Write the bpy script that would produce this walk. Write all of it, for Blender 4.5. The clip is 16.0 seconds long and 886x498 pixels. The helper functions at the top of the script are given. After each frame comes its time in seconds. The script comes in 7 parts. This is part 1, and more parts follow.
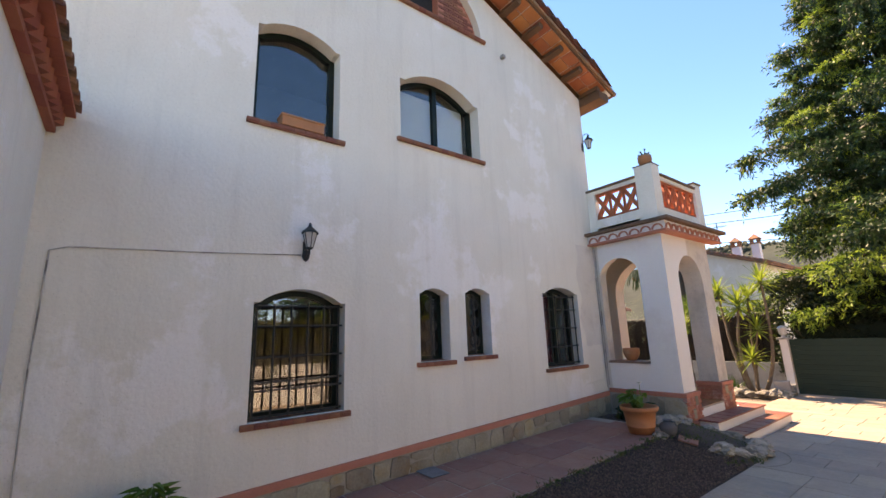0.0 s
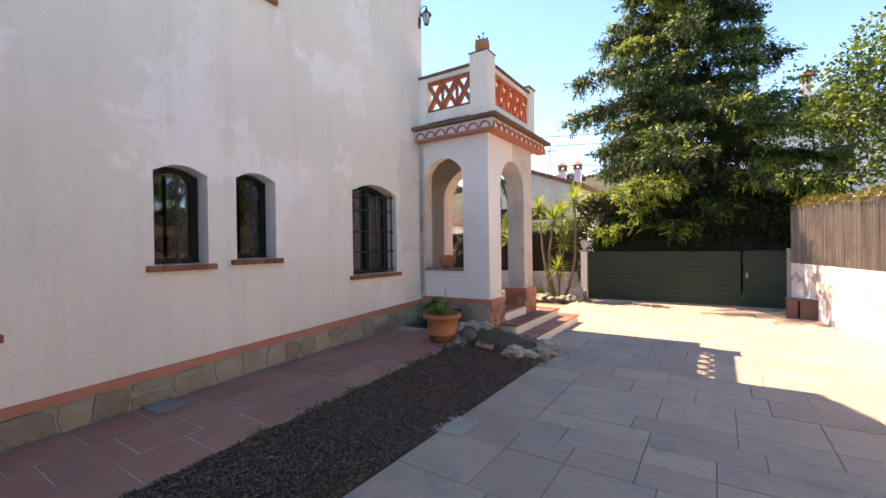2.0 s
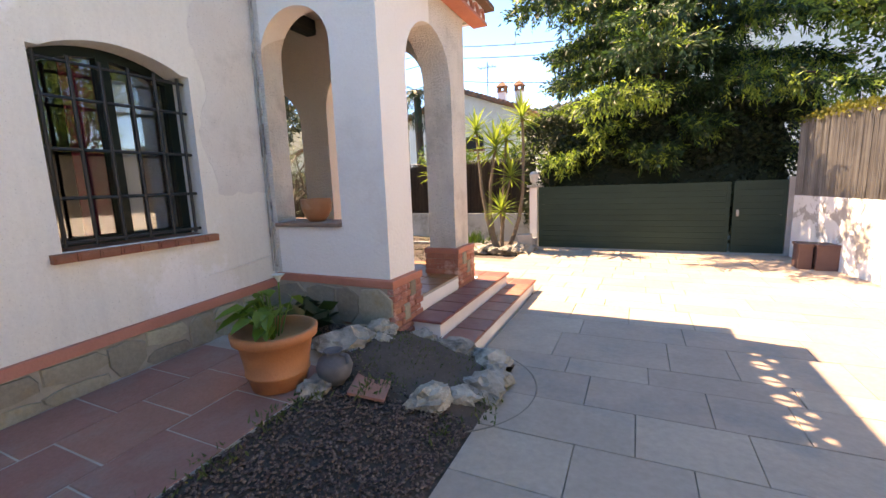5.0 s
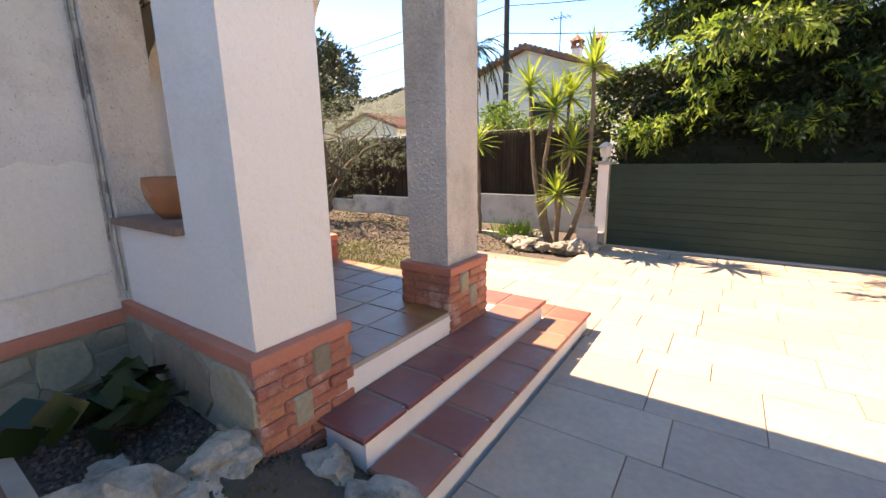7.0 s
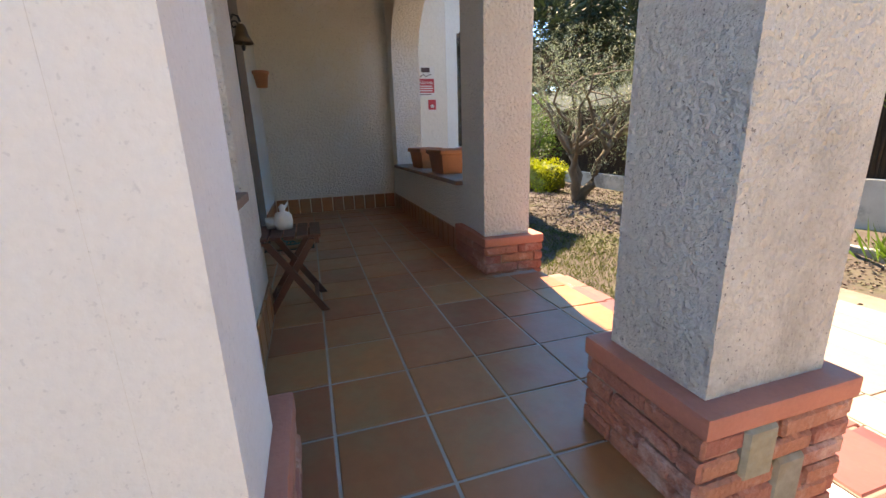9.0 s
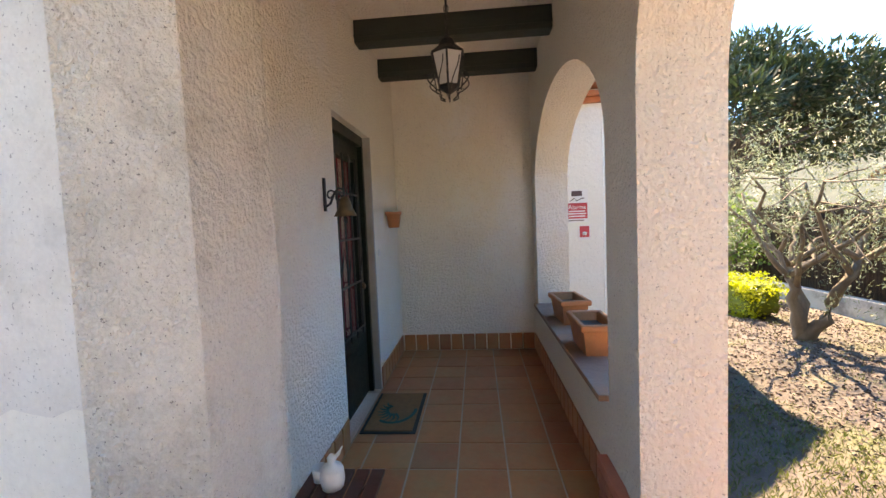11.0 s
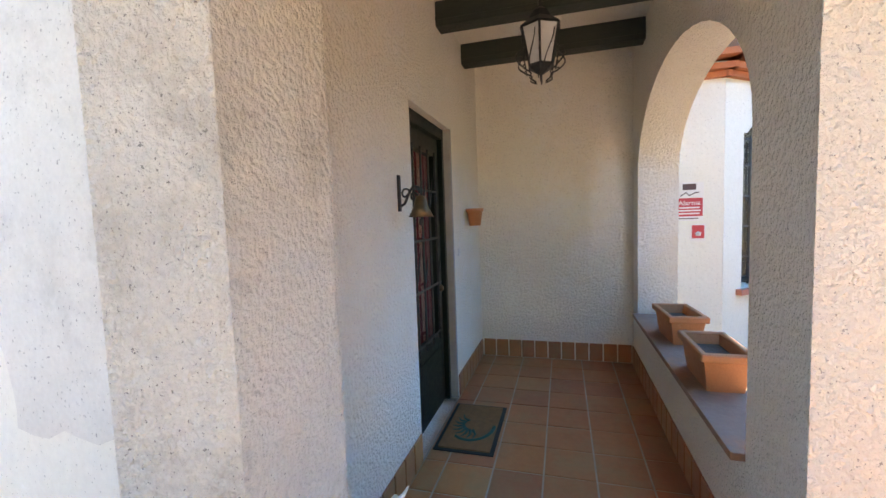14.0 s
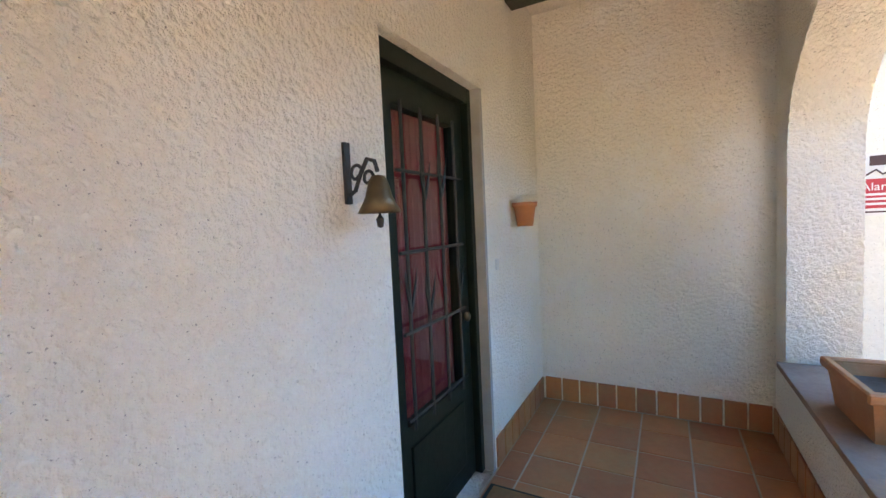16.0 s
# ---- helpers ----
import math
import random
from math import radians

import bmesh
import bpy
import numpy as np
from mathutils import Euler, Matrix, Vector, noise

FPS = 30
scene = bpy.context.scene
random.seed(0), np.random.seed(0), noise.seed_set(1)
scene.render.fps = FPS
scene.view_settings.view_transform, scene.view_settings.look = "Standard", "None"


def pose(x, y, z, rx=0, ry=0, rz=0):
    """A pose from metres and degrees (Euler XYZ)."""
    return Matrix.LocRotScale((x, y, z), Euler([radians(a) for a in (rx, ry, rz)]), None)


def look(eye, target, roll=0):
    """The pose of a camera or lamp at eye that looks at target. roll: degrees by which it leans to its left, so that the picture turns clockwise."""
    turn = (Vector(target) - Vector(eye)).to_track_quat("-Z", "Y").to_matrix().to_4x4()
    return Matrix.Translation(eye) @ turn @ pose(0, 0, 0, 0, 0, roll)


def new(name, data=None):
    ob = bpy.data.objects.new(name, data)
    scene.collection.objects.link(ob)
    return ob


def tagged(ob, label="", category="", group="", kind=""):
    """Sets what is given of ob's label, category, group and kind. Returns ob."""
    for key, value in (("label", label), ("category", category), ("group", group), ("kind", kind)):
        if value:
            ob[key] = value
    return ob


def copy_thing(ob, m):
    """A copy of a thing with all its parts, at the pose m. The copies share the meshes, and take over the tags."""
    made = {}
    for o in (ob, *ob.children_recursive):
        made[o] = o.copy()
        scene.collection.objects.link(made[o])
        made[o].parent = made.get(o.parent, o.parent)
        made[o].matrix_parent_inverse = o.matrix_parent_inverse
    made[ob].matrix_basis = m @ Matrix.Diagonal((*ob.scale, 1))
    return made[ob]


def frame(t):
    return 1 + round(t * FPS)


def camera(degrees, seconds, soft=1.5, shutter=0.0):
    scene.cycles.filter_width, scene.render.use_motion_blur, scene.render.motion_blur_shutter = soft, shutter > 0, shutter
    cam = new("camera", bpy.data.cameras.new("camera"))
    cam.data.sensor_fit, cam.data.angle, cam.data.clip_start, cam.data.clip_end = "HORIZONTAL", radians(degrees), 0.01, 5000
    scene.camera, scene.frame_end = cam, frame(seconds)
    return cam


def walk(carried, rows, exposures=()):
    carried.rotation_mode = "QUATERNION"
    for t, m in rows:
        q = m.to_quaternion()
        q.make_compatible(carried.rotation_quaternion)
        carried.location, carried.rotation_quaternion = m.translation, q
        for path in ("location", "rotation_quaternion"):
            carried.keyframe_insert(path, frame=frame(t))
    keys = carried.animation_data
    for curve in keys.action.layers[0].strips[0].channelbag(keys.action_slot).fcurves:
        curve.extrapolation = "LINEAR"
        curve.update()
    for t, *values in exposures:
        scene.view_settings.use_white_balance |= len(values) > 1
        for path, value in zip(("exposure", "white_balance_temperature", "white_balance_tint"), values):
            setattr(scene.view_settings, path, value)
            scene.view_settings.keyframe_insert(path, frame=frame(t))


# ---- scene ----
cam = camera(93.7, 16.0)
PATH = [
    (0, (4.586, 2.479, 1.755), (3.032, 3.669, 2.166), -2.1),
    (0.5, (4.47, 2.686, 1.647), (3.085, 4.112, 1.868), -1.2),
    (1, (4.483, 3.031, 1.624), (3.244, 4.597, 1.728), -0.7),
    (1.5, (4.47, 3.411, 1.575), (3.319, 5.045, 1.62), -0.8),
    (2, (4.324, 3.845, 1.578), (3.222, 5.514, 1.565), -0.8),
    (2.5, (4.197, 4.3, 1.55), (3.13, 5.99, 1.476), -1.1),
    (3, (3.953, 4.762, 1.549), (2.921, 6.469, 1.413), -1.3),
    (3.5, (3.775, 5.202, 1.556), (2.787, 6.93, 1.365), -1.6),
    (4, (3.558, 5.707, 1.566), (2.617, 7.455, 1.318), -1.9),
    (4.5, (3.305, 6.236, 1.544), (2.434, 8.013, 1.258), -2.1),
    (5, (3.215, 6.766, 1.519), (2.374, 8.554, 1.208), -2.1),
    (7.5, (2.701, 9.272, 1.474), (1.415, 10.722, 0.983), -0.6),
    (8, (2.494, 9.653, 1.41), (0.991, 10.858, 0.873), -0.4),
    (8.5, (2.248, 10.016, 1.374), (0.545, 10.91, 0.827), -1.0),
    (9, (1.965, 10.284, 1.398), (0.12, 10.855, 0.879), -1.8),
    (9.5, (1.638, 10.433, 1.495), (-0.29, 10.712, 1.042), -2.5),
    (10, (1.41, 10.638, 1.598), (-0.559, 10.672, 1.248), -3.0),
    (10.1, (1.345, 10.67, 1.647), (-0.624, 10.674, 1.299), -2.9),
    (12.5, (0.987, 10.782, 2.213), (-0.968, 10.408, 2.408), -1.2),
    (13, (0.955, 10.752, 2.16), (-1.005, 10.369, 2.263), -1.1),
    (13.5, (0.886, 10.738, 2.097), (-1.063, 10.294, 2.049), -1.4),
    (14, (0.776, 10.712, 2.066), (-1.14, 10.157, 1.916), -2.0),
    (14.5, (0.497, 10.792, 2.045), (-1.372, 10.105, 1.853), -2.5),
    (15, (0.198, 10.781, 2.03), (-1.627, 9.984, 1.85), -2.8),
    (15.5, (-0.12, 10.724, 2.037), (-1.907, 9.838, 1.885), -2.8),
    (16, (-0.372, 10.762, 2.036), (-2.128, 9.814, 1.906), -2.7),
]
walk(cam, [(t, look(eye, target, roll)) for t, eye, target, roll in PATH],
     exposures=[(0, 2.72, 14400, 28), (2, 2.97, 15300, 31), (5, 3.27, 14000, 26), (7.5, 3.1, 12500, 22), (8.5, 3.08, 11500, 17), (10, 3.95, 12500, 20), (12.5, 4.08, 11900, 15), (14.5, 4.55, 12100, 17), (16, 4.9, 12000, 15)])

# ---- world, sun, exposure ----
world = bpy.data.worlds.new("sky")
scene.world = world
world.use_nodes = True
wn = world.node_tree
sky = wn.nodes.new("ShaderNodeTexSky")
sky.sky_type = 'NISHITA'
sky.sun_disc = False
SUN = Vector((-0.70, 0.12, 1.0)).normalized()
sky.sun_elevation = math.asin(SUN.z)
sky.sun_rotation = math.atan2(SUN.x, SUN.y)
sky.air_density, sky.dust_density, sky.ozone_density = 0.62, 0.0, 6.0
tone = wn.nodes.new("ShaderNodeHueSaturation")
tone.inputs["Saturation"].default_value = 1.2
wn.links.new(sky.outputs[0], tone.inputs["Color"])
wn.links.new(tone.outputs[0], wn.nodes["Background"].inputs[0])
wn.nodes["Background"].inputs[1].default_value = 0.112
sun = new("sun", bpy.data.lights.new("sun", 'SUN'))
sun.data.energy = 2.0
sun.data.angle = radians(0.5)
sun.data.color = (1.0, 0.98, 0.95)
sun.matrix_world = look(SUN * 30, (0, 0, 0))


# ---- materials ----
def mat(name, c1, c2=None, rough=0.85, scale=3.0, bump=0.0, bscale=60.0, metal=0.0, rnd=0.0, fine=0.0, c3=None, s3=0.6, t3=(0.55, 0.7),
        spec=0.5, island=0.0, bdist=0.01, stretch=None, coat=0.0, speck=0.0, pits=None, streak=0.0):
    """A principled surface: two colours blended by noise, a third in patches, fine grain, relief, and a shift from piece to piece."""
    m = bpy.data.materials.new(name)
    m.use_nodes = True
    nt = m.node_tree
    b = nt.nodes["Principled BSDF"]
    L = nt.links.new
    geo = nt.nodes.new("ShaderNodeNewGeometry")
    pos = geo.outputs["Position"]
    if stretch:
        mp = nt.nodes.new("ShaderNodeMapping")
        mp.inputs["Scale"].default_value = stretch
        L(pos, mp.inputs[0])
        pos = mp.outputs[0]

    def nz(s, detail=6.0, rg=0.6):
        n = nt.nodes.new("ShaderNodeTexNoise")
        n.inputs["Scale"].default_value, n.inputs["Detail"].default_value, n.inputs["Roughness"].default_value = s, detail, rg
        L(pos, n.inputs["Vector"])
        return n.outputs[0]

    def ramp(v, lo, hi):
        r = nt.nodes.new("ShaderNodeMapRange")
        r.inputs[1].default_value, r.inputs[2].default_value = lo, hi
        L(v, r.inputs[0])
        return r.outputs[0]

    def blend(f, a, c, mode='MIX'):
        x = nt.nodes.new("ShaderNodeMix")
        x.data_type, x.blend_type = 'RGBA', mode
        for sock, v in ((x.inputs[0], f), (x.inputs[6], a), (x.inputs[7], c)):
            if isinstance(v, (float, int)):
                sock.default_value = v
            elif isinstance(v, tuple):
                sock.default_value = (*v, 1.0)
            else:
                L(v, sock)
        return x.outputs[2]
    col = blend(ramp(nz(scale), 0.3, 0.7), c1, c2 or tuple(v * 0.8 for v in c1))
    if c3:
        col = blend(ramp(nz(s3, 8.0, 0.7), *t3), col, c3)
    if streak:
        ms = nt.nodes.new("ShaderNodeMapping")
        ms.inputs["Scale"].default_value = (5.0, 5.0, 0.35)
        L(geo.outputs["Position"], ms.inputs[0])
        sn = nt.nodes.new("ShaderNodeTexNoise")
        sn.inputs["Scale"].default_value, sn.inputs["Detail"].default_value, sn.inputs["Roughness"].default_value = 1.0, 7.0, 0.65
        L(ms.outputs[0], sn.inputs["Vector"])
        drip = nt.nodes.new("ShaderNodeMath")
        drip.operation = 'MULTIPLY'
        drip.inputs[1].default_value = streak
        L(ramp(sn.outputs[0], 0.5, 0.72), drip.inputs[0])
        col = blend(drip.outputs[0], col, tuple(v * 0.55 for v in (c2 or c1)))
    if fine:
        col = blend(fine, col, blend(ramp(nz(bscale * 1.7, 3.0), 0.35, 0.65), (0.35, 0.35, 0.35), (1.0, 1.0, 1.0)), 'MULTIPLY')
    # dark specks: chips in the plaster, on stucco also painted relief shadows
    if speck:
        col = blend(ramp(nz(95.0, 2.0, 0.5), 0.66, 0.72), col, tuple(v * (1 - speck) for v in c1))
    if rnd or island:
        src = nt.nodes.new("ShaderNodeObjectInfo").outputs["Random"] if rnd else geo.outputs["Random Per Island"]
        a = rnd or island
        hsv = nt.nodes.new("ShaderNodeHueSaturation")
        r = nt.nodes.new("ShaderNodeMapRange")
        r.inputs[3].default_value, r.inputs[4].default_value = 1 - a, 1 + a
        L(src, r.inputs[0])
        L(r.outputs[0], hsv.inputs["Value"])
        L(col, hsv.inputs["Color"])
        r2 = nt.nodes.new("ShaderNodeMapRange")
        r2.inputs[3].default_value, r2.inputs[4].default_value = 0.5 - a * 0.06, 0.5 + a * 0.06
        L(src, r2.inputs[0])
        L(r2.outputs[0], hsv.inputs["Hue"])
        col = hsv.outputs[0]
    if isinstance(col, tuple):
        b.inputs["Base Color"].default_value = (*col, 1)
    else:
        L(col, b.inputs["Base Color"])
    rr = ramp(nz(scale * 4), 0.2, 0.8)
    rm = nt.nodes.new("ShaderNodeMapRange")
    rm.inputs[3].default_value, rm.inputs[4].default_value = max(0.02, rough - 0.08), min(1.0, rough + 0.08)
    L(rr, rm.inputs[0])
    L(rm.outputs[0], b.inputs["Roughness"])
    b.inputs["Metallic"].default_value = metal
    b.inputs["Specular IOR Level"].default_value = spec
    b.inputs["Coat Weight"].default_value = coat
    if bump:
        bp = nt.nodes.new("ShaderNodeBump")
        bp.inputs["Strength"].default_value, bp.inputs["Distance"].default_value = bump, bdist
        h = nz(bscale, 4.0, 0.55)
        L(ramp(h, *pits) if pits else h, bp.inputs["Height"])
        L(bp.outputs[0], b.inputs["Normal"])
    return m


def leafy(name, c1, c2, trans=0.35, rough=0.55):
    """Foliage: a colour for each leaf, part of the light passing through it."""
    m = bpy.data.materials.new(name)
    m.use_nodes = True
    nt = m.node_tree
    L = nt.links.new
    b = nt.nodes["Principled BSDF"]
    geo = nt.nodes.new("ShaderNodeNewGeometry")
    x = nt.nodes.new("ShaderNodeMix")
    x.data_type = 'RGBA'
    x.inputs[6].default_value, x.inputs[7].default_value = (*c1, 1), (*c2, 1)
    L(geo.outputs["Random Per Island"], x.inputs[0])
    L(x.outputs[2], b.inputs["Base Color"])
    b.inputs["Roughness"].default_value = rough
    t = nt.nodes.new("ShaderNodeBsdfTranslucent")
    L(x.outputs[2], t.inputs[0])
    ms = nt.nodes.new("ShaderNodeMixShader")
    ms.inputs[0].default_value = trans
    L(b.outputs[0], ms.inputs[1])
    L(t.outputs[0], ms.inputs[2])
    L(ms.outputs[0], nt.nodes["Material Output"].inputs[0])
    return m


def glassy(name, tint=(0.9, 0.95, 0.93), ior=1.8):
    m = bpy.data.materials.new(name)
    m.use_nodes = True
    b = m.node_tree.nodes["Principled BSDF"]
    b.inputs["Base Color"].default_value = (*tint, 1)
    b.inputs["Roughness"].default_value = 0.02
    b.inputs["Transmission Weight"].default_value = 1.0
    b.inputs["IOR"].default_value = ior
    return m


PLASTER = mat("plaster", (0.82, 0.81, 0.745), (0.75, 0.735, 0.665), 0.9, 0.9, 0.6, 22, c3=(0.86, 0.857, 0.83), s3=0.55, t3=(0.56, 0.60), bdist=0.01, fine=0.08, speck=0.4, streak=0.18)
# specks on these two stuccos are partly pits, partly painted shadows of the relief
STUCCO = mat("rough_stucco", (0.87, 0.83, 0.76), (0.82, 0.775, 0.695), 0.92, 1.2, 1.0, 46, c3=(0.86, 0.852, 0.835), s3=0.5, t3=(0.55, 0.65), bdist=0.0135, fine=0.06, speck=0.5, pits=(0.32, 0.66))
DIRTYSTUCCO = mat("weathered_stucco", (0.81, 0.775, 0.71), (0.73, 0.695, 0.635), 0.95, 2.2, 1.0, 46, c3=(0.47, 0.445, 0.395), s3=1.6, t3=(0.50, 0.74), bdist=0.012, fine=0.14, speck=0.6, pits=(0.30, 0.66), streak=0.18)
STAINED = mat("stained_old_plaster", (0.75, 0.735, 0.69), (0.66, 0.645, 0.60), 0.95, 2.5, 0.6, 40, c3=(0.47, 0.455, 0.42), s3=1.8, t3=(0.52, 0.78), bdist=0.006, fine=0.1, speck=0.5)
CLEANSTUCCO = mat("fresh_white_stucco", (0.86, 0.85, 0.82), (0.82, 0.81, 0.77), 0.9, 1.0, 0.7, 38, bdist=0.008, fine=0.05, speck=0.16, c3=(0.74, 0.71, 0.67), s3=0.9, t3=(0.58, 0.75))
EAVEBRICK = mat("dark_red_eave_brick", (0.40, 0.115, 0.07), (0.32, 0.09, 0.055), 0.85, 4, 0.25, 40, rnd=0.12)
WHITEPAINT = mat("white_paint", (0.80, 0.80, 0.80), (0.74, 0.74, 0.73), 0.8, 4, 0.2, 40)
PEELING = mat("peeling_white_wall", (0.80, 0.80, 0.79), (0.76, 0.75, 0.73), 0.9, 2, 0.4, 30, c3=(0.42, 0.40, 0.37), s3=1.1, t3=(0.545, 0.565))
OLDWALL = mat("weathered_grey_wall", (0.55, 0.53, 0.48), (0.40, 0.38, 0.34), 0.95, 1.5, 0.5, 25, c3=(0.22, 0.21, 0.19), s3=1.2, t3=(0.5, 0.65))
REDPAINT = mat("red_painted_band", (0.58, 0.215, 0.15), (0.50, 0.18, 0.125), 0.75, 3, 0.35, 40, fine=0.1)
REDBRICK = mat("red_painted_brick", (0.52, 0.20, 0.14), (0.42, 0.15, 0.10), 0.8, 7, 0.9, 40, rnd=0.16, fine=0.2, c3=(0.62, 0.38, 0.32), s3=5.0, t3=(0.54, 0.66), bdist=0.02)
TERRA = mat("terracotta", (0.53, 0.205, 0.09), (0.44, 0.16, 0.07), 0.6, 4, 0.25, 50, fine=0.12, c3=(0.56, 0.33, 0.22), s3=2.5, t3=(0.6, 0.75))
FLOORTILE = mat("glazed_clay_floor_tile", (0.46, 0.17, 0.07), (0.36, 0.13, 0.058), 0.36, 2.6, 0.14, 14, rnd=0.12, c3=(0.36, 0.185, 0.09), s3=3.0, t3=(0.46, 0.64), fine=0.12)
TREADTILE = mat("burgundy_step_tile", (0.32, 0.12, 0.098), (0.26, 0.08, 0.066), 0.42, 2.2, 0.15, 18, rnd=0.2, c3=(0.40, 0.19, 0.13), s3=1.6, t3=(0.55, 0.7), fine=0.1)
PATHTILE = mat("weathered_red_path_tile", (0.385, 0.165, 0.128), (0.31, 0.135, 0.108), 0.72, 3, 0.4, 30, rnd=0.1, c3=(0.32, 0.195, 0.165), s3=1.9, t3=(0.5, 0.68), fine=0.18)
GROUT = mat("grey_grout", (0.46, 0.42, 0.37), (0.34, 0.31, 0.27), 0.95, 6, 0.3, 60)
PAVER = mat("stamped_concrete_slab", (0.455, 0.345, 0.275), (0.375, 0.29, 0.236), 0.8, 2.0, 0.5, 14, rnd=0.09, c3=(0.275, 0.26, 0.235), s3=1.3, t3=(0.52, 0.70), fine=0.16)
JOINT = mat("dark_joint", (0.27, 0.215, 0.17), (0.18, 0.145, 0.12), 0.95, 5, 0.2, 50)
GRAVELBED = mat("dark_soil", (0.09, 0.066, 0.057), (0.055, 0.042, 0.036), 0.95, 8, 0.8, 60)
GRAVEL = mat("dark_volcanic_gravel", (0.135, 0.088, 0.08), (0.075, 0.052, 0.048), 0.9, 20, island=0.6)
SOIL = mat("dry_garden_soil", (0.105, 0.082, 0.068), (0.066, 0.052, 0.045), 0.95, 2.5, 0.6, 26, c3=(0.085, 0.09, 0.04), s3=0.7, t3=(0.5, 0.66), fine=0.25, bdist=0.01)
GROUNDM = mat("dry_ground", (0.19, 0.16, 0.11), (0.13, 0.12, 0.07), 0.95, 0.6, 0.6, 12, fine=0.3)
MULCH = mat("bark_litter", (0.15, 0.108, 0.09), (0.075, 0.053, 0.047), 0.9, 12, island=0.4)
GRASSM = leafy("short_grass", (0.062, 0.098, 0.02), (0.125, 0.135, 0.045))
STONE = mat("rubble_stone", (0.38, 0.35, 0.27), (0.28, 0.262, 0.205), 0.9, 4, 0.7, 22, rnd=0.3, c3=(0.34, 0.255, 0.15), s3=2.2, t3=(0.52, 0.66), fine=0.25)
MORTAR = mat("stone_mortar", (0.37, 0.345, 0.285), (0.28, 0.26, 0.215), 0.95, 6, 0.5, 40)
ROCK = mat("limestone_rock", (0.43, 0.40, 0.345), (0.22, 0.207, 0.178), 0.95, 9, 0.9, 30, rnd=0.15, c3=(0.10, 0.10, 0.085), s3=3.0, t3=(0.5, 0.65), bdist=0.02)
IRON = mat("black_iron", (0.018, 0.019, 0.02), (0.012, 0.012, 0.013), 0.5, 10, 0.2, 90, metal=0.0)
GREENWOOD = mat("dark_green_paint", (0.008, 0.016, 0.011), (0.005, 0.011, 0.008), 0.35, 6, 0.1, 60, spec=0.22)
BEAMGREEN = mat("dark_green_beam_paint", (0.022, 0.028, 0.021), (0.015, 0.02, 0.015), 0.6, 4, 0.3, 30, stretch=(8, 1, 8))
GATEGREEN = mat("green_painted_board", (0.022, 0.048, 0.038), (0.017, 0.038, 0.030), 0.6, 1.5, 0.1, 40, spec=0.18, rnd=0.06, c3=(0.30, 0.31, 0.29), s3=3.6, t3=(0.735, 0.75), stretch=(1, 1, 3))
REED = mat("grey_reed", (0.215, 0.207, 0.19), (0.14, 0.134, 0.123), 0.9, 2, 0.3, 60, island=0.3)
REEDDARK = mat("brown_heather", (0.085, 0.055, 0.037), (0.055, 0.036, 0.025), 0.95, 2, 0.3, 60, island=0.4)
WOODRED = mat("reddish_hardwood", (0.10, 0.026, 0.016), (0.06, 0.017, 0.012), 0.45, 6, 0.15, 40, stretch=(1, 1, 6))
WOODBROWN = mat("brown_eave_wood", (0.17, 0.075, 0.035), (0.11, 0.05, 0.026), 0.75, 5, 0.3, 30)
ROOFTILE = mat("clay_roof_tile", (0.36, 0.15, 0.085), (0.22, 0.11, 0.075), 0.9, 4, 0.4, 30, rnd=0.2, c3=(0.10, 0.09, 0.075), s3=2, t3=(0.5, 0.68))
EAVETILE = mat("orange_eave_tile", (0.56, 0.19, 0.08), (0.46, 0.145, 0.065), 0.85, 4, 0.25, 40, rnd=0.16)
CAPTILE = mat("brown_coping_tile", (0.21, 0.115, 0.075), (0.13, 0.085, 0.065), 0.85, 5, 0.4, 30, fine=0.15)
SILLTILE = mat("worn_clay_sill", (0.34, 0.215, 0.165), (0.25, 0.15, 0.115), 0.8, 5, 0.4, 30, fine=0.15, c3=(0.42, 0.20, 0.12), s3=2.4, t3=(0.56, 0.66))
LATTICE = mat("red_clay_lattice", (0.50, 0.12, 0.055), (0.40, 0.095, 0.045), 0.8, 5, 0.2, 40)
CURTAIN = mat("dark_red_curtain", (0.25, 0.016, 0.026), (0.17, 0.011, 0.018), 0.9, 8, 0.2, 60)
WHITECURTAIN = mat("white_curtain", (0.72, 0.72, 0.70), (0.62, 0.62, 0.60), 0.9, 8, 0.2, 60)
# near-black colour in place of missing light indoors
UNLITROOM = mat("unlit_room_black", (0.03, 0.028, 0.026), (0.02, 0.018, 0.018), 0.95, 2)
BRONZE = mat("aged_brass", (0.16, 0.11, 0.06), (0.10, 0.07, 0.045), 0.45, 9, 0.15, 50, metal=0.8)
CERAMIC = mat("white_ceramic", (0.72, 0.70, 0.67), (0.62, 0.60, 0.57), 0.3, 8)
MATM = mat("coir_mat", (0.27, 0.135, 0.055), (0.20, 0.10, 0.042), 0.98, 20, 0.8, 200)
# rubber of the mat, and flat black for openings without light
RUBBERVOID = mat("black_rubber_and_unlit_opening", (0.02, 0.02, 0.02), (0.015, 0.015, 0.015), 0.8, 6)
MATGREEN = mat("green_print", (0.02, 0.10, 0.085), (0.015, 0.08, 0.07), 0.95, 30)
SIGNWHITE = mat("white_sign_plastic", (0.74, 0.73, 0.71), (0.70, 0.69, 0.67), 0.4, 3)
SIGNRED = mat("red_sign_print", (0.55, 0.025, 0.045), (0.50, 0.022, 0.04), 0.4, 3)
SIGNDARK = mat("dark_sign_print", (0.06, 0.015, 0.02), (0.05, 0.012, 0.018), 0.4, 3)
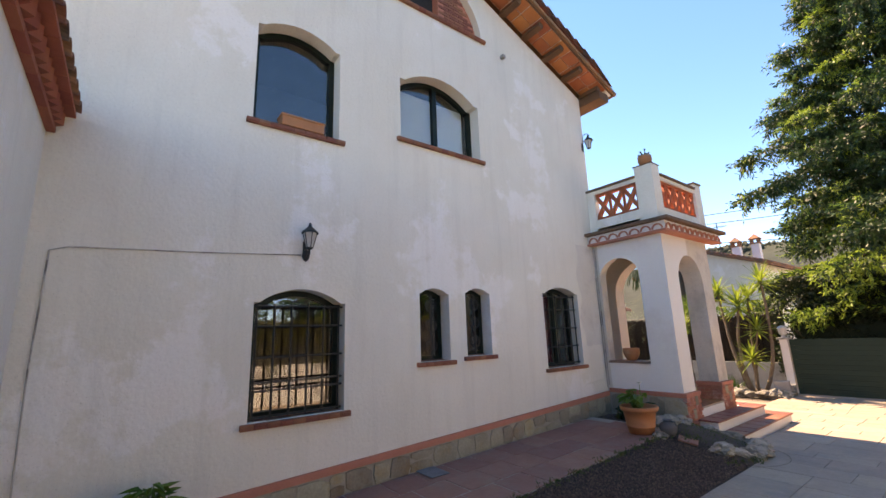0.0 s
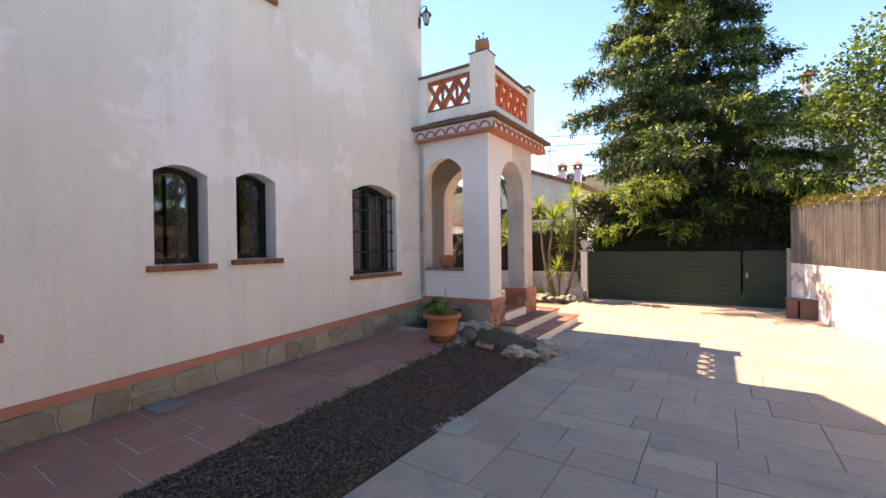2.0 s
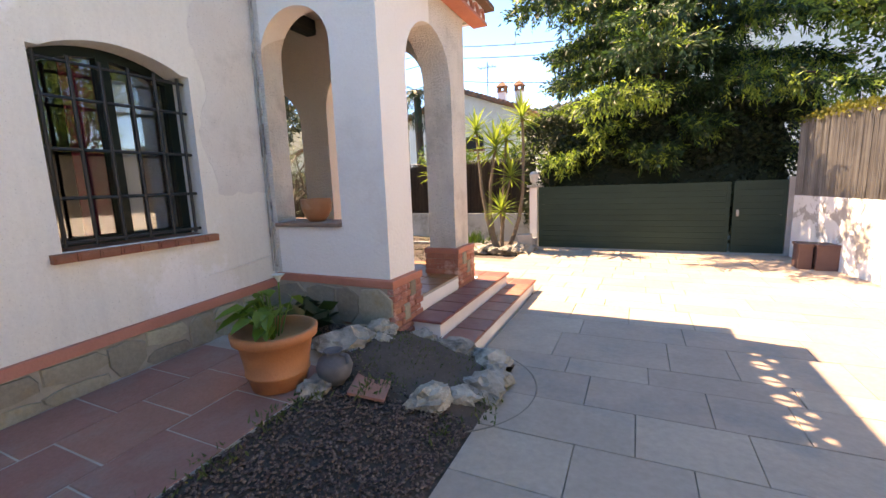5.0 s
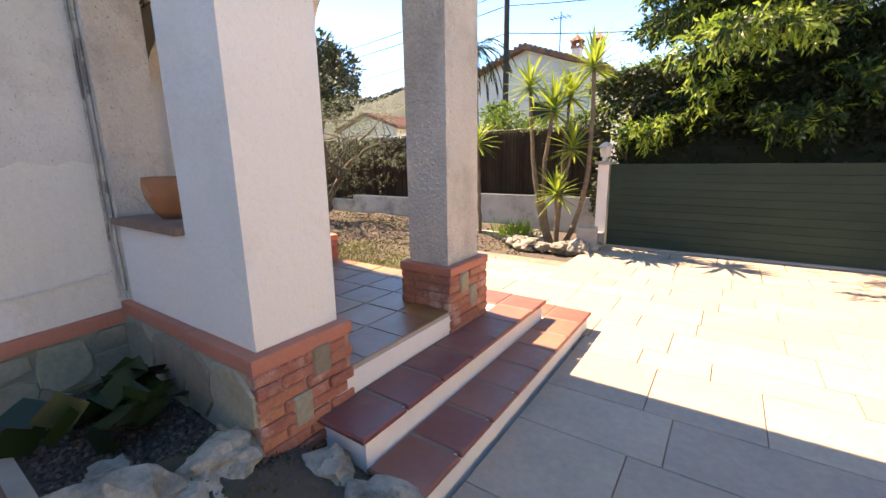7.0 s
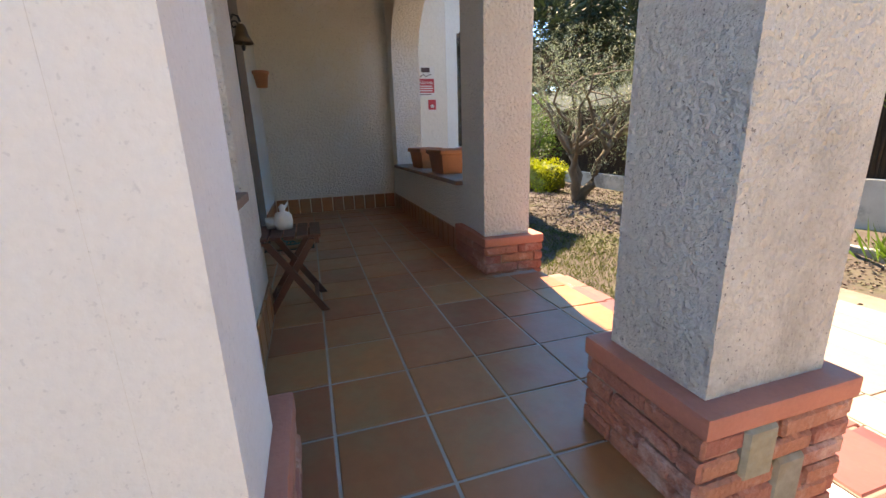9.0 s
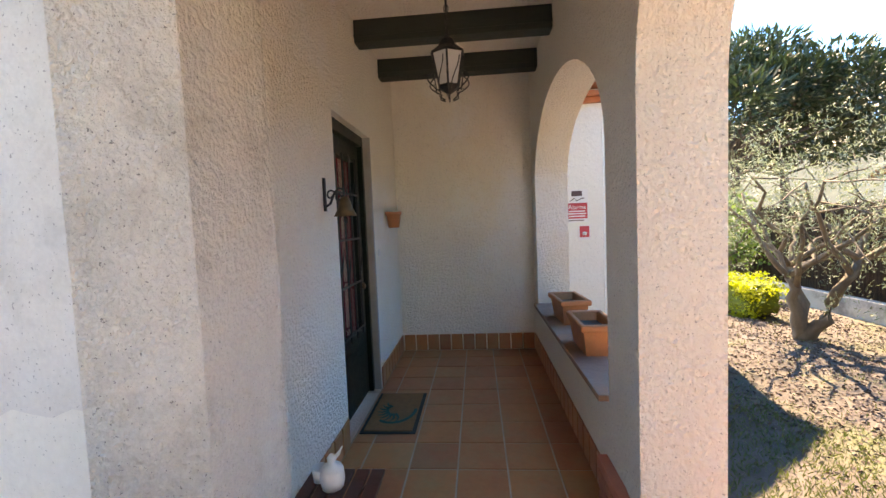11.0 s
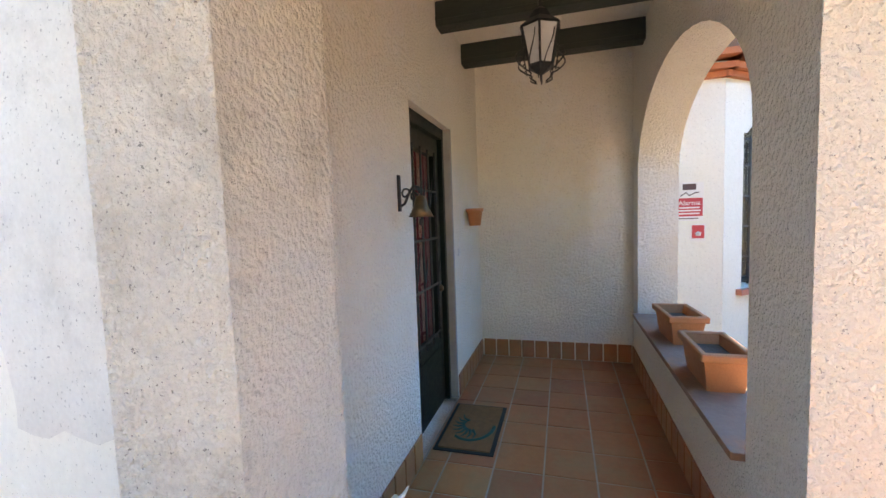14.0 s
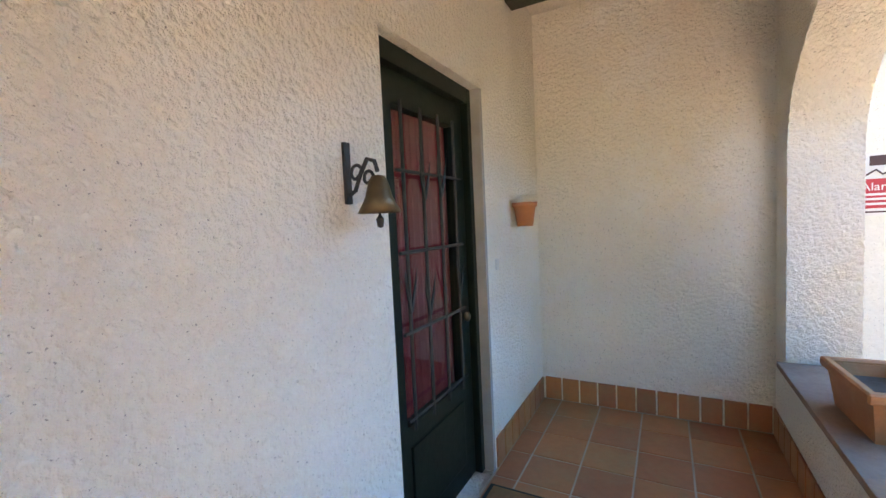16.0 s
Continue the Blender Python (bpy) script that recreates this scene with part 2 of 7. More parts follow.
BARK = mat("grey_bark", (0.17, 0.135, 0.10), (0.10, 0.08, 0.062), 0.95, 10, 0.9, 30, stretch=(1, 1, 0.3))
DARKBARK = mat("dark_bark", (0.07, 0.052, 0.04), (0.045, 0.034, 0.027), 0.95, 10, 0.9, 30)
YUCBARK = mat("pale_yucca_bark", (0.21, 0.165, 0.125), (0.13, 0.10, 0.078), 0.95, 14, 0.8, 40)
GREYSTONE = mat("grey_stoneware", (0.14, 0.145, 0.15), (0.085, 0.088, 0.095), 0.8, 7, 0.4, 30, c3=(0.26, 0.25, 0.24), s3=4, t3=(0.6, 0.75))
CONCRETE = mat("grey_concrete", (0.38, 0.375, 0.36), (0.30, 0.295, 0.28), 0.9, 5, 0.3, 40)
SLATECOVER = mat("blue_grey_metal_cover", (0.20, 0.21, 0.225), (0.14, 0.147, 0.158), 0.6, 7, 0.2, 40)
PLASTICPIPE = mat("painted_conduit", (0.56, 0.53, 0.48), (0.40, 0.37, 0.33), 0.7, 6, c3=(0.18, 0.16, 0.14), s3=5, t3=(0.5, 0.6))
BINM = mat("maroon_painted_box", (0.13, 0.065, 0.06), (0.10, 0.05, 0.047), 0.6, 4, 0.15, 40)
HILLM = mat("wooded_hill", (0.020, 0.034, 0.024), (0.012, 0.022, 0.017), 0.95, 0.12, 0.0, c3=(0.030, 0.042, 0.028), s3=0.05, t3=(0.5, 0.6))
GLASS = glassy("window_glass")
DOORGLASS = glassy("door_glass", (0.97, 0.97, 0.97), 1.4)
FROST = mat("milky_lamp_glass", (0.55, 0.56, 0.56), (0.48, 0.49, 0.49), 0.25, 5)
CEDARLEAF = leafy("cedar_needles", (0.009, 0.032, 0.011), (0.040, 0.098, 0.026), 0.28)
CEDARTIP = leafy("young_cedar_tips", (0.12, 0.225, 0.032), (0.29, 0.41, 0.075), 0.45)
OLIVELEAF = leafy("olive_leaves", (0.10, 0.135, 0.07), (0.27, 0.315, 0.21), 0.35)
TREELEAF = leafy("broad_leaves", (0.06, 0.13, 0.022), (0.16, 0.26, 0.05), 0.45)
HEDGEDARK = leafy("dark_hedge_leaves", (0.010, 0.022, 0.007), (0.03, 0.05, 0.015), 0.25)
HEDGELIME = leafy("lime_hedge_leaves", (0.24, 0.30, 0.012), (0.42, 0.44, 0.03), 0.4)
PINELEAF = leafy("pine_needles", (0.012, 0.026, 0.010), (0.038, 0.062, 0.022), 0.2)
YUCLEAF = leafy("yucca_blades", (0.16, 0.25, 0.035), (0.42, 0.52, 0.10), 0.45)
PLANTLEAF = leafy("pot_plant_leaves", (0.06, 0.15, 0.018), (0.15, 0.27, 0.04), 0.4, 0.35)
DARKLEAF = leafy("deep_green_leaves", (0.012, 0.035, 0.010), (0.028, 0.06, 0.015), 0.3, 0.4)
PETAL = leafy("white_petals", (0.75, 0.75, 0.68), (0.8, 0.8, 0.75), 0.3)
IVYLEAF = leafy("yellow_green_ivy", (0.11, 0.12, 0.02), (0.20, 0.19, 0.04), 0.4)


# ---- mesh helpers ----
def box(bm, x0, y0, z0, x1, y1, z1, bev=0.0):
    vs = [bm.verts.new(p) for p in ((x0, y0, z0), (x1, y0, z0), (x1, y1, z0), (x0, y1, z0), (x0, y0, z1), (x1, y0, z1), (x1, y1, z1), (x0, y1, z1))]
    fs = [bm.faces.new([vs[i] for i in f]) for f in ((0, 3, 2, 1), (4, 5, 6, 7), (0, 1, 5, 4), (1, 2, 6, 5), (2, 3, 7, 6), (3, 0, 4, 7))]
    if bev:
        es = list({e for f in fs for e in f.edges})
        bmesh.ops.bevel(bm, geom=es, offset=bev, segments=2, affect='EDGES', profile=0.7)
    return bm


def boxm(x0, y0, z0, x1, y1, z1, bev=0.0):
    return box(bmesh.new(), x0, y0, z0, x1, y1, z1, bev)


def tube(bm, pts, r, seg=8, r2=None):
    """A round rod along points; r2: the radius at its end."""
    pts = [Vector(p) for p in pts]
    n = len(pts)
    rings = []
    ref = Vector((0.3, 0.2, 1)).normalized()
    for i, p in enumerate(pts):
        d = (pts[min(i + 1, n - 1)] - pts[max(i - 1, 0)]).normalized()
        a = d.cross(ref)
        if a.length < 0.05:
            a = d.cross(Vector((1, 0, 0)))
        a.normalize()
        b = d.cross(a)
        rad = r if r2 is None else r + (r2 - r) * i / max(1, n - 1)
        rings.append([bm.verts.new(p + (a * math.cos(k * 2 * math.pi / seg) + b * math.sin(k * 2 * math.pi / seg)) * rad) for k in range(seg)])
    for q, w in zip(rings, rings[1:]):
        for k in range(seg):
            bm.faces.new((q[k], q[(k + 1) % seg], w[(k + 1) % seg], w[k]))
    bm.faces.new(rings[0][::-1])
    bm.faces.new(rings[-1])
    return bm


def lathe(profile, seg=28, at=(0, 0, 0)):
    """A turned body from (radius, height) pairs."""
    bm = bmesh.new()
    rings = []
    for r, z in profile:
        if r < 1e-4:
            rings.append([bm.verts.new((at[0], at[1], at[2] + z))])
        else:
            rings.append([bm.verts.new((at[0] + r * math.cos(k * 2 * math.pi / seg), at[1] + r * math.sin(k * 2 * math.pi / seg), at[2] + z)) for k in range(seg)])
    for q, w in zip(rings, rings[1:]):
        for k in range(seg):
            k2 = (k + 1) % seg
            if len(q) == 1:
                bm.faces.new((q[0], w[k2], w[k]))
            elif len(w) == 1:
                bm.faces.new((q[k], q[k2], w[0]))
            else:
                bm.faces.new((q[k], q[k2], w[k2], w[k]))
    bmesh.ops.recalc_face_normals(bm, faces=bm.faces)
    return bm


from mathutils import geometry


def plate(outline, holes, place, w0, w1, bm=None, back=None):
    """A thick sheet: an outline with holes in (u, v), from w0 to w1; place(u, v, w) gives the point."""
    bm = bm or bmesh.new()
    loops = [outline] + list(holes)
    flat = [p for lp in loops for p in lp]
    tris = geometry.tessellate_polygon([[Vector((u, v, 0)) for u, v in lp] for lp in loops])
    a = [bm.verts.new(place(u, v, w0)) for u, v in flat]
    b = [bm.verts.new(place(u, v, w1)) for u, v in ([p for lp in [outline] + list(back) for p in lp] if back else flat)]
    for t in tris:
        bm.faces.new([a[i] for i in t])
        bm.faces.new([b[i] for i in reversed(t)])
    o = 0
    for lp in loops:
        n = len(lp)
        for i in range(n):
            j = (i + 1) % n
            bm.faces.new((a[o + i], a[o + j], b[o + j], b[o + i]))
        o += n
    bmesh.ops.recalc_face_normals(bm, faces=bm.faces)
    return bm


def arch(u0, u1, z0, spring, top, n=18):
    """An opening with a round or flattened arch."""
    c, h = (u0 + u1) / 2, (u1 - u0) / 2
    return [(u0, z0), (u1, z0)] + [(c + h * math.cos(math.pi * k / n), spring + (top - spring) * math.sin(math.pi * k / n)) for k in range(n + 1)]


def shoulder(u0, u1, z0, spring, top, n=12):
    """A window opening: flat shoulders and a low swell between them."""
    w = u1 - u0
    mid = [(u1 - w * (0.06 + 0.88 * k / n), spring + (top - spring) * math.sin(math.pi * k / n) ** 0.8) for k in range(n + 1)]
    return [(u0, z0), (u1, z0), (u1, spring)] + mid + [(u0, spring)]


def emit(name, bm, material, smooth=False):
    me = bpy.data.meshes.new(name)
    bm.to_mesh(me)
    bm.free()
    me.materials.append(material)
    if smooth:
        me.polygons.foreach_set("use_smooth", [True] * len(me.polygons))
    return me


def part(name, bm, material, parent, label="", smooth=False):
    ob = new(name, bm if isinstance(bm, bpy.types.Mesh) else emit(name, bm, material, smooth))
    ob.parent = parent
    return tagged(ob, label)


def thing(name, label, category, at=(0, 0, 0), group="", kind=""):
    ob = new(name)
    ob.empty_display_size = 0.1
    ob.location = at
    return tagged(ob, label, category, group, kind)


def solid(name, bm, material, label, category, kind="structure", smooth=False, group=""):
    return tagged(new(name, emit(name, bm, material, smooth)), label, category, group, kind)


def blades(name, centers, dirs, length, width, material, seed=0, fold=0.0):
    """One mesh of many pointed leaves: at each centre, one along its direction."""
    rs = np.random.RandomState(seed)
    c, d = np.asarray(centers, float), np.asarray(dirs, float)
    n = len(c)
    d = d / np.maximum(np.linalg.norm(d, axis=1, keepdims=True), 1e-6)
    side = np.cross(d, rs.normal(size=(n, 3)))
    side /= np.maximum(np.linalg.norm(side, axis=1, keepdims=True), 1e-6)
    ln = (length * rs.uniform(0.7, 1.3, n))[:, None]
    wd = (width * rs.uniform(0.7, 1.3, n))[:, None]
    v = np.stack([c, c + d * ln * 0.45 + side * wd * 0.5, c + d * ln, c + d * ln * 0.45 - side * wd * 0.5], 1).reshape(-1, 3)
    me = bpy.data.meshes.new(name)
    me.vertices.add(4 * n)
    me.vertices.foreach_set("co", v.ravel())
    me.loops.add(4 * n)
    me.loops.foreach_set("vertex_index", np.arange(4 * n))
    me.polygons.add(n)
    me.polygons.foreach_set("loop_start", np.arange(n) * 4)
    me.update(calc_edges=True)
    me.materials.append(material)
    return me


def scatter_rocks(name, pts, sizes, material, seed):
    """One mesh of many small faceted stones."""
    rs = np.random.RandomState(seed)
    base = np.array([(1, 0, 0), (-1, 0, 0), (0, 1, 0), (0, -1, 0), (0, 0, 1), (0, 0, -1)], float)
    tri = np.array([(0, 2, 4), (2, 1, 4), (1, 3, 4), (3, 0, 4), (2, 0, 5), (1, 2, 5), (3, 1, 5), (0, 3, 5)])
    n = len(pts)
    q = base[None] * rs.uniform(0.55, 1.15, (n, 6, 1)) * np.asarray(sizes)[:, None, None]
    ang = rs.uniform(0, 6.28, n)
    c, s = np.cos(ang)[:, None], np.sin(ang)[:, None]
    q = np.stack([q[..., 0] * c - q[..., 1] * s, q[..., 0] * s + q[..., 1] * c, q[..., 2] * 0.75], -1)
    v = (q + np.asarray(pts)[:, None]).reshape(-1, 3)
    f = (tri[None] + 6 * np.arange(n)[:, None, None]).reshape(-1)
    me = bpy.data.meshes.new(name)
    me.vertices.add(len(v))
    me.vertices.foreach_set("co", v.ravel())
    me.loops.add(len(f))
    me.loops.foreach_set("vertex_index", f)
    me.polygons.add(len(f) // 3)
    me.polygons.foreach_set("loop_start", np.arange(len(f) // 3) * 3)
    me.update(calc_edges=True)
    me.materials.append(material)
    return me


FLOOR = 0.47


def path_z(y):
    return 0.13 + 0.035 * (min(max(y, 2.0), 9.6) - 4)


# ---- ground and paving ----
def ground_sheet():
    bm = bmesh.new()
    xs = [-900, -300, -80, -30, -16, -10, -6, -3, 0, 3, 8, 16, 30, 80, 300, 900]
    ys = [-900, -300, -80, -30, -12, -4, 4, 10, 13, 17, 22, 30, 50, 120, 300, 900]
    grid = [[bm.verts.new((x, y, -0.12)) for x in xs] for y in ys]
    for j in range(len(ys) - 1):
        for i in range(len(xs) - 1):
            bm.faces.new((grid[j][i], grid[j][i + 1], grid[j + 1][i + 1], grid[j + 1][i]))
    return bm


solid("ground", ground_sheet(), GROUNDM, "dry bare earth reaching out to the hills", "ground")
paving = solid("pavement", boxm(2.32, -6, -0.10, 9.5, 16.6, -0.022), JOINT, "pinkish grey stamped concrete driveway with dark joints", "driveway")
part("slab_edge", boxm(-0.62, 12.0, -0.10, 2.31, 14.75, -0.024), JOINT, paving)

# garden soil behind the porch, uneven
def garden_z(x, y):
    i, j = (x + 14) / 0.25, (y - 11.75) / 0.15
    return 0.02 - 0.07 * max(0.0, min(1.0, (x + 0.9) * 1.6)) + 0.06 * noise.noise((i * 0.35, j * 0.35, 0)) * (0 if i > 54 else 1) + 0.02 * noise.noise((i * 0.7, j * 0.7, 4))


bm = bmesh.new()
NX, NY = 60, 40
gv = [[bm.verts.new((-14 + 0.25 * i, 11.75 + 0.15 * j, garden_z(-14 + 0.25 * i, 11.75 + 0.15 * j))) for i in range(NX + 1)] for j in range(NY + 1)]
for j in range(NY):
    for i in range(NX):
        bm.faces.new((gv[j][i], gv[j][i + 1], gv[j + 1][i + 1], gv[j + 1][i]))
solid("garden_bed", bm, SOIL, "dry garden soil with bark litter and thin grass", "soil", smooth=True)
rs = np.random.RandomState(3)
n = 30000
px, py = rs.uniform(-11, 0.9, n), rs.uniform(12.4, 17.2, n)
keep = ((px + 5.6) ** 2 / 30 + (py - 15.2) ** 2 / 5) < 1.0 + rs.uniform(-0.3, 0.3, n)
lit = np.array([(x, y, garden_z(x, y) + 0.012) for x, y in zip(px[keep], py[keep])])
tagged(new("bark_mulch", blades("bark_mulch", lit, np.concatenate([rs.normal(size=(len(lit), 2)), rs.uniform(-0.1, 0.2, (len(lit), 1))], 1), 0.045, 0.022, MULCH, 4)),
       "brown bark chips and dry leaves scattered on the bed", "mulch", kind="stuff")
n = 40000
px, py = rs.uniform(-7, -0.6, n), rs.uniform(12.4, 17, n)
keep = (py < 13.7 + 0.25 * np.sin(px * 2) + rs.uniform(-0.3, 0.3, n)) | (rs.uniform(size=n) < 0.05)
g = np.array([(x, y, garden_z(x, y) + 0.004) for x, y in zip(px[keep], py[keep])])
tagged(new("grass", blades("grass", g, np.concatenate([rs.normal(size=(len(g), 2)) * 0.7, np.ones((len(g), 1))], 1), 0.06, 0.009, GRASSM, 5)),
       "short patchy yellow-green grass beside the porch", "grass", kind="stuff")

# path of red tiles along the house
bm = bmesh.new()
for y0, y1 in ((1.87, 4.0), (4.0, 6.0), (6.0, 8.0), (8.0, 9.06)):
    vs = [bm.verts.new(p) for p in ((0.0, y0, path_z(y0) - 0.005), (1.412, y0, path_z(y0) - 0.005), (1.412, y1, path_z(y1) - 0.005), (0.0, y1, path_z(y1) - 0.005),
                                    (0.0, y0, -0.1), (1.412, y0, -0.1), (1.412, y1, -0.1), (0.0, y1, -0.1))]
    for f in ((0, 1, 2, 3), (1, 5, 6, 2), (3, 2, 6, 7), (0, 4, 5, 1)):
        bm.faces.new([vs[i] for i in f])
path = solid("path", bm, GROUT, "red clay tile path along the house wall", "path")

# bed of dark gravel between path and driveway
bm = bmesh.new()
rows = []
for k in range(31):
    y = -2 + 11.6 * k / 30
    rows.append([bm.verts.new((1.405 + 0.935 * i / 6, y, (path_z(y) - 0.018) * (1 - i / 6) - 0.01 * i / 6 + 0.015 * noise.noise((i * 0.9, k * 0.7, 2)))) for i in range(7)])
for a, b in zip(rows, rows[1:]):
    for i in range(6):
        bm.faces.new((a[i], a[i + 1], b[i + 1], b[i]))
solid("planting_bed", bm, GRAVELBED, "dark soil under gravel along the path", "soil", smooth=True)
n = 26000
gy = rs.uniform(2.5, 9.0, n)
gx = rs.uniform(1.415, 2.325, n)
gz = (0.112 + 0.035 * (gy - 4)) * (1 - (gx - 1.405) / 0.935) + 0.013
tagged(new("gravel", scatter_rocks("gravel", np.stack([gx, gy, gz], 1), rs.uniform(0.006, 0.016, n), GRAVEL, 8)),
       "small dark purple-brown volcanic gravel", "gravel", kind="stuff")


# ---- house shell ----
def on_x(u, v, w):
    return (w, u, v)


def on_y(u, v, w):
    return (u, w, v)


RIDGE_Y, EAVE_Y, EAVE_Z, SLOPE = 5.5, 9.80, 6.62, 0.41
WEST_EAVE = 2 * RIDGE_Y - EAVE_Y
RIDGE_Z = EAVE_Z + SLOPE * (EAVE_Y - RIDGE_Y)
# y0, y1, sill, shoulder, crown
OPENINGS = {"w1": (3.52, 4.52, 0.99, 2.17, 2.32), "n1": (5.57, 6.06, 1.44, 2.33, 2.40), "n2": (6.36, 6.84, 1.47, 2.36, 2.43), "w4": (8.07, 9.04, 1.18, 2.41, 2.52),
            "u1": (3.40, 4.41, 4.20, 5.43, 5.58), "u2": (5.32, 6.82, 4.50, 5.44, 5.68)}
holes = [shoulder(*o) for o in OPENINGS.values()]
ATTIC = arch(3.95, 7.0, 6.80, 6.80, 8.0, 20)
holes.append(ATTIC)
outline = [(1.21, -0.1), (EAVE_Y, -0.1), (EAVE_Y, EAVE_Z), (RIDGE_Y, RIDGE_Z), (WEST_EAVE, EAVE_Z)]
wall_east = solid("wall_east", plate(outline, holes, on_x, -0.32, 0.0), PLASTER, "white plastered house wall with grey stains and repainted patches", "wall")
DOOR = (-2.713, -1.715, FLOOR - 0.05, FLOOR + 2.34)
solid("wall_north", plate([(-4.2, -0.1), (-0.34, -0.1), (-0.34, EAVE_Z), (-4.2, EAVE_Z)],
      [[(DOOR[0], DOOR[2]), (DOOR[1], DOOR[2]), (DOOR[1], DOOR[3]), (DOOR[0], DOOR[3])]], on_y, 9.42, 9.80), STUCCO, "cream stuccoed entrance wall of the house", "wall")
bay = bmesh.new()
box(bay, -4.25, 9.42, -0.1, -3.88, 11.765, 3.70)
solid("wall_end", bay, STUCCO, "cream stuccoed end wall of the porch", "wall")
solid("wall_wing_side", boxm(-4.25, 11.765, -0.1, -3.88, 12.215, 3.70), PLASTER, "white smooth wall of the wing beside the porch", "wall")
# slanted face of the wing beyond, with a barred window
SL = (Vector((-3.88, 12.22, 0)), Vector((-0.62, 0.785, 0)).normalized())


def on_slant(u, v, w):
    n = Vector((SL[1].y, -SL[1].x, 0))
    p = SL[0] + SL[1] * u + n * w
    return (p.x, p.y, v)


# near-black plate put in for the darkness behind the wing window
solid("wing_room", plate([(-0.3, -0.1), (2.4, -0.1), (2.4, 3.5), (-0.3, 3.5)], [], on_slant, -1.0, -0.9), UNLITROOM, "near-black plate for the unlit room behind the wing window", "wall")
solid("wing_roof", plate([(-4.6, 11.72), (-3.7, 11.72), (-3.7, 12.25), (-5.25, 14.12), (-6.3, 13.9)], [], lambda u, v, w: (u, v, w), 3.51, 3.6), CAPTILE, "flat roof edge of the wing", "roof")
solid("wall_wing", plate([(0, -0.1), (2.4, -0.1), (2.4, 3.55), (0, 3.55)], [shoulder(0.28, 1.18, 1.25, 2.80, 2.98)], on_slant, -0.34, 0.0), PLASTER,
      "white slanted wall of the wing with a barred window", "wall")
# unseen rear walls, added to close the house and keep its rooms dark
bm = bmesh.new()
box(bm, -9, 1.55, -0.1, -8.7, 9.80, EAVE_Z)
box(bm, -8.7, 9.43, -0.1, -4.26, 9.79, EAVE_Z)
box(bm, -9, 1.22, -0.1, -0.33, 1.5, EAVE_Z)
solid("wall_back", bm, PLASTER, "plain white rear walls of the house", "wall")
# added floors and partition, coloured as dark as unlit rooms
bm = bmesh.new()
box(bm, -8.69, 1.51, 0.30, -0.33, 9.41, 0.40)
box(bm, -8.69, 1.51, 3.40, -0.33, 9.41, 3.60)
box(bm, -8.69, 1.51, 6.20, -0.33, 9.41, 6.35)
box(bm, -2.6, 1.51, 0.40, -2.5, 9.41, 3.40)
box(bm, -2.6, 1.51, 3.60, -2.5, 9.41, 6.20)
solid("floor_upper", bm, UNLITROOM, "near-black floors and partition for the unlit rooms behind the windows", "floor")
# wing that closes the yard behind the camera
bm = bmesh.new()
box(bm, 0.004, 1.40, -0.1, 9.0, 1.79, 3.62)
solid("wall_south", bm, PLASTER, "white plastered wall of the side wing", "wall")

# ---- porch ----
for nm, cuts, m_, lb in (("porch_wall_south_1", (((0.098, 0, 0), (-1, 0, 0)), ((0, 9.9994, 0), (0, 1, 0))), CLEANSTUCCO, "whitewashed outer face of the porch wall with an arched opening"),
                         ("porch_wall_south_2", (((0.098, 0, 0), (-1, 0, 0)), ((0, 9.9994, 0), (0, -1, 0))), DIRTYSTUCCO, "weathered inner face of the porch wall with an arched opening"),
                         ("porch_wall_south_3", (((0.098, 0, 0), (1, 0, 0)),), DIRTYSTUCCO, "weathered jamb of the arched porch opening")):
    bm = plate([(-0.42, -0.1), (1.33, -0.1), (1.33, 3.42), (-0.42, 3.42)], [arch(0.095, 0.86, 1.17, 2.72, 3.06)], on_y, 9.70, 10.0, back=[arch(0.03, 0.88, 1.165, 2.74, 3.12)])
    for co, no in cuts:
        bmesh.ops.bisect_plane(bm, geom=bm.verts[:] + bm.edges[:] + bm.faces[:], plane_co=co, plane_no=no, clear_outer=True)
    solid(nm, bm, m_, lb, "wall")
# old stained plaster left beside the porch, with a ragged edge
rr_ = random.Random(8)
edge = [(9.697, 1.49), (9.697, 3.36)] + [(9.13 + 0.05 * math.sin(k * 0.45) + rr_.uniform(-0.012, 0.012), 3.36 - 0.0565 * k) for k in range(33)] + [(9.12 + 0.064 * k, 1.495 + rr_.uniform(-0.015, 0.02)) for k in range(1, 9)]
solid("wall_stain", plate(edge, [], on_x, 0.0, 0.003), STAINED, "grey stained old plaster beside the porch", "plaster")
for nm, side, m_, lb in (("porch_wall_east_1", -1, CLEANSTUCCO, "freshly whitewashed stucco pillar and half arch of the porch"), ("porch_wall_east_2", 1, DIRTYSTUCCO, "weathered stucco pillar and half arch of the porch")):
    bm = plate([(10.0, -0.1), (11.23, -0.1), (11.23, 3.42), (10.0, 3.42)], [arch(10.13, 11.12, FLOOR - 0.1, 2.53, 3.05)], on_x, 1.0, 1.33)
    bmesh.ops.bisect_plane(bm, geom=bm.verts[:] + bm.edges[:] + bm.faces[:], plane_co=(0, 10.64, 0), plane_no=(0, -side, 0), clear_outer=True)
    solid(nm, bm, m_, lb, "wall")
solid("porch_wall_north_1", plate([(-3.87, -0.1), (-0.86, -0.1), (-0.86, 3.42), (-3.87, 3.42)], [arch(-3.60, -1.10, 1.03, 2.40, 3.12, 24)], on_y, 11.41, 11.76), STUCCO,
      "cream stuccoed porch wall with a wide arch towards the garden", "wall")


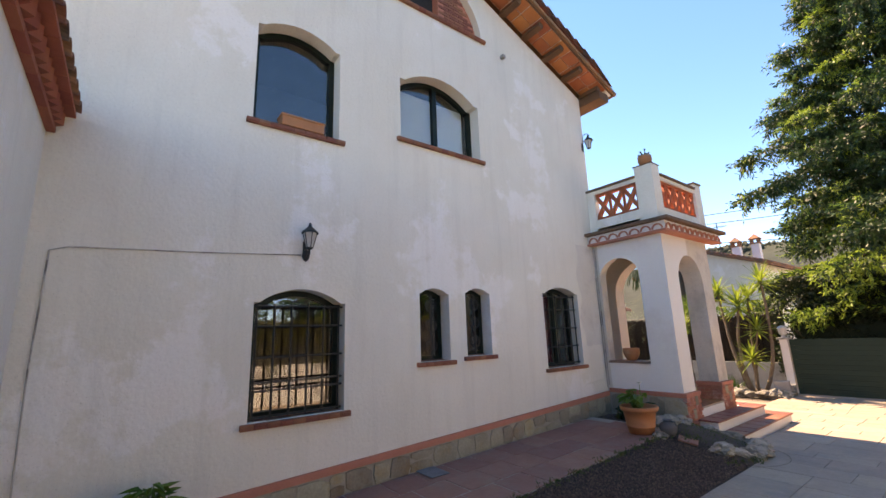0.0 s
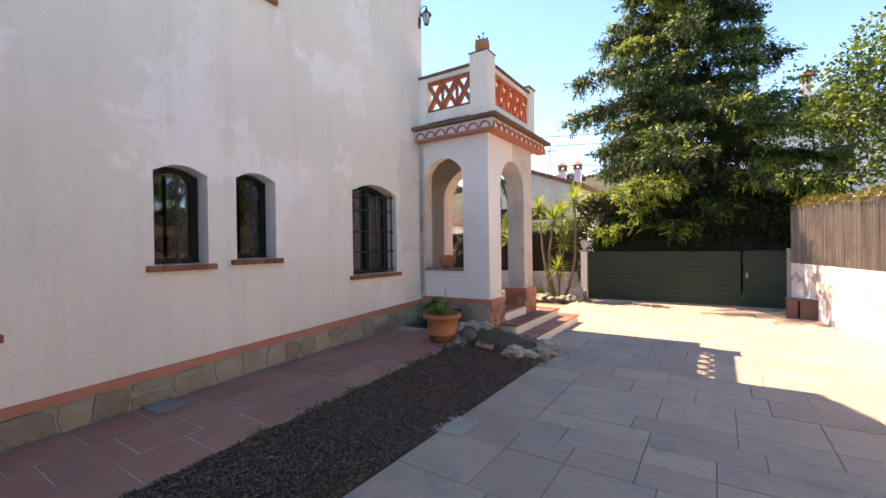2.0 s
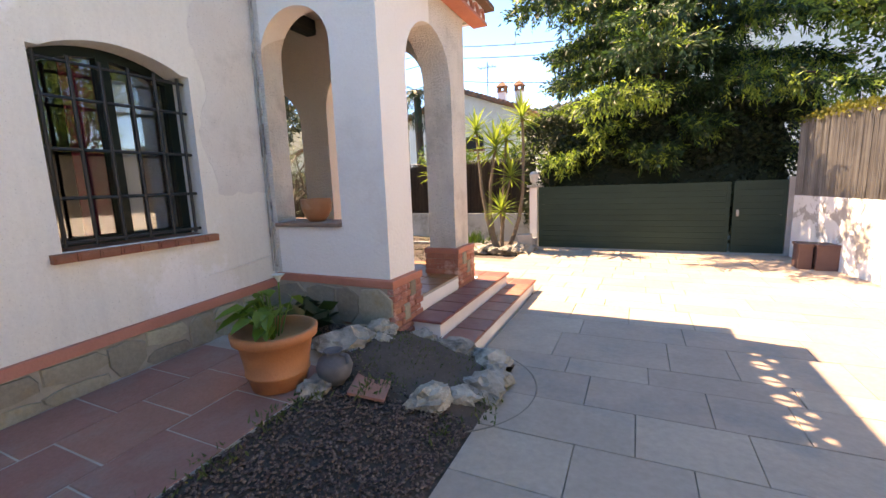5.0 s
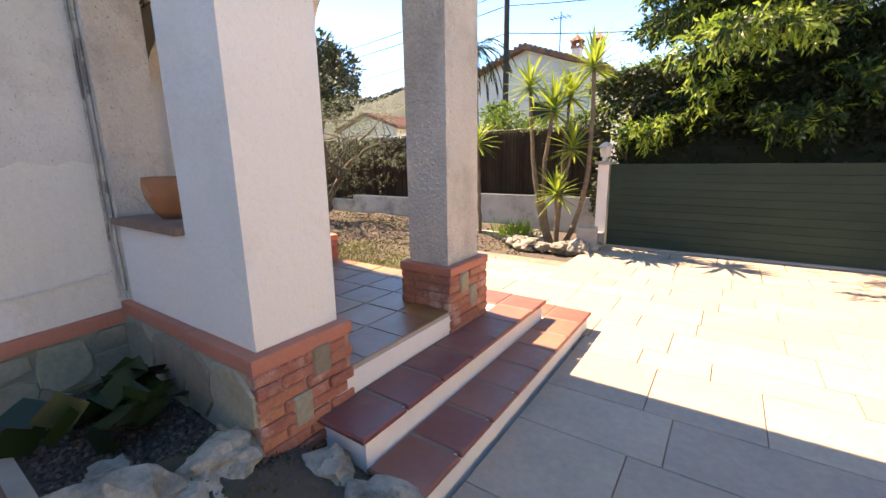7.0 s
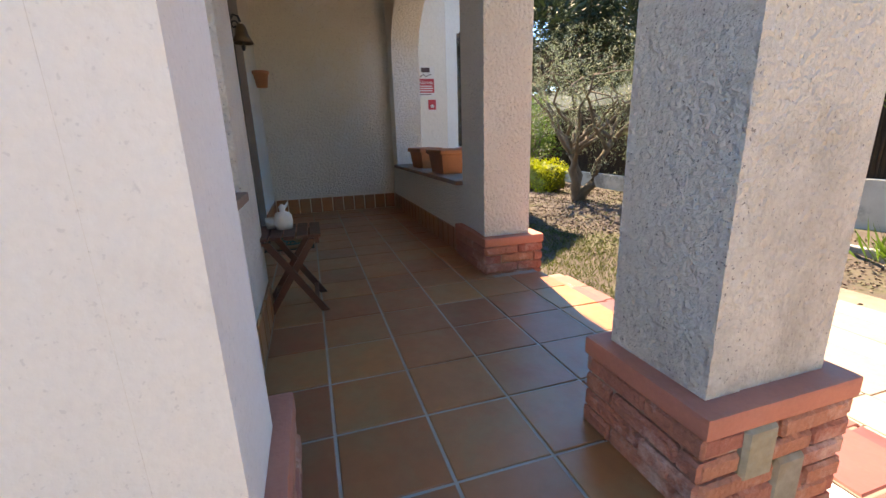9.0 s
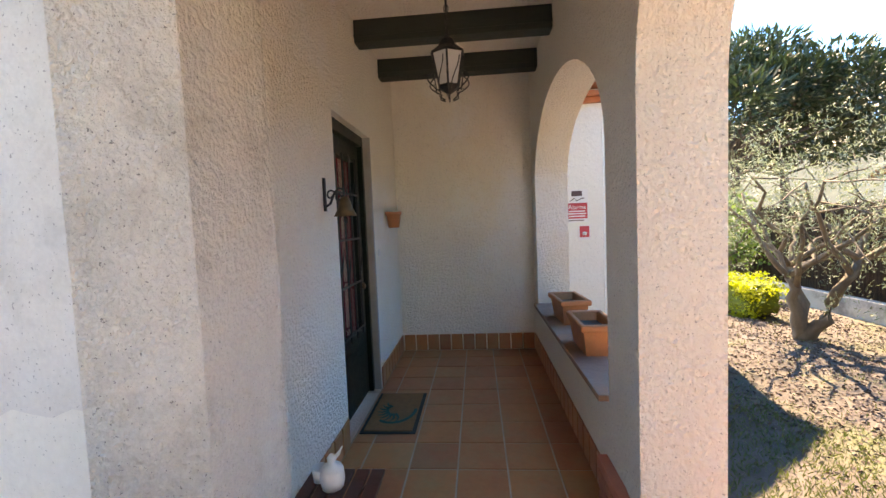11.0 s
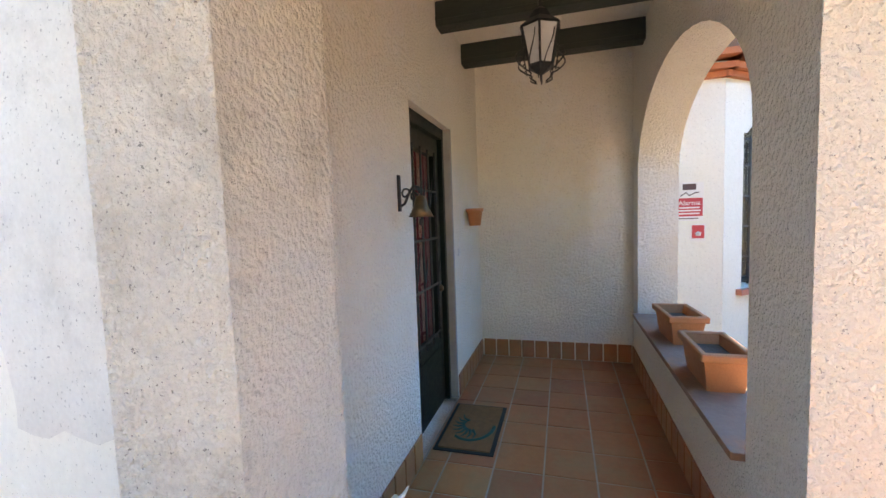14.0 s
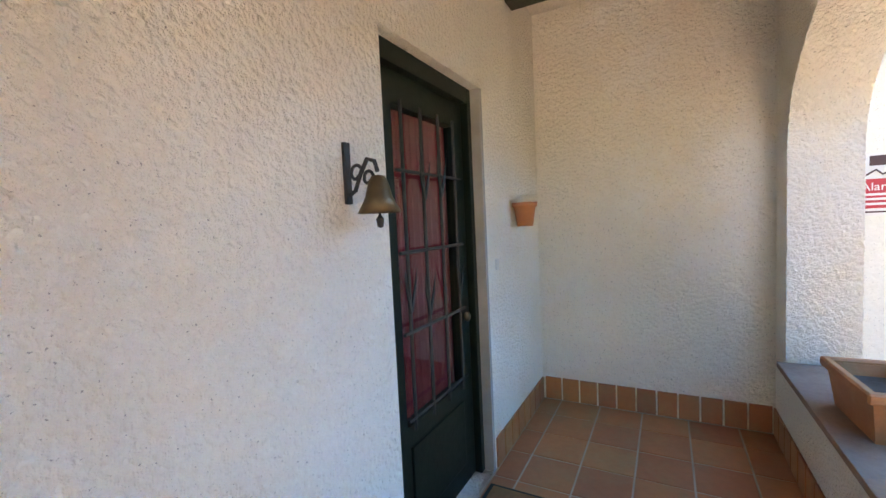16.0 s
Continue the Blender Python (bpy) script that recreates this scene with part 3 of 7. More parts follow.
def on_skew(u, v, w):
    """The outer length of the north wall runs slightly inwards."""
    return (u, w - 0.225 * (u + 0.86) / 2.19, v)


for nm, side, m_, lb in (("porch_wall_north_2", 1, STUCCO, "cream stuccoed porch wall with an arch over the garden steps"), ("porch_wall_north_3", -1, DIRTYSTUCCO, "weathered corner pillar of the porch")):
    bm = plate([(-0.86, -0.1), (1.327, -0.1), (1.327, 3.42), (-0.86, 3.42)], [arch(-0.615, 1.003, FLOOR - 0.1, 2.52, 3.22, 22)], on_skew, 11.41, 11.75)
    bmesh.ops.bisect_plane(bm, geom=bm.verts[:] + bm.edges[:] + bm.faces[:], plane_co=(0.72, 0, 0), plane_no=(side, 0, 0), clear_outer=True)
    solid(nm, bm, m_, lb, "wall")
solid("porch_ceiling", boxm(-4.22, 9.72, 3.698, 1.325, 11.755, 3.74), STUCCO, "cream stuccoed porch ceiling", "ceiling")
bm = bmesh.new()
box(bm, -0.42, 9.702, 3.42, 1.33, 10.0, 3.70)
box(bm, 1.0, 10.0, 3.42, 1.33, 11.41, 3.70)
box(bm, -3.87, 11.41, 3.42, 1.33, 11.76, 3.70)
solid("porch_lintel", bm, STUCCO, "cream stuccoed upper strip of the porch walls", "wall")
BEAMS = [-3.27, -2.44, -1.61, -0.78, 0.05, 0.62]
beam = thing("ceiling_beam", "dark green painted wooden ceiling beam with a grooved edge", "beam", group="porch ceiling beams")
b = boxm(-0.075, 9.803, 3.515, 0.075, 11.408, 3.698, 0.008)
part("timber", b, BEAMGREEN, beam)
b = bmesh.new()
box(b, -0.082, 9.803, 3.56, -0.074, 11.408, 3.58)
box(b, 0.074, 9.803, 3.56, 0.082, 11.408, 3.58)
part("moulding", b, BEAMGREEN, beam)
for k, x in enumerate(BEAMS):
    if k == 0:
        beam.matrix_basis = pose(x, 0, 0)
    else:
        copy_thing(beam, pose(x, 0, 0))

# porch floor slab and the wrapped steps
slab_bm = boxm(-3.88, 9.80, 0.05, 1.37, 11.50, FLOOR - 0.005)
box(slab_bm, -3.88, 11.50, 0.05, 0.98, 11.74, FLOOR - 0.005)
porch_floor = solid("floor", slab_bm, GROUT, "glazed clay floor tiles of the porch with grey joints", "floor")
step = thing("porch_steps", "red clay tiled porch steps with white risers", "steps", kind="structure")
bm = bmesh.new()
for z, xo, yo, ys in ((FLOOR - 0.157, 1.655, 12.06, 9.965), (FLOOR - 0.314, 1.945, 12.40, 9.985)):
    box(bm, -0.60 if xo < 1.8 else -1.2, ys if xo < 1.8 else 9.985, -0.1, xo, 11.30, z - 0.012)
    box(bm, -0.60 if xo < 1.8 else -1.2, 11.77, -0.1, xo, yo, z - 0.012)
    box(bm, 1.3, 11.30, -0.1, xo, 11.77, z - 0.012)
part("riser", bm, WHITEPAINT, step, "white painted risers")
bm = bmesh.new()
for z, xo, yo, ys in ((FLOOR - 0.157, 1.655, 12.06, 9.97), (FLOOR - 0.314, 1.945, 12.40, 10.0)):
    box(bm, xo - 0.28, ys + 0.01, z - 0.014, xo - 0.012, yo - 0.30, z - 0.005)
    box(bm, -0.59 if xo < 1.8 else -1.19, yo - 0.30, z - 0.014, xo - 0.012, yo - 0.012, z - 0.005)
part("bedding", bm, JOINT, step, "dark mortar bed")
bm = boxm(1.30, 10.06, FLOOR - 0.157, 1.374, 11.16, FLOOR - 0.03)
part("riser", bm, WHITEPAINT, step)


# ---- roof of the house ----
roof = thing("roof", "clay tiled gable roof with brick-lined eaves on wooden brackets", "roof", kind="structure")
dirn = Vector((0, EAVE_Y - RIDGE_Y, EAVE_Z - RIDGE_Z)).normalized()
nrm = Vector((0, -dirn.z, dirn.y))


def on_roof(s, x, h, side=1):
    p = Vector((x, RIDGE_Y, RIDGE_Z)) + Vector((0, dirn.y * s * side, dirn.z * s)) + Vector((0, nrm.y * h * side, nrm.z * h))
    return p


def roof_slab(s0, s1, x0, x1, h0, h1, side, bm):
    vs = [bm.verts.new(on_roof(s, x, h, side)) for s, x, h in ((s0, x0, h0), (s1, x0, h0), (s1, x1, h0), (s0, x1, h0), (s0, x0, h1), (s1, x0, h1), (s1, x1, h1), (s0, x1, h1))]
    for f in ((0, 3, 2, 1), (4, 5, 6, 7), (0, 1, 5, 4), (1, 2, 6, 5), (2, 3, 7, 6), (3, 0, 4, 7)):
        bm.faces.new([vs[i] for i in f])
    return bm


SL_LEN = (EAVE_Y - RIDGE_Y) / dirn.y
for side in (1, -1):
    bm = roof_slab(0, SL_LEN + 0.46, -9.2, 0.52, 0.145, 0.18, side, bmesh.new())
    bmesh.ops.recalc_face_normals(bm, faces=bm.faces)
    part("decking", bm, WOODBROWN, roof)
    bm = bmesh.new()
    k = 0.0
    while k < SL_LEN + 0.42:
        roof_slab(k, min(k + 0.34, SL_LEN + 0.5), -9.2, 0.56, 0.18 + 0.0, 0.225 + 0.018 * (int(k / 0.32) % 2), side, bm)
        k += 0.32
    bmesh.ops.recalc_face_normals(bm, faces=bm.faces)
    part("tile_courses", bm, ROOFTILE, roof)
    bm = bmesh.new()
    s = 0.30
    while s < SL_LEN + 0.3:
        roof_slab(s, s + 0.11, 0.0, 0.44, 0.005, 0.118, side, bm)
        s += 0.62
    bmesh.ops.recalc_face_normals(bm, faces=bm.faces)
    part("brackets", bm, WOODBROWN, roof, "brown wooden brackets under the eaves")
bm = bmesh.new()
box(bm, -9.1, EAVE_Y, EAVE_Z - 0.20, 0.48, EAVE_Y + 0.34, EAVE_Z - 0.02, 0.02)
part("eave_moulding", bm, WOODBROWN, roof)

# ---- cornice of the porch ----
cornice = thing("cornice", "red brick cornice of the porch with a row of small arches on white", "cornice", kind="structure")
CX0, CX1, CY0, CY1 = -0.02, 1.58, 9.46, 11.95
bm = bmesh.new()
box(bm, 0.003, 9.56, 3.40, 1.48, 9.70, 3.545)
box(bm, 1.33, 9.70, 3.40, 1.48, 11.84, 3.545)
box(bm, -3.8, 11.763, 3.40, 1.33, 11.84, 3.545)
part("frieze", bm, WHITEPAINT, cornice, "white frieze")
bm = bmesh.new()
box(bm, 0.003, CY0, 3.545, CX1, 9.70, 3.60, 0.01)
box(bm, 1.33, 9.70, 3.545, CX1, CY1, 3.60, 0.01)
box(bm, -3.8, 11.70, 3.545, 1.33, CY1, 3.60, 0.01)
part("top_course", bm, CAPTILE, cornice)
bm = bmesh.new()
box(bm, 0.003, 9.53, 3.365, 1.51, 9.70, 3.40, 0.006)
box(bm, 1.33, 9.70, 3.365, 1.51, 11.87, 3.40, 0.006)
part("bottom_course", bm, REDPAINT, cornice)


def arc_piece(r=0.075, t=0.02):
    b = bmesh.new()
    n = 10
    rows = []
    for k in range(n + 1):
        a = math.pi * k / n
        rows.append([b.verts.new((math.cos(a) * q, w, math.sin(a) * q)) for q, w in ((r, 0), (r + t, 0), (r + t, -0.03), (r, -0.03))])
    for p, q in zip(rows, rows[1:]):
        for i in range(4):
            j = (i + 1) % 4
            b.faces.new((p[i], p[j], q[j], q[i]))
    b.faces.new(rows[0])
    b.faces.new(rows[-1][::-1])
    bmesh.ops.recalc_face_normals(b, faces=b.faces)
    return emit("tile_arch", b, REDPAINT)


ARC = arc_piece()
for k in range(7):
    o = part("tile_arch", ARC, None, cornice)
    o.matrix_basis = pose(0.13 + 0.205 * k, 9.558, 3.41)
for k in range(11):
    o = part("tile_arch", ARC, None, cornice)
    o.matrix_basis = pose(1.482, 9.66 + 0.205 * k, 3.41, 0, 0, 90)

# ---- terrace parapet above the porch ----
par = thing("terrace_parapet", "white terrace parapet with red clay lattice panels and brown coping", "parapet", kind="structure")
bm = bmesh.new()
box(bm, 0.004, 9.702, 3.602, 1.33, 9.84, 3.87)
box(bm, 1.19, 9.84, 3.602, 1.33, 11.70, 3.87)
box(bm, 0.17, 9.702, 4.40, 1.02, 9.84, 4.47)
box(bm, 1.19, 9.98, 4.40, 1.33, 11.42, 4.47)
part("parapet_wall", bm, PLASTER, par)
for x0, y0, x1, y1, z in ((0.004, 9.695, 0.17, 9.85, 4.50), (1.02, 9.695, 1.338, 9.98, 4.66), (1.12, 11.42, 1.338, 11.71, 4.60)):
    part("post", boxm(x0, y0, 3.602, x1, y1, z, 0.012), PLASTER, par)
bm = bmesh.new()
box(bm, -0.0, 9.67, 4.47, 1.02, 9.87, 4.515, 0.01)
box(bm, 1.16, 9.98, 4.47, 1.36, 11.42, 4.515, 0.01)
box(bm, 1.10, 11.40, 4.60, 1.36, 11.73, 4.63, 0.008)
box(bm, 1.00, 9.68, 4.66, 1.35, 10.0, 4.675, 0.006)
part("coping", bm, CAPTILE, par, "brown coping tiles")


def lattice(length):
    """A row of crossed clay bars with rails, along u."""
    b = bmesh.new()

    def bar(u0, z0, u1, z1, w=0.05, d=0.07):
        dx, dz = u1 - u0, z1 - z0
        ln = math.hypot(dx, dz)
        nx, nz2 = -dz / ln * w / 2, dx / ln * w / 2
        vs = []
        for y in (-d / 2, d / 2):
            vs += [b.verts.new(p) for p in ((u0 + nx, y, z0 + nz2), (u1 + nx, y, z1 + nz2), (u1 - nx, y, z1 - nz2), (u0 - nx, y, z0 - nz2))]
        for f in ((0, 1, 2, 3), (7, 6, 5, 4), (0, 4, 5, 1), (1, 5, 6, 2), (2, 6, 7, 3), (3, 7, 4, 0)):
            b.faces.new([vs[i] for i in f])
    bar(0, 3.895, length, 3.895)
    bar(0, 4.375, length, 4.375)
    m = max(2, round(length / 0.29))
    for k in range(m):
        u0, u1 = length * k / m, length * (k + 1) / m
        bar(u0, 3.90, u1, 4.37, 0.06)
        bar(u1, 3.90, u0, 4.37, 0.06, 0.062)
        bar(u1 if k < m - 1 else u1 - 0.02, 3.90, u1 if k < m - 1 else u1 - 0.02, 4.37, 0.035, 0.05)
    bmesh.ops.recalc_face_normals(b, faces=b.faces)
    return b


o = part("lattice", lattice(0.85), LATTICE, par, "red clay lattice")
o.matrix_basis = pose(0.17, 9.77, 0)
o = part("lattice", lattice(1.44), LATTICE, par, "red clay lattice")
o.matrix_basis = pose(1.26, 9.98, 0, 0, 0, 90)


# ---- windows ----
def inset(key, d):
    y0, y1, z0, sp, top = OPENINGS[key] if isinstance(key, str) else key
    return shoulder(y0 + d, y1 - d, z0 + d, sp - d * 0.7, top - d)


def brick_sill(parent, u0, u1, z, place_m):
    """A sloping sill of small red bricks across an opening."""
    m = max(3, round((u1 - u0) / 0.13))
    bw = (u1 - u0) / m
    key = round(bw, 3)
    if key not in SILLS:
        b = boxm(-bw / 2 + 0.003, -0.20, -0.055, bw / 2 - 0.003, 0.06, 0.0)
        bmesh.ops.bevel(b, geom=[e for e in b.edges if all(v.co.y > 0.05 for v in e.verts)], offset=0.012, segments=2, affect='EDGES')
        SILLS[key] = emit("sill_brick", b, REDBRICKS)
    for k in range(m):
        o = new("sill_brick", SILLS[key])
        o.parent = parent
        o.matrix_basis = place_m @ pose(u0 + bw * (k + 0.5), 0, z, -4 + wr.uniform(-1, 1), 0, 0)


SILLS = {}
wr = random.Random(2)
REDBRICKS = mat("sill_brick_clay", (0.36, 0.13, 0.085), (0.27, 0.095, 0.065), 0.8, 6, 0.5, 40, rnd=0.15, fine=0.2)


def window(name, label, key, place, place_m, split=1, bars=None, scroll=False, curtain=None, frame_w=0.065):
    """Frame, panes and irons in a shouldered opening."""
    y0, y1, z0, sp, top = OPENINGS[key] if isinstance(key, str) else key
    th = thing(name, label, "window", kind="structure")
    part("window_frame", plate(inset(key, -0.01), [inset(key, frame_w)], place, -0.27, -0.20), GREENWOOD, th)
    for k in range(1, split):
        u = y0 + (y1 - y0) * k / split
        b = bmesh.new()
        q = [place(u - 0.04, z0 + 0.04, -0.268), place(u + 0.04, z0 + 0.04, -0.268), place(u + 0.04, z0 + 0.04, -0.195), place(u - 0.04, z0 + 0.04, -0.195)]
        r = [place(u - 0.04, top - 0.05, -0.268), place(u + 0.04, top - 0.05, -0.268), place(u + 0.04, top - 0.05, -0.195), place(u - 0.04, top - 0.05, -0.195)]
        vs = [b.verts.new(p) for p in q + r]
        for f in ((0, 1, 2, 3), (7, 6, 5, 4), (0, 4, 5, 1), (1, 5, 6, 2), (2, 6, 7, 3), (3, 7, 4, 0)):
            b.faces.new([vs[i] for i in f])
        bmesh.ops.recalc_face_normals(b, faces=b.faces)
        part("mullion", b, GREENWOOD, th)
    o = part("pane", plate(inset(key, frame_w - 0.005), [], place, -0.240, -0.234), GLASS, th, "clear reflecting glass")
    o.visible_shadow = False
    if curtain:
        part("curtain", plate([(curtain[1], z0 + 0.06), (curtain[2], z0 + 0.06), (curtain[2], sp), (curtain[1], sp)], [], place, -0.31, -0.30), curtain[0], th, curtain[3])
    if bars:
        nv, hs = bars
        for k in range(nv):
            u = y0 + 0.05 + (y1 - y0 - 0.1) * k / (nv - 1)
            part("bar", tube(bmesh.new(), [place(u, z0 + 0.02, -0.07), place(u, sp - 0.01, -0.07)], 0.012, 6), IRON, th)
        for h in hs:
            z = z0 + (sp - z0) * h
            part("crossbar", tube(bmesh.new(), [place(y0 + 0.005, z, -0.072), place(y1 - 0.005, z, -0.072)], 0.012, 6), IRON, th)
    if scroll:
        u = (y0 + y1) / 2
        part("bar", tube(bmesh.new(), [place(u, z0 + 0.02, -0.10), place(u, sp - 0.01, -0.10)], 0.017, 6), IRON, th)
        for z in (0.2, 0.5, 0.8):
            for s in (-1, 1):
                zc = z0 + (sp - z0) * z
                pts = [place(u + s * 0.10 * math.sin(a) * (1 - a / 9), zc + 0.11 * (1 - math.cos(a)) * (1 - a / 9) - 0.06, -0.10) for a in np.linspace(0.05, 4.6, 14)]
                part("scroll", tube(bmesh.new(), pts, 0.013, 6, 0.008), IRON, th)
    if place_m is not None:
        brick_sill(th, y0 - 0.07, y1 + 0.07, z0 - 0.004, place_m)
    return th


ALONG_Y = Matrix.Translation((0, 0, 0)) @ Matrix(((0, 1, 0, 0), (1, 0, 0, 0), (0, 0, 1, 0), (0, 0, 0, 1)))
window("window_1", "large ground floor window with black iron bars and dark green frame", "w1", on_x, ALONG_Y, bars=(6, (0.03, 0.24, 0.31, 0.52, 0.79, 0.97)))
window("window_2", "narrow window with a scrolled black iron grille", "n1", on_x, ALONG_Y, scroll=True)
window("window_3", "narrow window with a scrolled black iron grille", "n2", on_x, ALONG_Y, scroll=True)
window("window_4", "ground floor window with black iron bars beside the porch", "w4", on_x, ALONG_Y, split=2, bars=(6, (0.04, 0.27, 0.52, 0.78, 0.96)), curtain=(CURTAIN, 8.34, 8.62, "dark red curtain"))
part("inner_curtain", plate([(8.64, 1.24), (8.76, 1.24), (8.76, 2.36), (8.64, 2.36)], [], on_x, -0.33, -0.325), WHITECURTAIN, bpy.data.objects["window_4"], "thin white curtain")
window("window_5", "upstairs window with a single reflecting pane", "u1", on_x, ALONG_Y)
window("window_6", "wide upstairs window with two panes and pale curtains", "u2", on_x, ALONG_Y, split=2, curtain=(WHITECURTAIN, 5.38, 6.70, "pale curtain"))
window("window_7", "tall wing window with black iron bars", (0.28, 1.18, 1.25, 2.80, 2.98), on_slant, None, bars=(6, (0.04, 0.2, 0.4, 0.6, 0.8, 0.97)))
part("sill", plate([(0.2, 1.19), (1.26, 1.19), (1.26, 1.246), (0.2, 1.246)], [], on_slant, -0.05, 0.06), REDPAINT, bpy.data.objects["window_7"], "red sill")
# attic opening: brick filled arch, a black plate standing in for its unlit vent
attic = thing("attic_window", "brick filled attic arch with a small dark opening", "window", kind="structure")
part("brickwork", plate(arch(3.96, 6.99, 6.79, 6.80, 7.99, 20), [[(5.25, 6.84), (6.16, 6.84), (6.16, 7.5), (5.25, 7.5)]], on_x, -0.30, -0.12), REDPAINT, attic)
part("vent", plate([(5.24, 6.82), (6.17, 6.82), (6.17, 7.52), (5.24, 7.52)], [], on_x, -0.31, -0.27), RUBBERVOID, attic)
brick_sill(attic, 3.88, 7.07, 6.80, ALONG_Y)
bk = emit("brick", boxm(-0.004, 0.004, 0.003, 0.012, 0.206, 0.047), REDBRICKS)
for r in range(17):
    for c in range(5):
        y, z = 6.17 + 0.214 * c - (0.1 if r % 2 else 0), 6.83 + 0.054 * r
        if 6.16 <= y and ((y + 0.2 - 5.475) / 1.515) ** 2 + ((z + 0.05 - 6.80) / 1.19) ** 2 < 1:
            o = new("brick", bk)
            o.parent = attic
            o.matrix_basis = pose(-0.12, y, z)
# upstairs window box
wb = thing("window_box", "long terracotta planter box on an upstairs sill", "planter", (-0.04, 3.95, 4.205))
b = boxm(-0.09, -0.25, 0, 0.09, 0.25, 0.13, 0.012)
part("trough", b, TERRA, wb)
part("rim", boxm(-0.10, -0.26, 0.115, 0.10, 0.26, 0.14, 0.006), TERRA, wb)

# ---- entrance door ----
door = thing("door_1", "dark green wooden entrance door with barred glass and red curtains", "door", kind="structure")
x0, x1, z0, z1 = DOOR[0], DOOR[1], FLOOR, DOOR[3]
b = bmesh.new()
box(b, x0 + 0.001, 9.58, z0, x0 + 0.075, 9.742, z1 - 0.002, 0.006)
box(b, x1 - 0.075, 9.58, z0, x1 - 0.001, 9.742, z1 - 0.002, 0.006)
box(b, x0 + 0.075, 9.58, z1 - 0.09, x1 - 0.075, 9.742, z1 - 0.002, 0.006)
part("door_frame", b, GREENWOOD, door)
xa, xb = x0 + 0.08, x1 - 0.08
leaf = part("leaf", plate([(xa, z0 + 0.01), (xb, z0 + 0.01), (xb, z1 - 0.095), (xa, z1 - 0.095)],
            [[(xa + 0.12, z0 + 0.62), (xb - 0.12, z0 + 0.62), (xb - 0.12, z1 - 0.24), (xa + 0.12, z1 - 0.24)]], on_y, 9.64, 9.70), GREENWOOD, door)
part("lower_panel", boxm(xa + 0.14, 9.695, z0 + 0.14, xb - 0.14, 9.712, z0 + 0.52, 0.006), GREENWOOD, leaf)
part("glass", boxm(xa + 0.115, 9.665, z0 + 0.615, xb - 0.115, 9.671, z1 - 0.235), DOORGLASS, leaf).visible_shadow = False
b = bmesh.new()
cols = 60
prev = None
for k in range(cols + 1):
    x = xa + 0.12 + (xb - xa - 0.24) * k / cols
    y = 9.635 + 0.012 * math.sin(k * 1.05)
    cur = (b.verts.new((x, y, z0 + 0.60)), b.verts.new((x, y, z1 - 0.22)))
    if prev:
        b.faces.new((prev[0], cur[0], cur[1], prev[1]))
    prev = cur
part("curtain", b, CURTAIN, leaf, "dark red gathered curtain")
for k in range(4):
    x = xa + 0.16 + (xb - xa - 0.32) * k / 3
    part("bar", tube(bmesh.new(), [(x, 9.722, z0 + 0.60), (x, 9.722, z1 - 0.22)], 0.009, 6), IRON, door)
for h in (0.03, 0.30, 0.55, 0.80):
    z = z0 + 0.62 + (z1 - z0 - 0.86) * h
    part("crossbar", tube(bmesh.new(), [(xa + 0.10, 9.724, z), (xb - 0.10, 9.724, z)], 0.009, 6), IRON, door)
for k, h in ((0, 0.45), (1, 0.82), (2, 0.42), (2, 0.80), (3, 0.45)):
    x, z = xa + 0.16 + (xb - xa - 0.32) * k / 3, z0 + 0.62 + (z1 - z0 - 0.86) * h
    for s in (-1, 1):
        part("iron_leaf", tube(bmesh.new(), [(x, 9.727, z - 0.13), (x + s * 0.035, 9.732, z - 0.02), (x + s * 0.05, 9.738, z + 0.07)], 0.010, 5, 0.002), IRON, door)
part("knob", lathe([(0.0, 0), (0.025, 0.004), (0.03, 0.02), (0.018, 0.032), (0, 0.036)], 14, (0, 0, 0)), BRONZE, door).matrix_basis = pose(xa + 0.06, 9.70, z0 + 1.0, -90, 0, 0)
b = bmesh.new()
box(b, x0 - 0.002, 9.742, z0, x0 + 0.03, 9.803, z1)
part("jamb_edge", b, CONCRETE, door)

# ---- sills of the porch openings ----
solid("window_sill", boxm(0.10, 9.66, 1.172, 0.855, 10.035, 1.208, 0.008), SILLTILE, "brown clay slab sill of the arched porch opening", "sill")
solid("window_sill", boxm(-3.59, 11.36, 1.032, -1.11, 11.74, 1.068, 0.008), SILLTILE, "brown clay slab sill of the garden arch", "sill")

# ---- wing cornice beyond the porch, eave of the side wing ----
b = bmesh.new()
for k, (w, z) in enumerate(((0.06, 3.30), (0.12, 3.36), (0.2, 3.46))):
    plate([(-0.05, z), (2.4, z), (2.4, z + 0.055), (-0.05, z + 0.055)], [], on_slant, -0.1, w, b)
    box(b, -3.95, 11.72, z, -3.88 + w, 12.22 + w * 0.6, z + 0.055)
solid("wing_cornice", b, EAVETILE, "stepped orange brick cornice of the wing", "cornice")
wc = thing("wing_eave", "red brick eave of the side wing with saw-tooth course and roof tiles", "eave", kind="structure")
b = bmesh.new()
box(b, 0.005, 1.791, 3.585, 9.0, 1.835, 3.618)
box(b, 0.005, 1.791, 3.618, 9.0, 1.82, 3.75)
box(b, 0.005, 1.60, 3.752, 9.0, 1.955, 3.778)
part("mortar", b, WHITEPAINT, wc, "white mortar between the bricks")
eb = emit("brick", boxm(-0.118, 0.0, 0.0, 0.118, 0.065, 0.045), EAVEBRICK)
ec = emit("brick", boxm(-0.118, 0.0, 0.0, 0.118, 0.18, 0.036), EAVEBRICK)
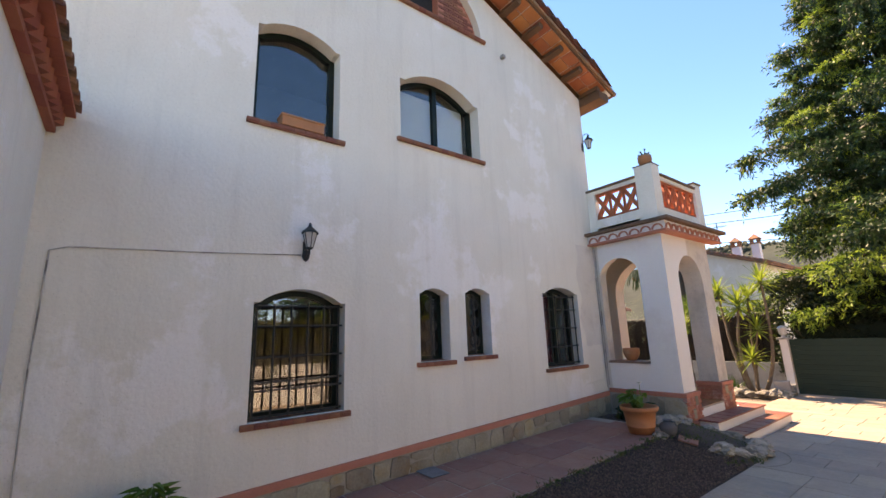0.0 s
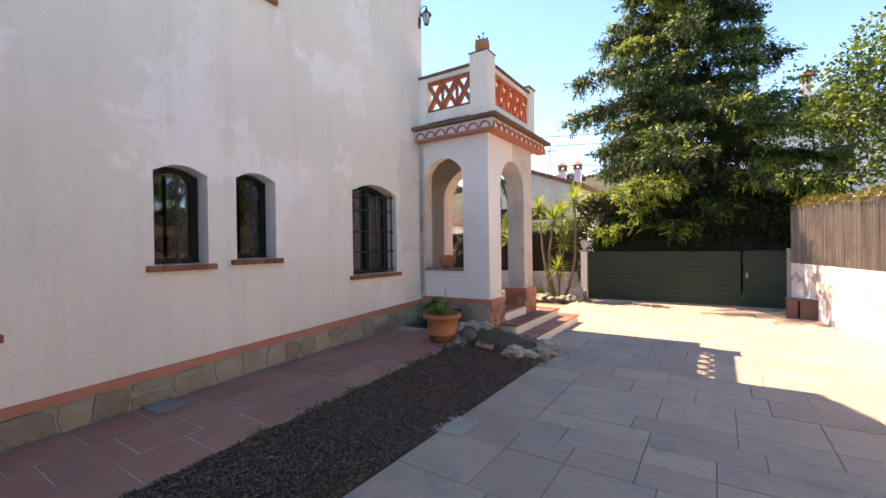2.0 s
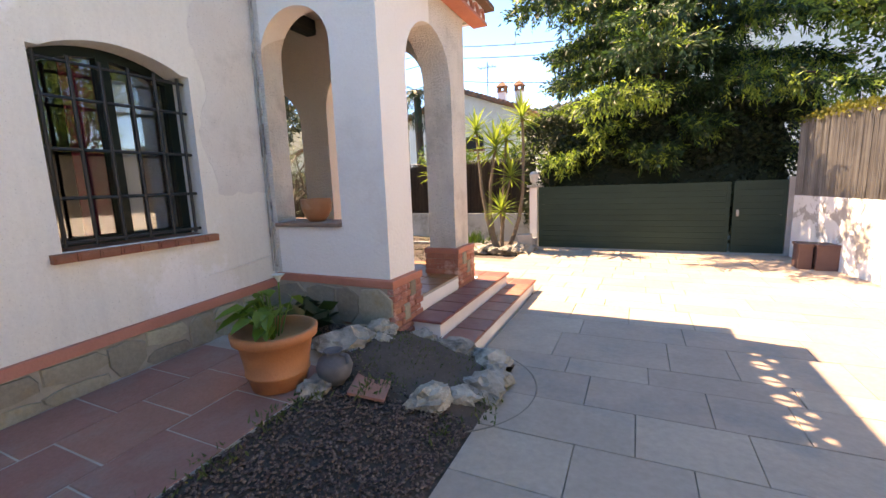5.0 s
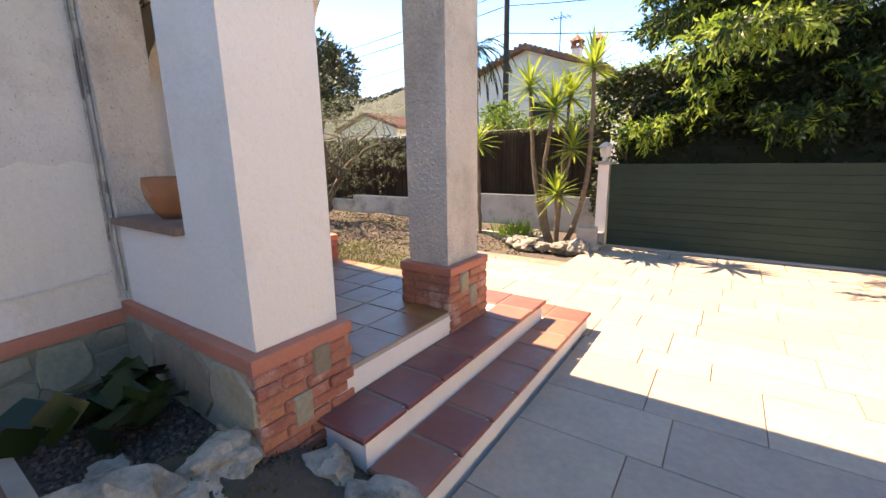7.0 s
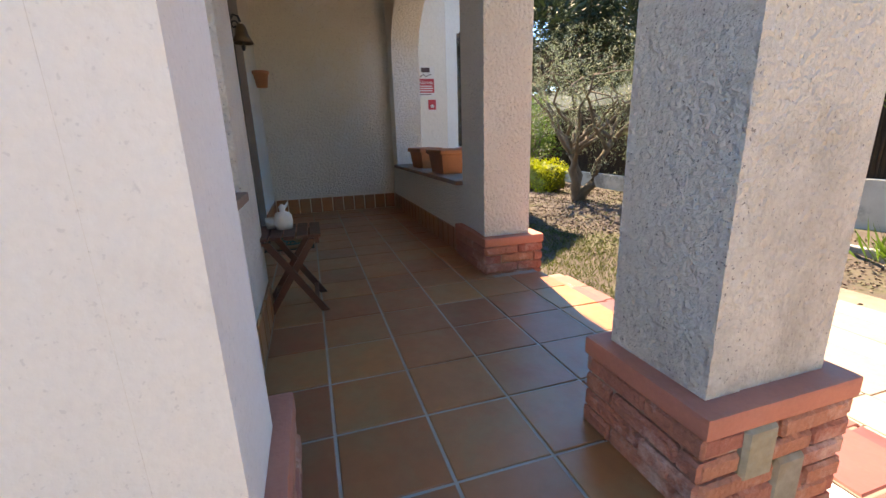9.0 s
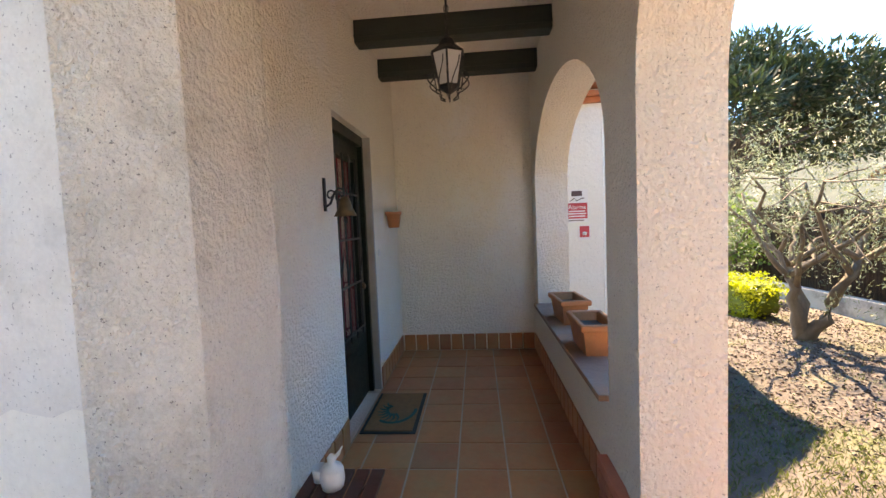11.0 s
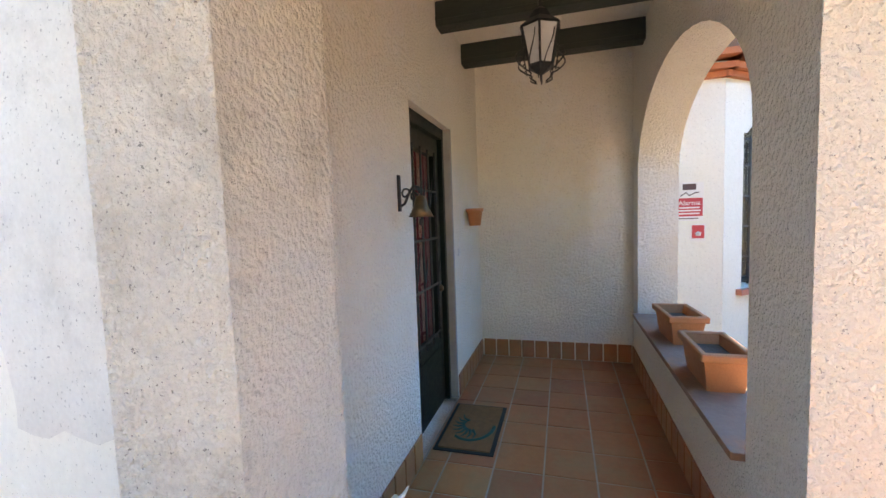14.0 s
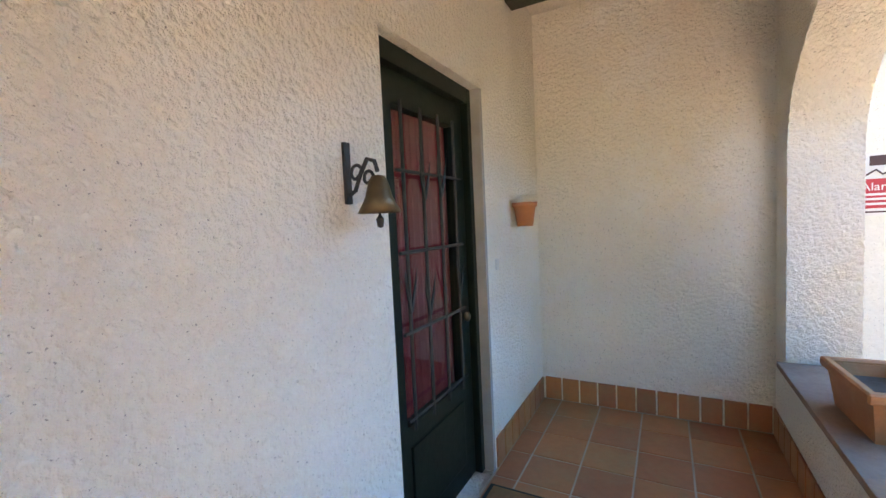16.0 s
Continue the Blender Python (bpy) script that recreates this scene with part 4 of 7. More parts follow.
for k in range(30):
    part("brick", eb, None, wc).matrix_basis = pose(0.125 + 0.244 * k, 1.785, 3.576)
    part("brick", ec, None, wc).matrix_basis = pose(0.125 + 0.244 * k, 1.785, 3.746)
tooth = emit("tooth", boxm(-0.042, -0.042, 0.0, 0.042, 0.042, 0.11), EAVEBRICK)
for k in range(50):
    part("tooth", tooth, None, wc).matrix_basis = pose(0.08 + 0.125 * k, 1.845, 3.628, 0, 0, 45)
rt = bmesh.new()
n = 8
rows = [[rt.verts.new((0.085 * math.cos(math.pi * q / n), y, 0.07 * math.sin(math.pi * q / n) + z)) for q in range(n + 1)] for y, z in ((0.1, 0.0), (-0.6, 0.16))]
inner = [[rt.verts.new((0.07 * math.cos(math.pi * q / n), y, 0.056 * math.sin(math.pi * q / n) + z)) for q in range(n + 1)] for y, z in ((0.1, 0.0), (-0.6, 0.16))]
for q in range(n):
    rt.faces.new((rows[0][q], rows[0][q + 1], rows[1][q + 1], rows[1][q]))
    rt.faces.new((inner[0][q + 1], inner[0][q], inner[1][q], inner[1][q + 1]))
    rt.faces.new((rows[0][q + 1], rows[0][q], inner[0][q], inner[0][q + 1]))
RT = emit("roof_tile", rt, ROOFTILE)
for k in range(46):
    o = part("roof_tile", RT, None, wc)
    o.matrix_basis = pose(0.12 + 0.19 * k, 1.90, 3.79)
# tiles lying along the gable edge
for k in range(17):
    o = part("roof_tile", RT, None, roof)
    p = on_roof(0.2 + 0.29 * k, 0.50, 0.245)
    o.matrix_basis = Matrix.Translation(p) @ Matrix.Rotation(-math.atan2(-dirn.z, dirn.y), 4, 'X')
# square tiles lining the underside of the eave
for k in range(16):
    for c in range(2):
        b = roof_slab(0.05 + 0.30 * k + 0.006, 0.05 + 0.30 * (k + 1) - 0.006, 0.01 + 0.25 * c, 0.25 + 0.25 * c, 0.125, 0.144, 1, bmesh.new())
        bmesh.ops.recalc_face_normals(b, faces=b.faces)
        part("soffit_tile", b, EAVETILE, roof)
part("soffit_mortar", roof_slab(0.0, SL_LEN + 0.4, 0.0, 0.5, 0.135, 0.1445, 1, bmesh.new()), WHITEPAINT, roof)


# ---- lamps and small wall fittings ----
def wall_lantern(at, turn, label, scroll_up):
    th = thing("wall_lantern", label, "wall lamp", at)
    th.rotation_euler = (0, 0, radians(turn))
    part("back_plate", boxm(0, -0.03, -0.12, 0.012, 0.03, 0.06, 0.006), IRON, th)
    if scroll_up:
        arm = [(0.01, 0, -0.03), (0.02, 0, 0.12)] + [(0.10 - 0.075 * math.cos(a), 0, 0.16 + 0.075 * math.sin(a)) for a in np.linspace(0, 5.2, 14)]
        c = (0.15, 0, -0.10)
        part("arm", tube(bmesh.new(), arm, 0.008, 6), IRON, th)
        part("hanger", tube(bmesh.new(), [(0.02, 0, 0.10), (0.15, 0, 0.10), (0.15, 0, 0.05)], 0.007, 6), IRON, th)
    else:
        part("arm", tube(bmesh.new(), [(0.01, 0, -0.09), (0.08, 0, -0.13), (0.13, 0, -0.10), (0.14, 0, -0.04)], 0.014, 8), IRON, th)
        part("boss", lathe([(0, -0.18), (0.03, -0.15), (0.045, -0.11), (0.03, -0.05), (0, -0.03)], 12, (0.03, 0, 0)), IRON, th)
        c = (0.14, 0, -0.04)
    cage = lathe([(0.035, 0.0), (0.075, 0.17), (0.068, 0.17), (0.030, 0.004)], 6, c)
    part("glass", cage, FROST, th, "frosted panes")
    for k in range(6):
        a = k * math.pi / 3
        part("rib", tube(bmesh.new(), [(c[0] + 0.036 * math.cos(a), c[1] + 0.036 * math.sin(a), c[2]), (c[0] + 0.077 * math.cos(a), c[1] + 0.077 * math.sin(a), c[2] + 0.17)], 0.005, 5), IRON, th)
    part("roof_cap", lathe([(0.095, 0.165), (0.085, 0.185), (0.03, 0.235), (0.018, 0.255), (0.012, 0.285), (0, 0.29)], 12, c), IRON, th)
    part("foot", lathe([(0, -0.02), (0.03, -0.012), (0.04, 0.004), (0.03, 0.01)], 10, c), IRON, th)
    return th


wall_lantern((0.0, 4.03, 2.80), 0, "black iron wall lantern above the large barred window", False)
wall_lantern((0.0, 9.74, 5.52), 0, "black wrought iron wall lantern at the house corner", True)
cab = thing("wall_cable", "thin grey cable running along the plaster to the lantern", "cable")
part("wire", tube(bmesh.new(), [(0.012, 1.95, 0.1), (0.012, 1.92, 1.6), (0.012, 1.93, 2.56), (0.012, 2.05, 2.60), (0.012, 3.0, 2.64), (0.012, 3.98, 2.70)], 0.007, 6), PLASTICPIPE, cab)
spot = thing("security_sensor", "small grey security sensor on the gable wall", "sensor", (0.0, 7.48, 6.66))
part("housing", boxm(0, -0.035, -0.03, 0.08, 0.035, 0.03, 0.01), CONCRETE, spot)
con = thing("conduit", "painted conduit pipes in the corner by the porch", "pipe")
part("pipe", tube(bmesh.new(), [(0.02, 9.665, 0.74), (0.02, 9.67, 1.6), (0.02, 9.67, 2.75)], 0.008, 7), PLASTICPIPE, con)
part("pipe", tube(bmesh.new(), [(0.045, 9.688, 0.78), (0.045, 9.688, 1.9), (0.045, 9.688, 3.3)], 0.009, 7), PLASTICPIPE, con)
part("pipe", tube(bmesh.new(), [(0.02, 9.0, 0.84), (0.02, 9.35, 0.86), (0.025, 9.65, 0.90)], 0.006, 6), PLASTER, con, "whitewashed cable")

# hanging porch lantern
lan = thing("hanging_lantern", "black wrought iron hanging lantern with frosted panes", "lantern", (-1.61, 10.61, 2.75))
lan.scale = (0.92, 0.92, 0.92)
lan.location.z = 2.842
part("chain", tube(bmesh.new(), [(0, 0, 0.36), (0.006, 0, 0.5), (-0.004, 0, 0.62), (0, 0, 0.732)], 0.009, 6), IRON, lan)
for k in range(9):
    part("chain_link", tube(bmesh.new(), [(0.016 * math.cos(a) * (k % 2), 0.016 * math.cos(a) * ((k + 1) % 2), 0.39 + 0.04 * k + 0.024 * math.sin(a)) for a in np.linspace(0, 6.28, 9)], 0.004, 4), IRON, lan)
part("ceiling_rose", lathe([(0, 0.69), (0.03, 0.70), (0.055, 0.728), (0.055, 0.732), (0, 0.732)], 10), IRON, lan)
part("glass", lathe([(0.07, 0.03), (0.115, 0.24), (0.108, 0.24), (0.064, 0.034)], 6), FROST, lan, "frosted panes")
part("roof_cap", lathe([(0.13, 0.235), (0.125, 0.25), (0.07, 0.295), (0.045, 0.34), (0.02, 0.36), (0, 0.362)], 6), IRON, lan)
part("foot", lathe([(0, -0.03), (0.03, -0.01), (0.075, 0.02), (0.075, 0.035), (0.0, 0.034)], 6), IRON, lan)
for k in range(6):
    a = k * math.pi / 3
    ca, sa = math.cos(a), math.sin(a)
    part("rib", tube(bmesh.new(), [(0.072 * ca, 0.072 * sa, 0.02), (0.118 * ca, 0.118 * sa, 0.24)], 0.007, 5), IRON, lan)
    part("scroll", tube(bmesh.new(), [((0.12 + 0.04 * math.sin(t)) * ca, (0.12 + 0.04 * math.sin(t)) * sa, 0.02 + 0.03 * t) for t in np.linspace(0, 4, 9)], 0.005, 5), IRON, lan)
    part("scroll", tube(bmesh.new(), [((0.11 - 0.02 * t + 0.015 * math.sin(3 * t)) * ca, (0.11 - 0.02 * t + 0.015 * math.sin(3 * t)) * sa, 0.03 - 0.028 * t) for t in np.linspace(0, 3.4, 9)], 0.005, 5), IRON, lan)
    part("arch_rib", tube(bmesh.new(), [((0.10 + 0.012 * t) * math.cos(a + 0.52 + 0.30 * math.sin(t * 1.57)), (0.10 + 0.012 * t) * math.sin(a + 0.52 + 0.30 * math.sin(t * 1.57)), 0.10 + 0.11 * t) for t in np.linspace(-1, 1, 7)], 0.004, 4), IRON, lan)

# door bell
bell = thing("door_bell", "aged brass bell on a scrolled iron bracket", "bell", (-1.48, 9.80, 2.21))
part("back_plate", boxm(-0.015, 0, -0.10, 0.015, 0.014, 0.11, 0.006), IRON, bell)
part("bracket", tube(bmesh.new(), [(0, 0.012, -0.07), (0, 0.04, -0.055), (0, 0.065, 0.0), (0, 0.095, 0.045), (0, 0.125, 0.035), (0, 0.135, 0.0)], 0.008, 6), IRON, bell)
part("scroll", tube(bmesh.new(), [(0, 0.045 + 0.03 * math.cos(t) * (1 - t / 9), 0.035 * math.sin(t) * (1 - t / 9)) for t in np.linspace(0, 6, 14)], 0.006, 5), IRON, bell)
part("scroll", tube(bmesh.new(), [(0, 0.095 + 0.025 * math.cos(t) * (1 - t / 9), -0.02 + 0.03 * math.sin(t) * (1 - t / 9)) for t in np.linspace(0, 6, 14)], 0.006, 5), IRON, bell)
part("bell_body", lathe([(0, 0.0), (0.022, -0.005), (0.034, -0.03), (0.045, -0.075), (0.072, -0.125), (0.066, -0.125), (0.04, -0.07), (0.0, -0.02)], 20, (0, 0.135, -0.01)), BRONZE, bell, smooth=True)
part("clapper", lathe([(0, -0.04), (0.004, -0.05), (0.004, -0.13), (0.014, -0.145), (0.010, -0.17), (0, -0.175)], 10, (0, 0.135, -0.01)), IRON, bell)
sw = thing("bell_push", "small white bell push beside the door", "switch", (-2.86, 9.80, 1.75))
part("plate", boxm(-0.02, 0, -0.035, 0.02, 0.012, 0.035, 0.004), SIGNWHITE, sw)
part("button", boxm(-0.008, 0.012, -0.012, 0.008, 0.018, 0.012, 0.002), SIGNWHITE, sw)


# ---- pots ----
def pot_profile(r, h, foot=0.72, rim=0.09, wall=0.02):
    return [(0, 0), (r * foot, 0), (r * (foot + 0.17), h * 0.55), (r * 0.93, h - rim * h * 2), (r, h - rim * h * 2), (r * 1.02, h - 0.01), (r * 1.0, h),
            (r - wall * 1.4, h), (r - wall * 1.6, h * 0.8), (0, h * 0.8)]


wp = thing("wall_pot", "small half terracotta pot hung on the stucco wall", "pot", (-3.22, 9.803, 1.98))
part("body", lathe([(0, 0), (0.055, 0), (0.075, 0.13), (0.085, 0.135), (0.088, 0.165), (0.075, 0.165), (0.06, 0.03), (0, 0.03)], 20, (0, 0.086, 0)), TERRA, wp, smooth=True)

bowl = thing("terracotta_bowl", "round terracotta bowl standing on the arched sill", "bowl", (0.445, 9.86, 1.208))
part("body", lathe([(0.86 * r_, 0.93 * z_) for r_, z_ in [(0, 0), (0.085, 0), (0.125, 0.05), (0.158, 0.12), (0.166, 0.18), (0.162, 0.225), (0.158, 0.232), (0.150, 0.228), (0.150, 0.18), (0.13, 0.09), (0.09, 0.03), (0, 0.025)]], 36), TERRA, bowl, smooth=True)

planter = thing("planter_box", "rectangular terracotta planter with dark soil on the garden sill", "planter", group="planters on the garden sill")
b = bmesh.new()
lo = [(-0.19, -0.09), (0.19, -0.09), (0.19, 0.09), (-0.19, 0.09)]
hi = [(-0.225, -0.115), (0.225, -0.115), (0.225, 0.115), (-0.225, 0.115)]
v0 = [b.verts.new((x, y, 0)) for x, y in lo]
v1 = [b.verts.new((x, y, 0.205)) for x, y in hi]
v2 = [b.verts.new((x * 0.9, y * 0.82, 0.205)) for x, y in hi]
v3 = [b.verts.new((x * 0.9, y * 0.85, 0.10)) for x, y in lo]
b.faces.new(v0[::-1])
b.faces.new(v3)
for a, c in ((v0, v1), (v1, v2), (v2, v3)):
    for k in range(4):
        b.faces.new((a[k], a[(k + 1) % 4], c[(k + 1) % 4], c[k]))
part("trough", b, TERRA, planter)
b = plate([(-0.245, -0.135), (0.245, -0.135), (0.245, 0.135), (-0.245, 0.135)], [[(-0.205, -0.097), (0.205, -0.097), (0.205, 0.097), (-0.205, 0.097)]], lambda u, v, w: (u, v, w), 0.175, 0.222)
bmesh.ops.bevel(b, geom=[e for e in b.edges if e.is_manifold and e.calc_face_angle(0) > 1.0], offset=0.008, segments=1, affect='EDGES')
part("rim", b, TERRA, planter)
part("earth", boxm(-0.205, -0.1, 0.10, 0.205, 0.1, 0.155), GRAVELBED, planter, "dark dry soil")
planter.matrix_basis = pose(-1.93, 11.55, 1.068)
copy_thing(planter, pose(-2.78, 11.57, 1.068, 0, 0, 3))

fp = thing("flower_pot", "large terracotta flower pot with a flowering plant on the path", "flower pot", (1.17, 8.58, path_z(8.58) + 0.003))
part("pot", lathe([(0, 0), (0.165, 0), (0.185, 0.09), (0.196, 0.095), (0.196, 0.11), (0.19, 0.115), (0.222, 0.30), (0.24, 0.305), (0.255, 0.315), (0.262, 0.365), (0.252, 0.372), (0.228, 0.37), (0.22, 0.31), (0, 0.31)], 40), TERRA, fp, smooth=True)
lr = np.random.RandomState(12)
cs, ds = [], []
b = bmesh.new()
for k in range(30):
    a, rr = lr.uniform(1.6, 5.6), lr.uniform(0.02, 0.2)
    h = lr.uniform(0.10, 0.24) * (1.2 - rr * 2)
    p0, p1 = Vector((0.3 * rr * math.cos(a), 0.3 * rr * math.sin(a), 0.31)), Vector((rr * math.cos(a), rr * math.sin(a), 0.33 + h))
    tube(b, [p0, p0.lerp(p1, 0.5) + Vector((0, 0, 0.03)), p1], 0.005, 5)
    out = Vector((math.cos(a), math.sin(a), lr.uniform(-0.5, 0.4)))
    cs.append(p1), ds.append(out)
part("stalk", b, PLANTLEAF, fp)
bl = bmesh.new()
for p, d in zip(cs, ds):
    s = lr.uniform(0.07, 0.12)
    d = d.normalized()
    sd = d.cross(Vector((0, 0, 1))).normalized()
    up = sd.cross(d)
    ring = [p - d * s * 0.2, p + sd * s * 0.55 + d * s * 0.1 + up * 0.02, p + sd * s * 0.4 + d * s * 0.8, p + d * s * 1.35 - up * 0.03, p - sd * s * 0.4 + d * s * 0.8, p - sd * s * 0.55 + d * s * 0.1 + up * 0.02]
    c = bl.verts.new(p + d * s * 0.45 - up * 0.012)
    vs = [bl.verts.new(q) for q in ring]
    for k in range(6):
        bl.faces.new((c, vs[k], vs[(k + 1) % 6]))
part("foliage", bl, PLANTLEAF, fp, "broad bright green leaves")
for px_, py_, hz in ((0.03, 0.04, 0.66), (-0.06, -0.02, 0.60)):
    part("flower_stalk", tube(bmesh.new(), [(px_ * 0.4, py_ * 0.4, 0.31), (px_ * 0.8, py_, 0.5), (px_, py_, hz)], 0.005, 5), PLANTLEAF, fp)
part("flower", lathe([(0, 0), (0.008, 0.005), (0.018, 0.03), (0.042, 0.05), (0.036, 0.05), (0.012, 0.03), (0, 0.01)], 10, (0.03, 0.04, 0.655)), PETAL, fp, "white trumpet flower")

jug = thing("stoneware_jug", "round grey stoneware jug lying among the rocks", "jug", (1.47, 8.76, 0.265))
part("body", lathe([(0, 0), (0.06, 0), (0.105, 0.06), (0.118, 0.115), (0.10, 0.165), (0.055, 0.19), (0.05, 0.205), (0.065, 0.22), (0.055, 0.222), (0.035, 0.2), (0.03, 0.17), (0, 0.15)], 28), GREYSTONE, jug, smooth=True)
part("handle", tube(bmesh.new(), [(0.05, 0, 0.2), (0.10, 0, 0.2), (0.115, 0, 0.15)], 0.012, 7), GREYSTONE, jug)
lt = tagged(new("loose_tile", emit("loose_tile", boxm(-0.12, -0.12, 0, 0.12, 0.12, 0.02, 0.004), PATHTILE)), "broken red clay tile lying on the soil", "tile")
lt.matrix_basis = pose(1.68, 8.84, 0.222, 4, 12, 20)
tp = thing("terrace_pot", "round terracotta pot with a small plant on the terrace corner post", "flower pot", (1.18, 9.84, 4.675))
part("pot", lathe([(0, 0), (0.085, 0), (0.12, 0.10), (0.115, 0.19), (0.105, 0.195), (0.10, 0.17), (0, 0.16)], 26), TERRA, tp, smooth=True)
b = bmesh.new()
for k in range(7):
    a = k * 0.9
    tube(b, [(0, 0, 0.16), (0.04 * math.cos(a), 0.04 * math.sin(a), 0.24), (0.09 * math.cos(a), 0.09 * math.sin(a), 0.22 + 0.03 * (k % 4))], 0.006, 5)
    bmesh.ops.create_icosphere(b, subdivisions=1, radius=0.018, matrix=Matrix.Translation((0.09 * math.cos(a), 0.09 * math.sin(a), 0.23 + 0.03 * (k % 4))))
part("plant", b, DARKLEAF, tp, "small dark succulent")

# ---- side table with a jug, mat, sign ----
st = thing("folding_table", "small folding slatted side table of reddish hardwood", "side table", (-0.50, 10.14, FLOOR))
for k in range(5):
    part("slat", boxm(-0.185, -0.165 + 0.068 * k, 0.43, 0.185, -0.108 + 0.068 * k, 0.447, 0.003), WOODRED, st)
for y in (-0.15, 0.14):
    part("rail", boxm(-0.17, y - 0.012, 0.395, 0.17, y + 0.012, 0.43, 0.003), WOODRED, st)
for x, s in ((-0.165, 1), (0.145, 1), (-0.145, -1), (0.165, -1)):
    b = bmesh.new()
    p0, p1 = (-0.15 * s, 0.0), (0.12 * s, 0.42)
    vs = []
    for xx in (x - 0.009, x + 0.009):
        vs += [b.verts.new(q) for q in ((xx, p0[0] - 0.021, p0[1]), (xx, p0[0] + 0.021, p0[1]), (xx, p1[0] + 0.021, p1[1]), (xx, p1[0] - 0.021, p1[1]))]
    for f in ((0, 1, 2, 3), (7, 6, 5, 4), (0, 4, 5, 1), (1, 5, 6, 2), (2, 6, 7, 3), (3, 7, 4, 0)):
        b.faces.new([vs[i] for i in f])
    bmesh.ops.recalc_face_normals(b, faces=b.faces)
    part("leg", b, WOODRED, st)
for y in (-0.11, 0.11):
    part("stretcher", boxm(-0.155, y - 0.012, 0.05, 0.155, y + 0.012, 0.075, 0.003), WOODRED, st)
cj = thing("ceramic_jar", "small white ceramic jar with a bird-shaped lid on the table", "jar", (-0.56, 10.11, FLOOR + 0.447))
part("body", lathe([(0, 0), (0.045, 0), (0.052, 0.03), (0.048, 0.075), (0.043, 0.08), (0, 0.08)], 22), CERAMIC, cj, smooth=True)
part("lid", lathe([(0.046, 0.08), (0.04, 0.09), (0.014, 0.1), (0.02, 0.125), (0.008, 0.14), (0, 0.142)], 16), CERAMIC, cj, smooth=True)
part("wing", tube(bmesh.new(), [(0, 0, 0.115), (-0.03, 0.02, 0.125), (-0.055, 0.03, 0.145)], 0.014, 6, 0.003), CERAMIC, cj)
cj2 = thing("ceramic_cup", "small white ceramic cup on the table", "cup", (-0.60, 10.04, FLOOR + 0.447))
part("body", lathe([(0, 0), (0.028, 0), (0.034, 0.06), (0.03, 0.06), (0.025, 0.01), (0, 0.01)], 18), CERAMIC, cj2, smooth=True)

dm = thing("doormat", "brown coir doormat with black edge and a green printed motif", "doormat", (-2.20, 10.04, FLOOR + 0.001))
part("backing", boxm(-0.36, -0.21, 0, 0.36, 0.21, 0.008, 0.003), RUBBERVOID, dm, "black rubber edge")
part("mat_top", boxm(-0.332, -0.182, 0.008, 0.332, 0.182, 0.018, 0.003), MATM, dm)
b = bmesh.new()
for k in range(9):
    a = -2.4 + 0.33 * k
    tube(b, [(0.06 * math.cos(a), 0.05 * math.sin(a), 0.019), (0.11 * math.cos(a + 0.15), 0.09 * math.sin(a + 0.15), 0.020), (0.155 * math.cos(a), 0.12 * math.sin(a), 0.019)], 0.010, 4, 0.002)
tube(b, [(0.17 * math.cos(a), 0.13 * math.sin(a) + 0.0, 0.019) for a in np.linspace(-0.6, 1.6, 12)], 0.011, 4)
part("motif", b, MATGREEN, dm, "green printed leaf motif").scale = (1.3, 1.25, 1.0)

sg = thing("alarm_sign", "white and red alarm warning sign on the wall", "sign", (-3.879, 11.92, 2.14))
part("board", boxm(0, -0.125, -0.19, 0.004, 0.125, 0.19), SIGNWHITE, sg)
part("emblem", boxm(0.004, -0.06, 0.115, 0.0055, 0.06, 0.175), SIGNDARK, sg)
part("emblem", tube(bmesh.new(), [(0.006, -0.08, 0.055), (0.006, -0.03, 0.09), (0.006, 0.0, 0.06), (0.006, 0.05, 0.085), (0.006, 0.085, 0.09)], 0.006, 4), SIGNDARK, sg)
part("red_panel", boxm(0.004, -0.118, -0.145, 0.0055, 0.118, 0.035), SIGNRED, sg, "red panel")
cu = bpy.data.curves.new("word", 'FONT')
cu.body, cu.size, cu.align_x, cu.extrude = "Alarma", 0.068, 'CENTER', 0.0008
tmp = new("word", cu)
me = bpy.data.meshes.new_from_object(tmp)
bpy.data.objects.remove(tmp)
me.materials.append(SIGNWHITE)
o = part("word", me, None, sg, "white lettering")
o.matrix_basis = Matrix.Translation((0.0075, 0, -0.035)) @ Matrix(((0, 0, 1, 0), (1, 0, 0, 0), (0, 1, 0, 0), (0, 0, 0, 1)))
for k, (w, z) in enumerate(((0.09, -0.06), (0.10, -0.088), (0.09, -0.118))):
    part("text_bar", boxm(0.0055, -w, z - 0.007, 0.0065, w, z + 0.007), SIGNWHITE, sg)
part("text_bar", boxm(0.004, -0.10, -0.172, 0.0055, 0.08, -0.162), SIGNDARK, sg)
sg2 = thing("small_sign", "small red and white notice under the alarm sign", "sign", (-3.879, 12.0, 1.83))
part("board", boxm(0, -0.065, -0.085, 0.004, 0.065, 0.085), SIGNWHITE, sg2)
part("red_panel", boxm(0.004, -0.055, -0.055, 0.0055, 0.055, 0.075), SIGNRED, sg2)
part("pictogram", lathe([(0, 0), (0.02, 0), (0.028, 0.03), (0, 0.045)], 10, (0.006, 0, -0.03)), SIGNWHITE, sg2)

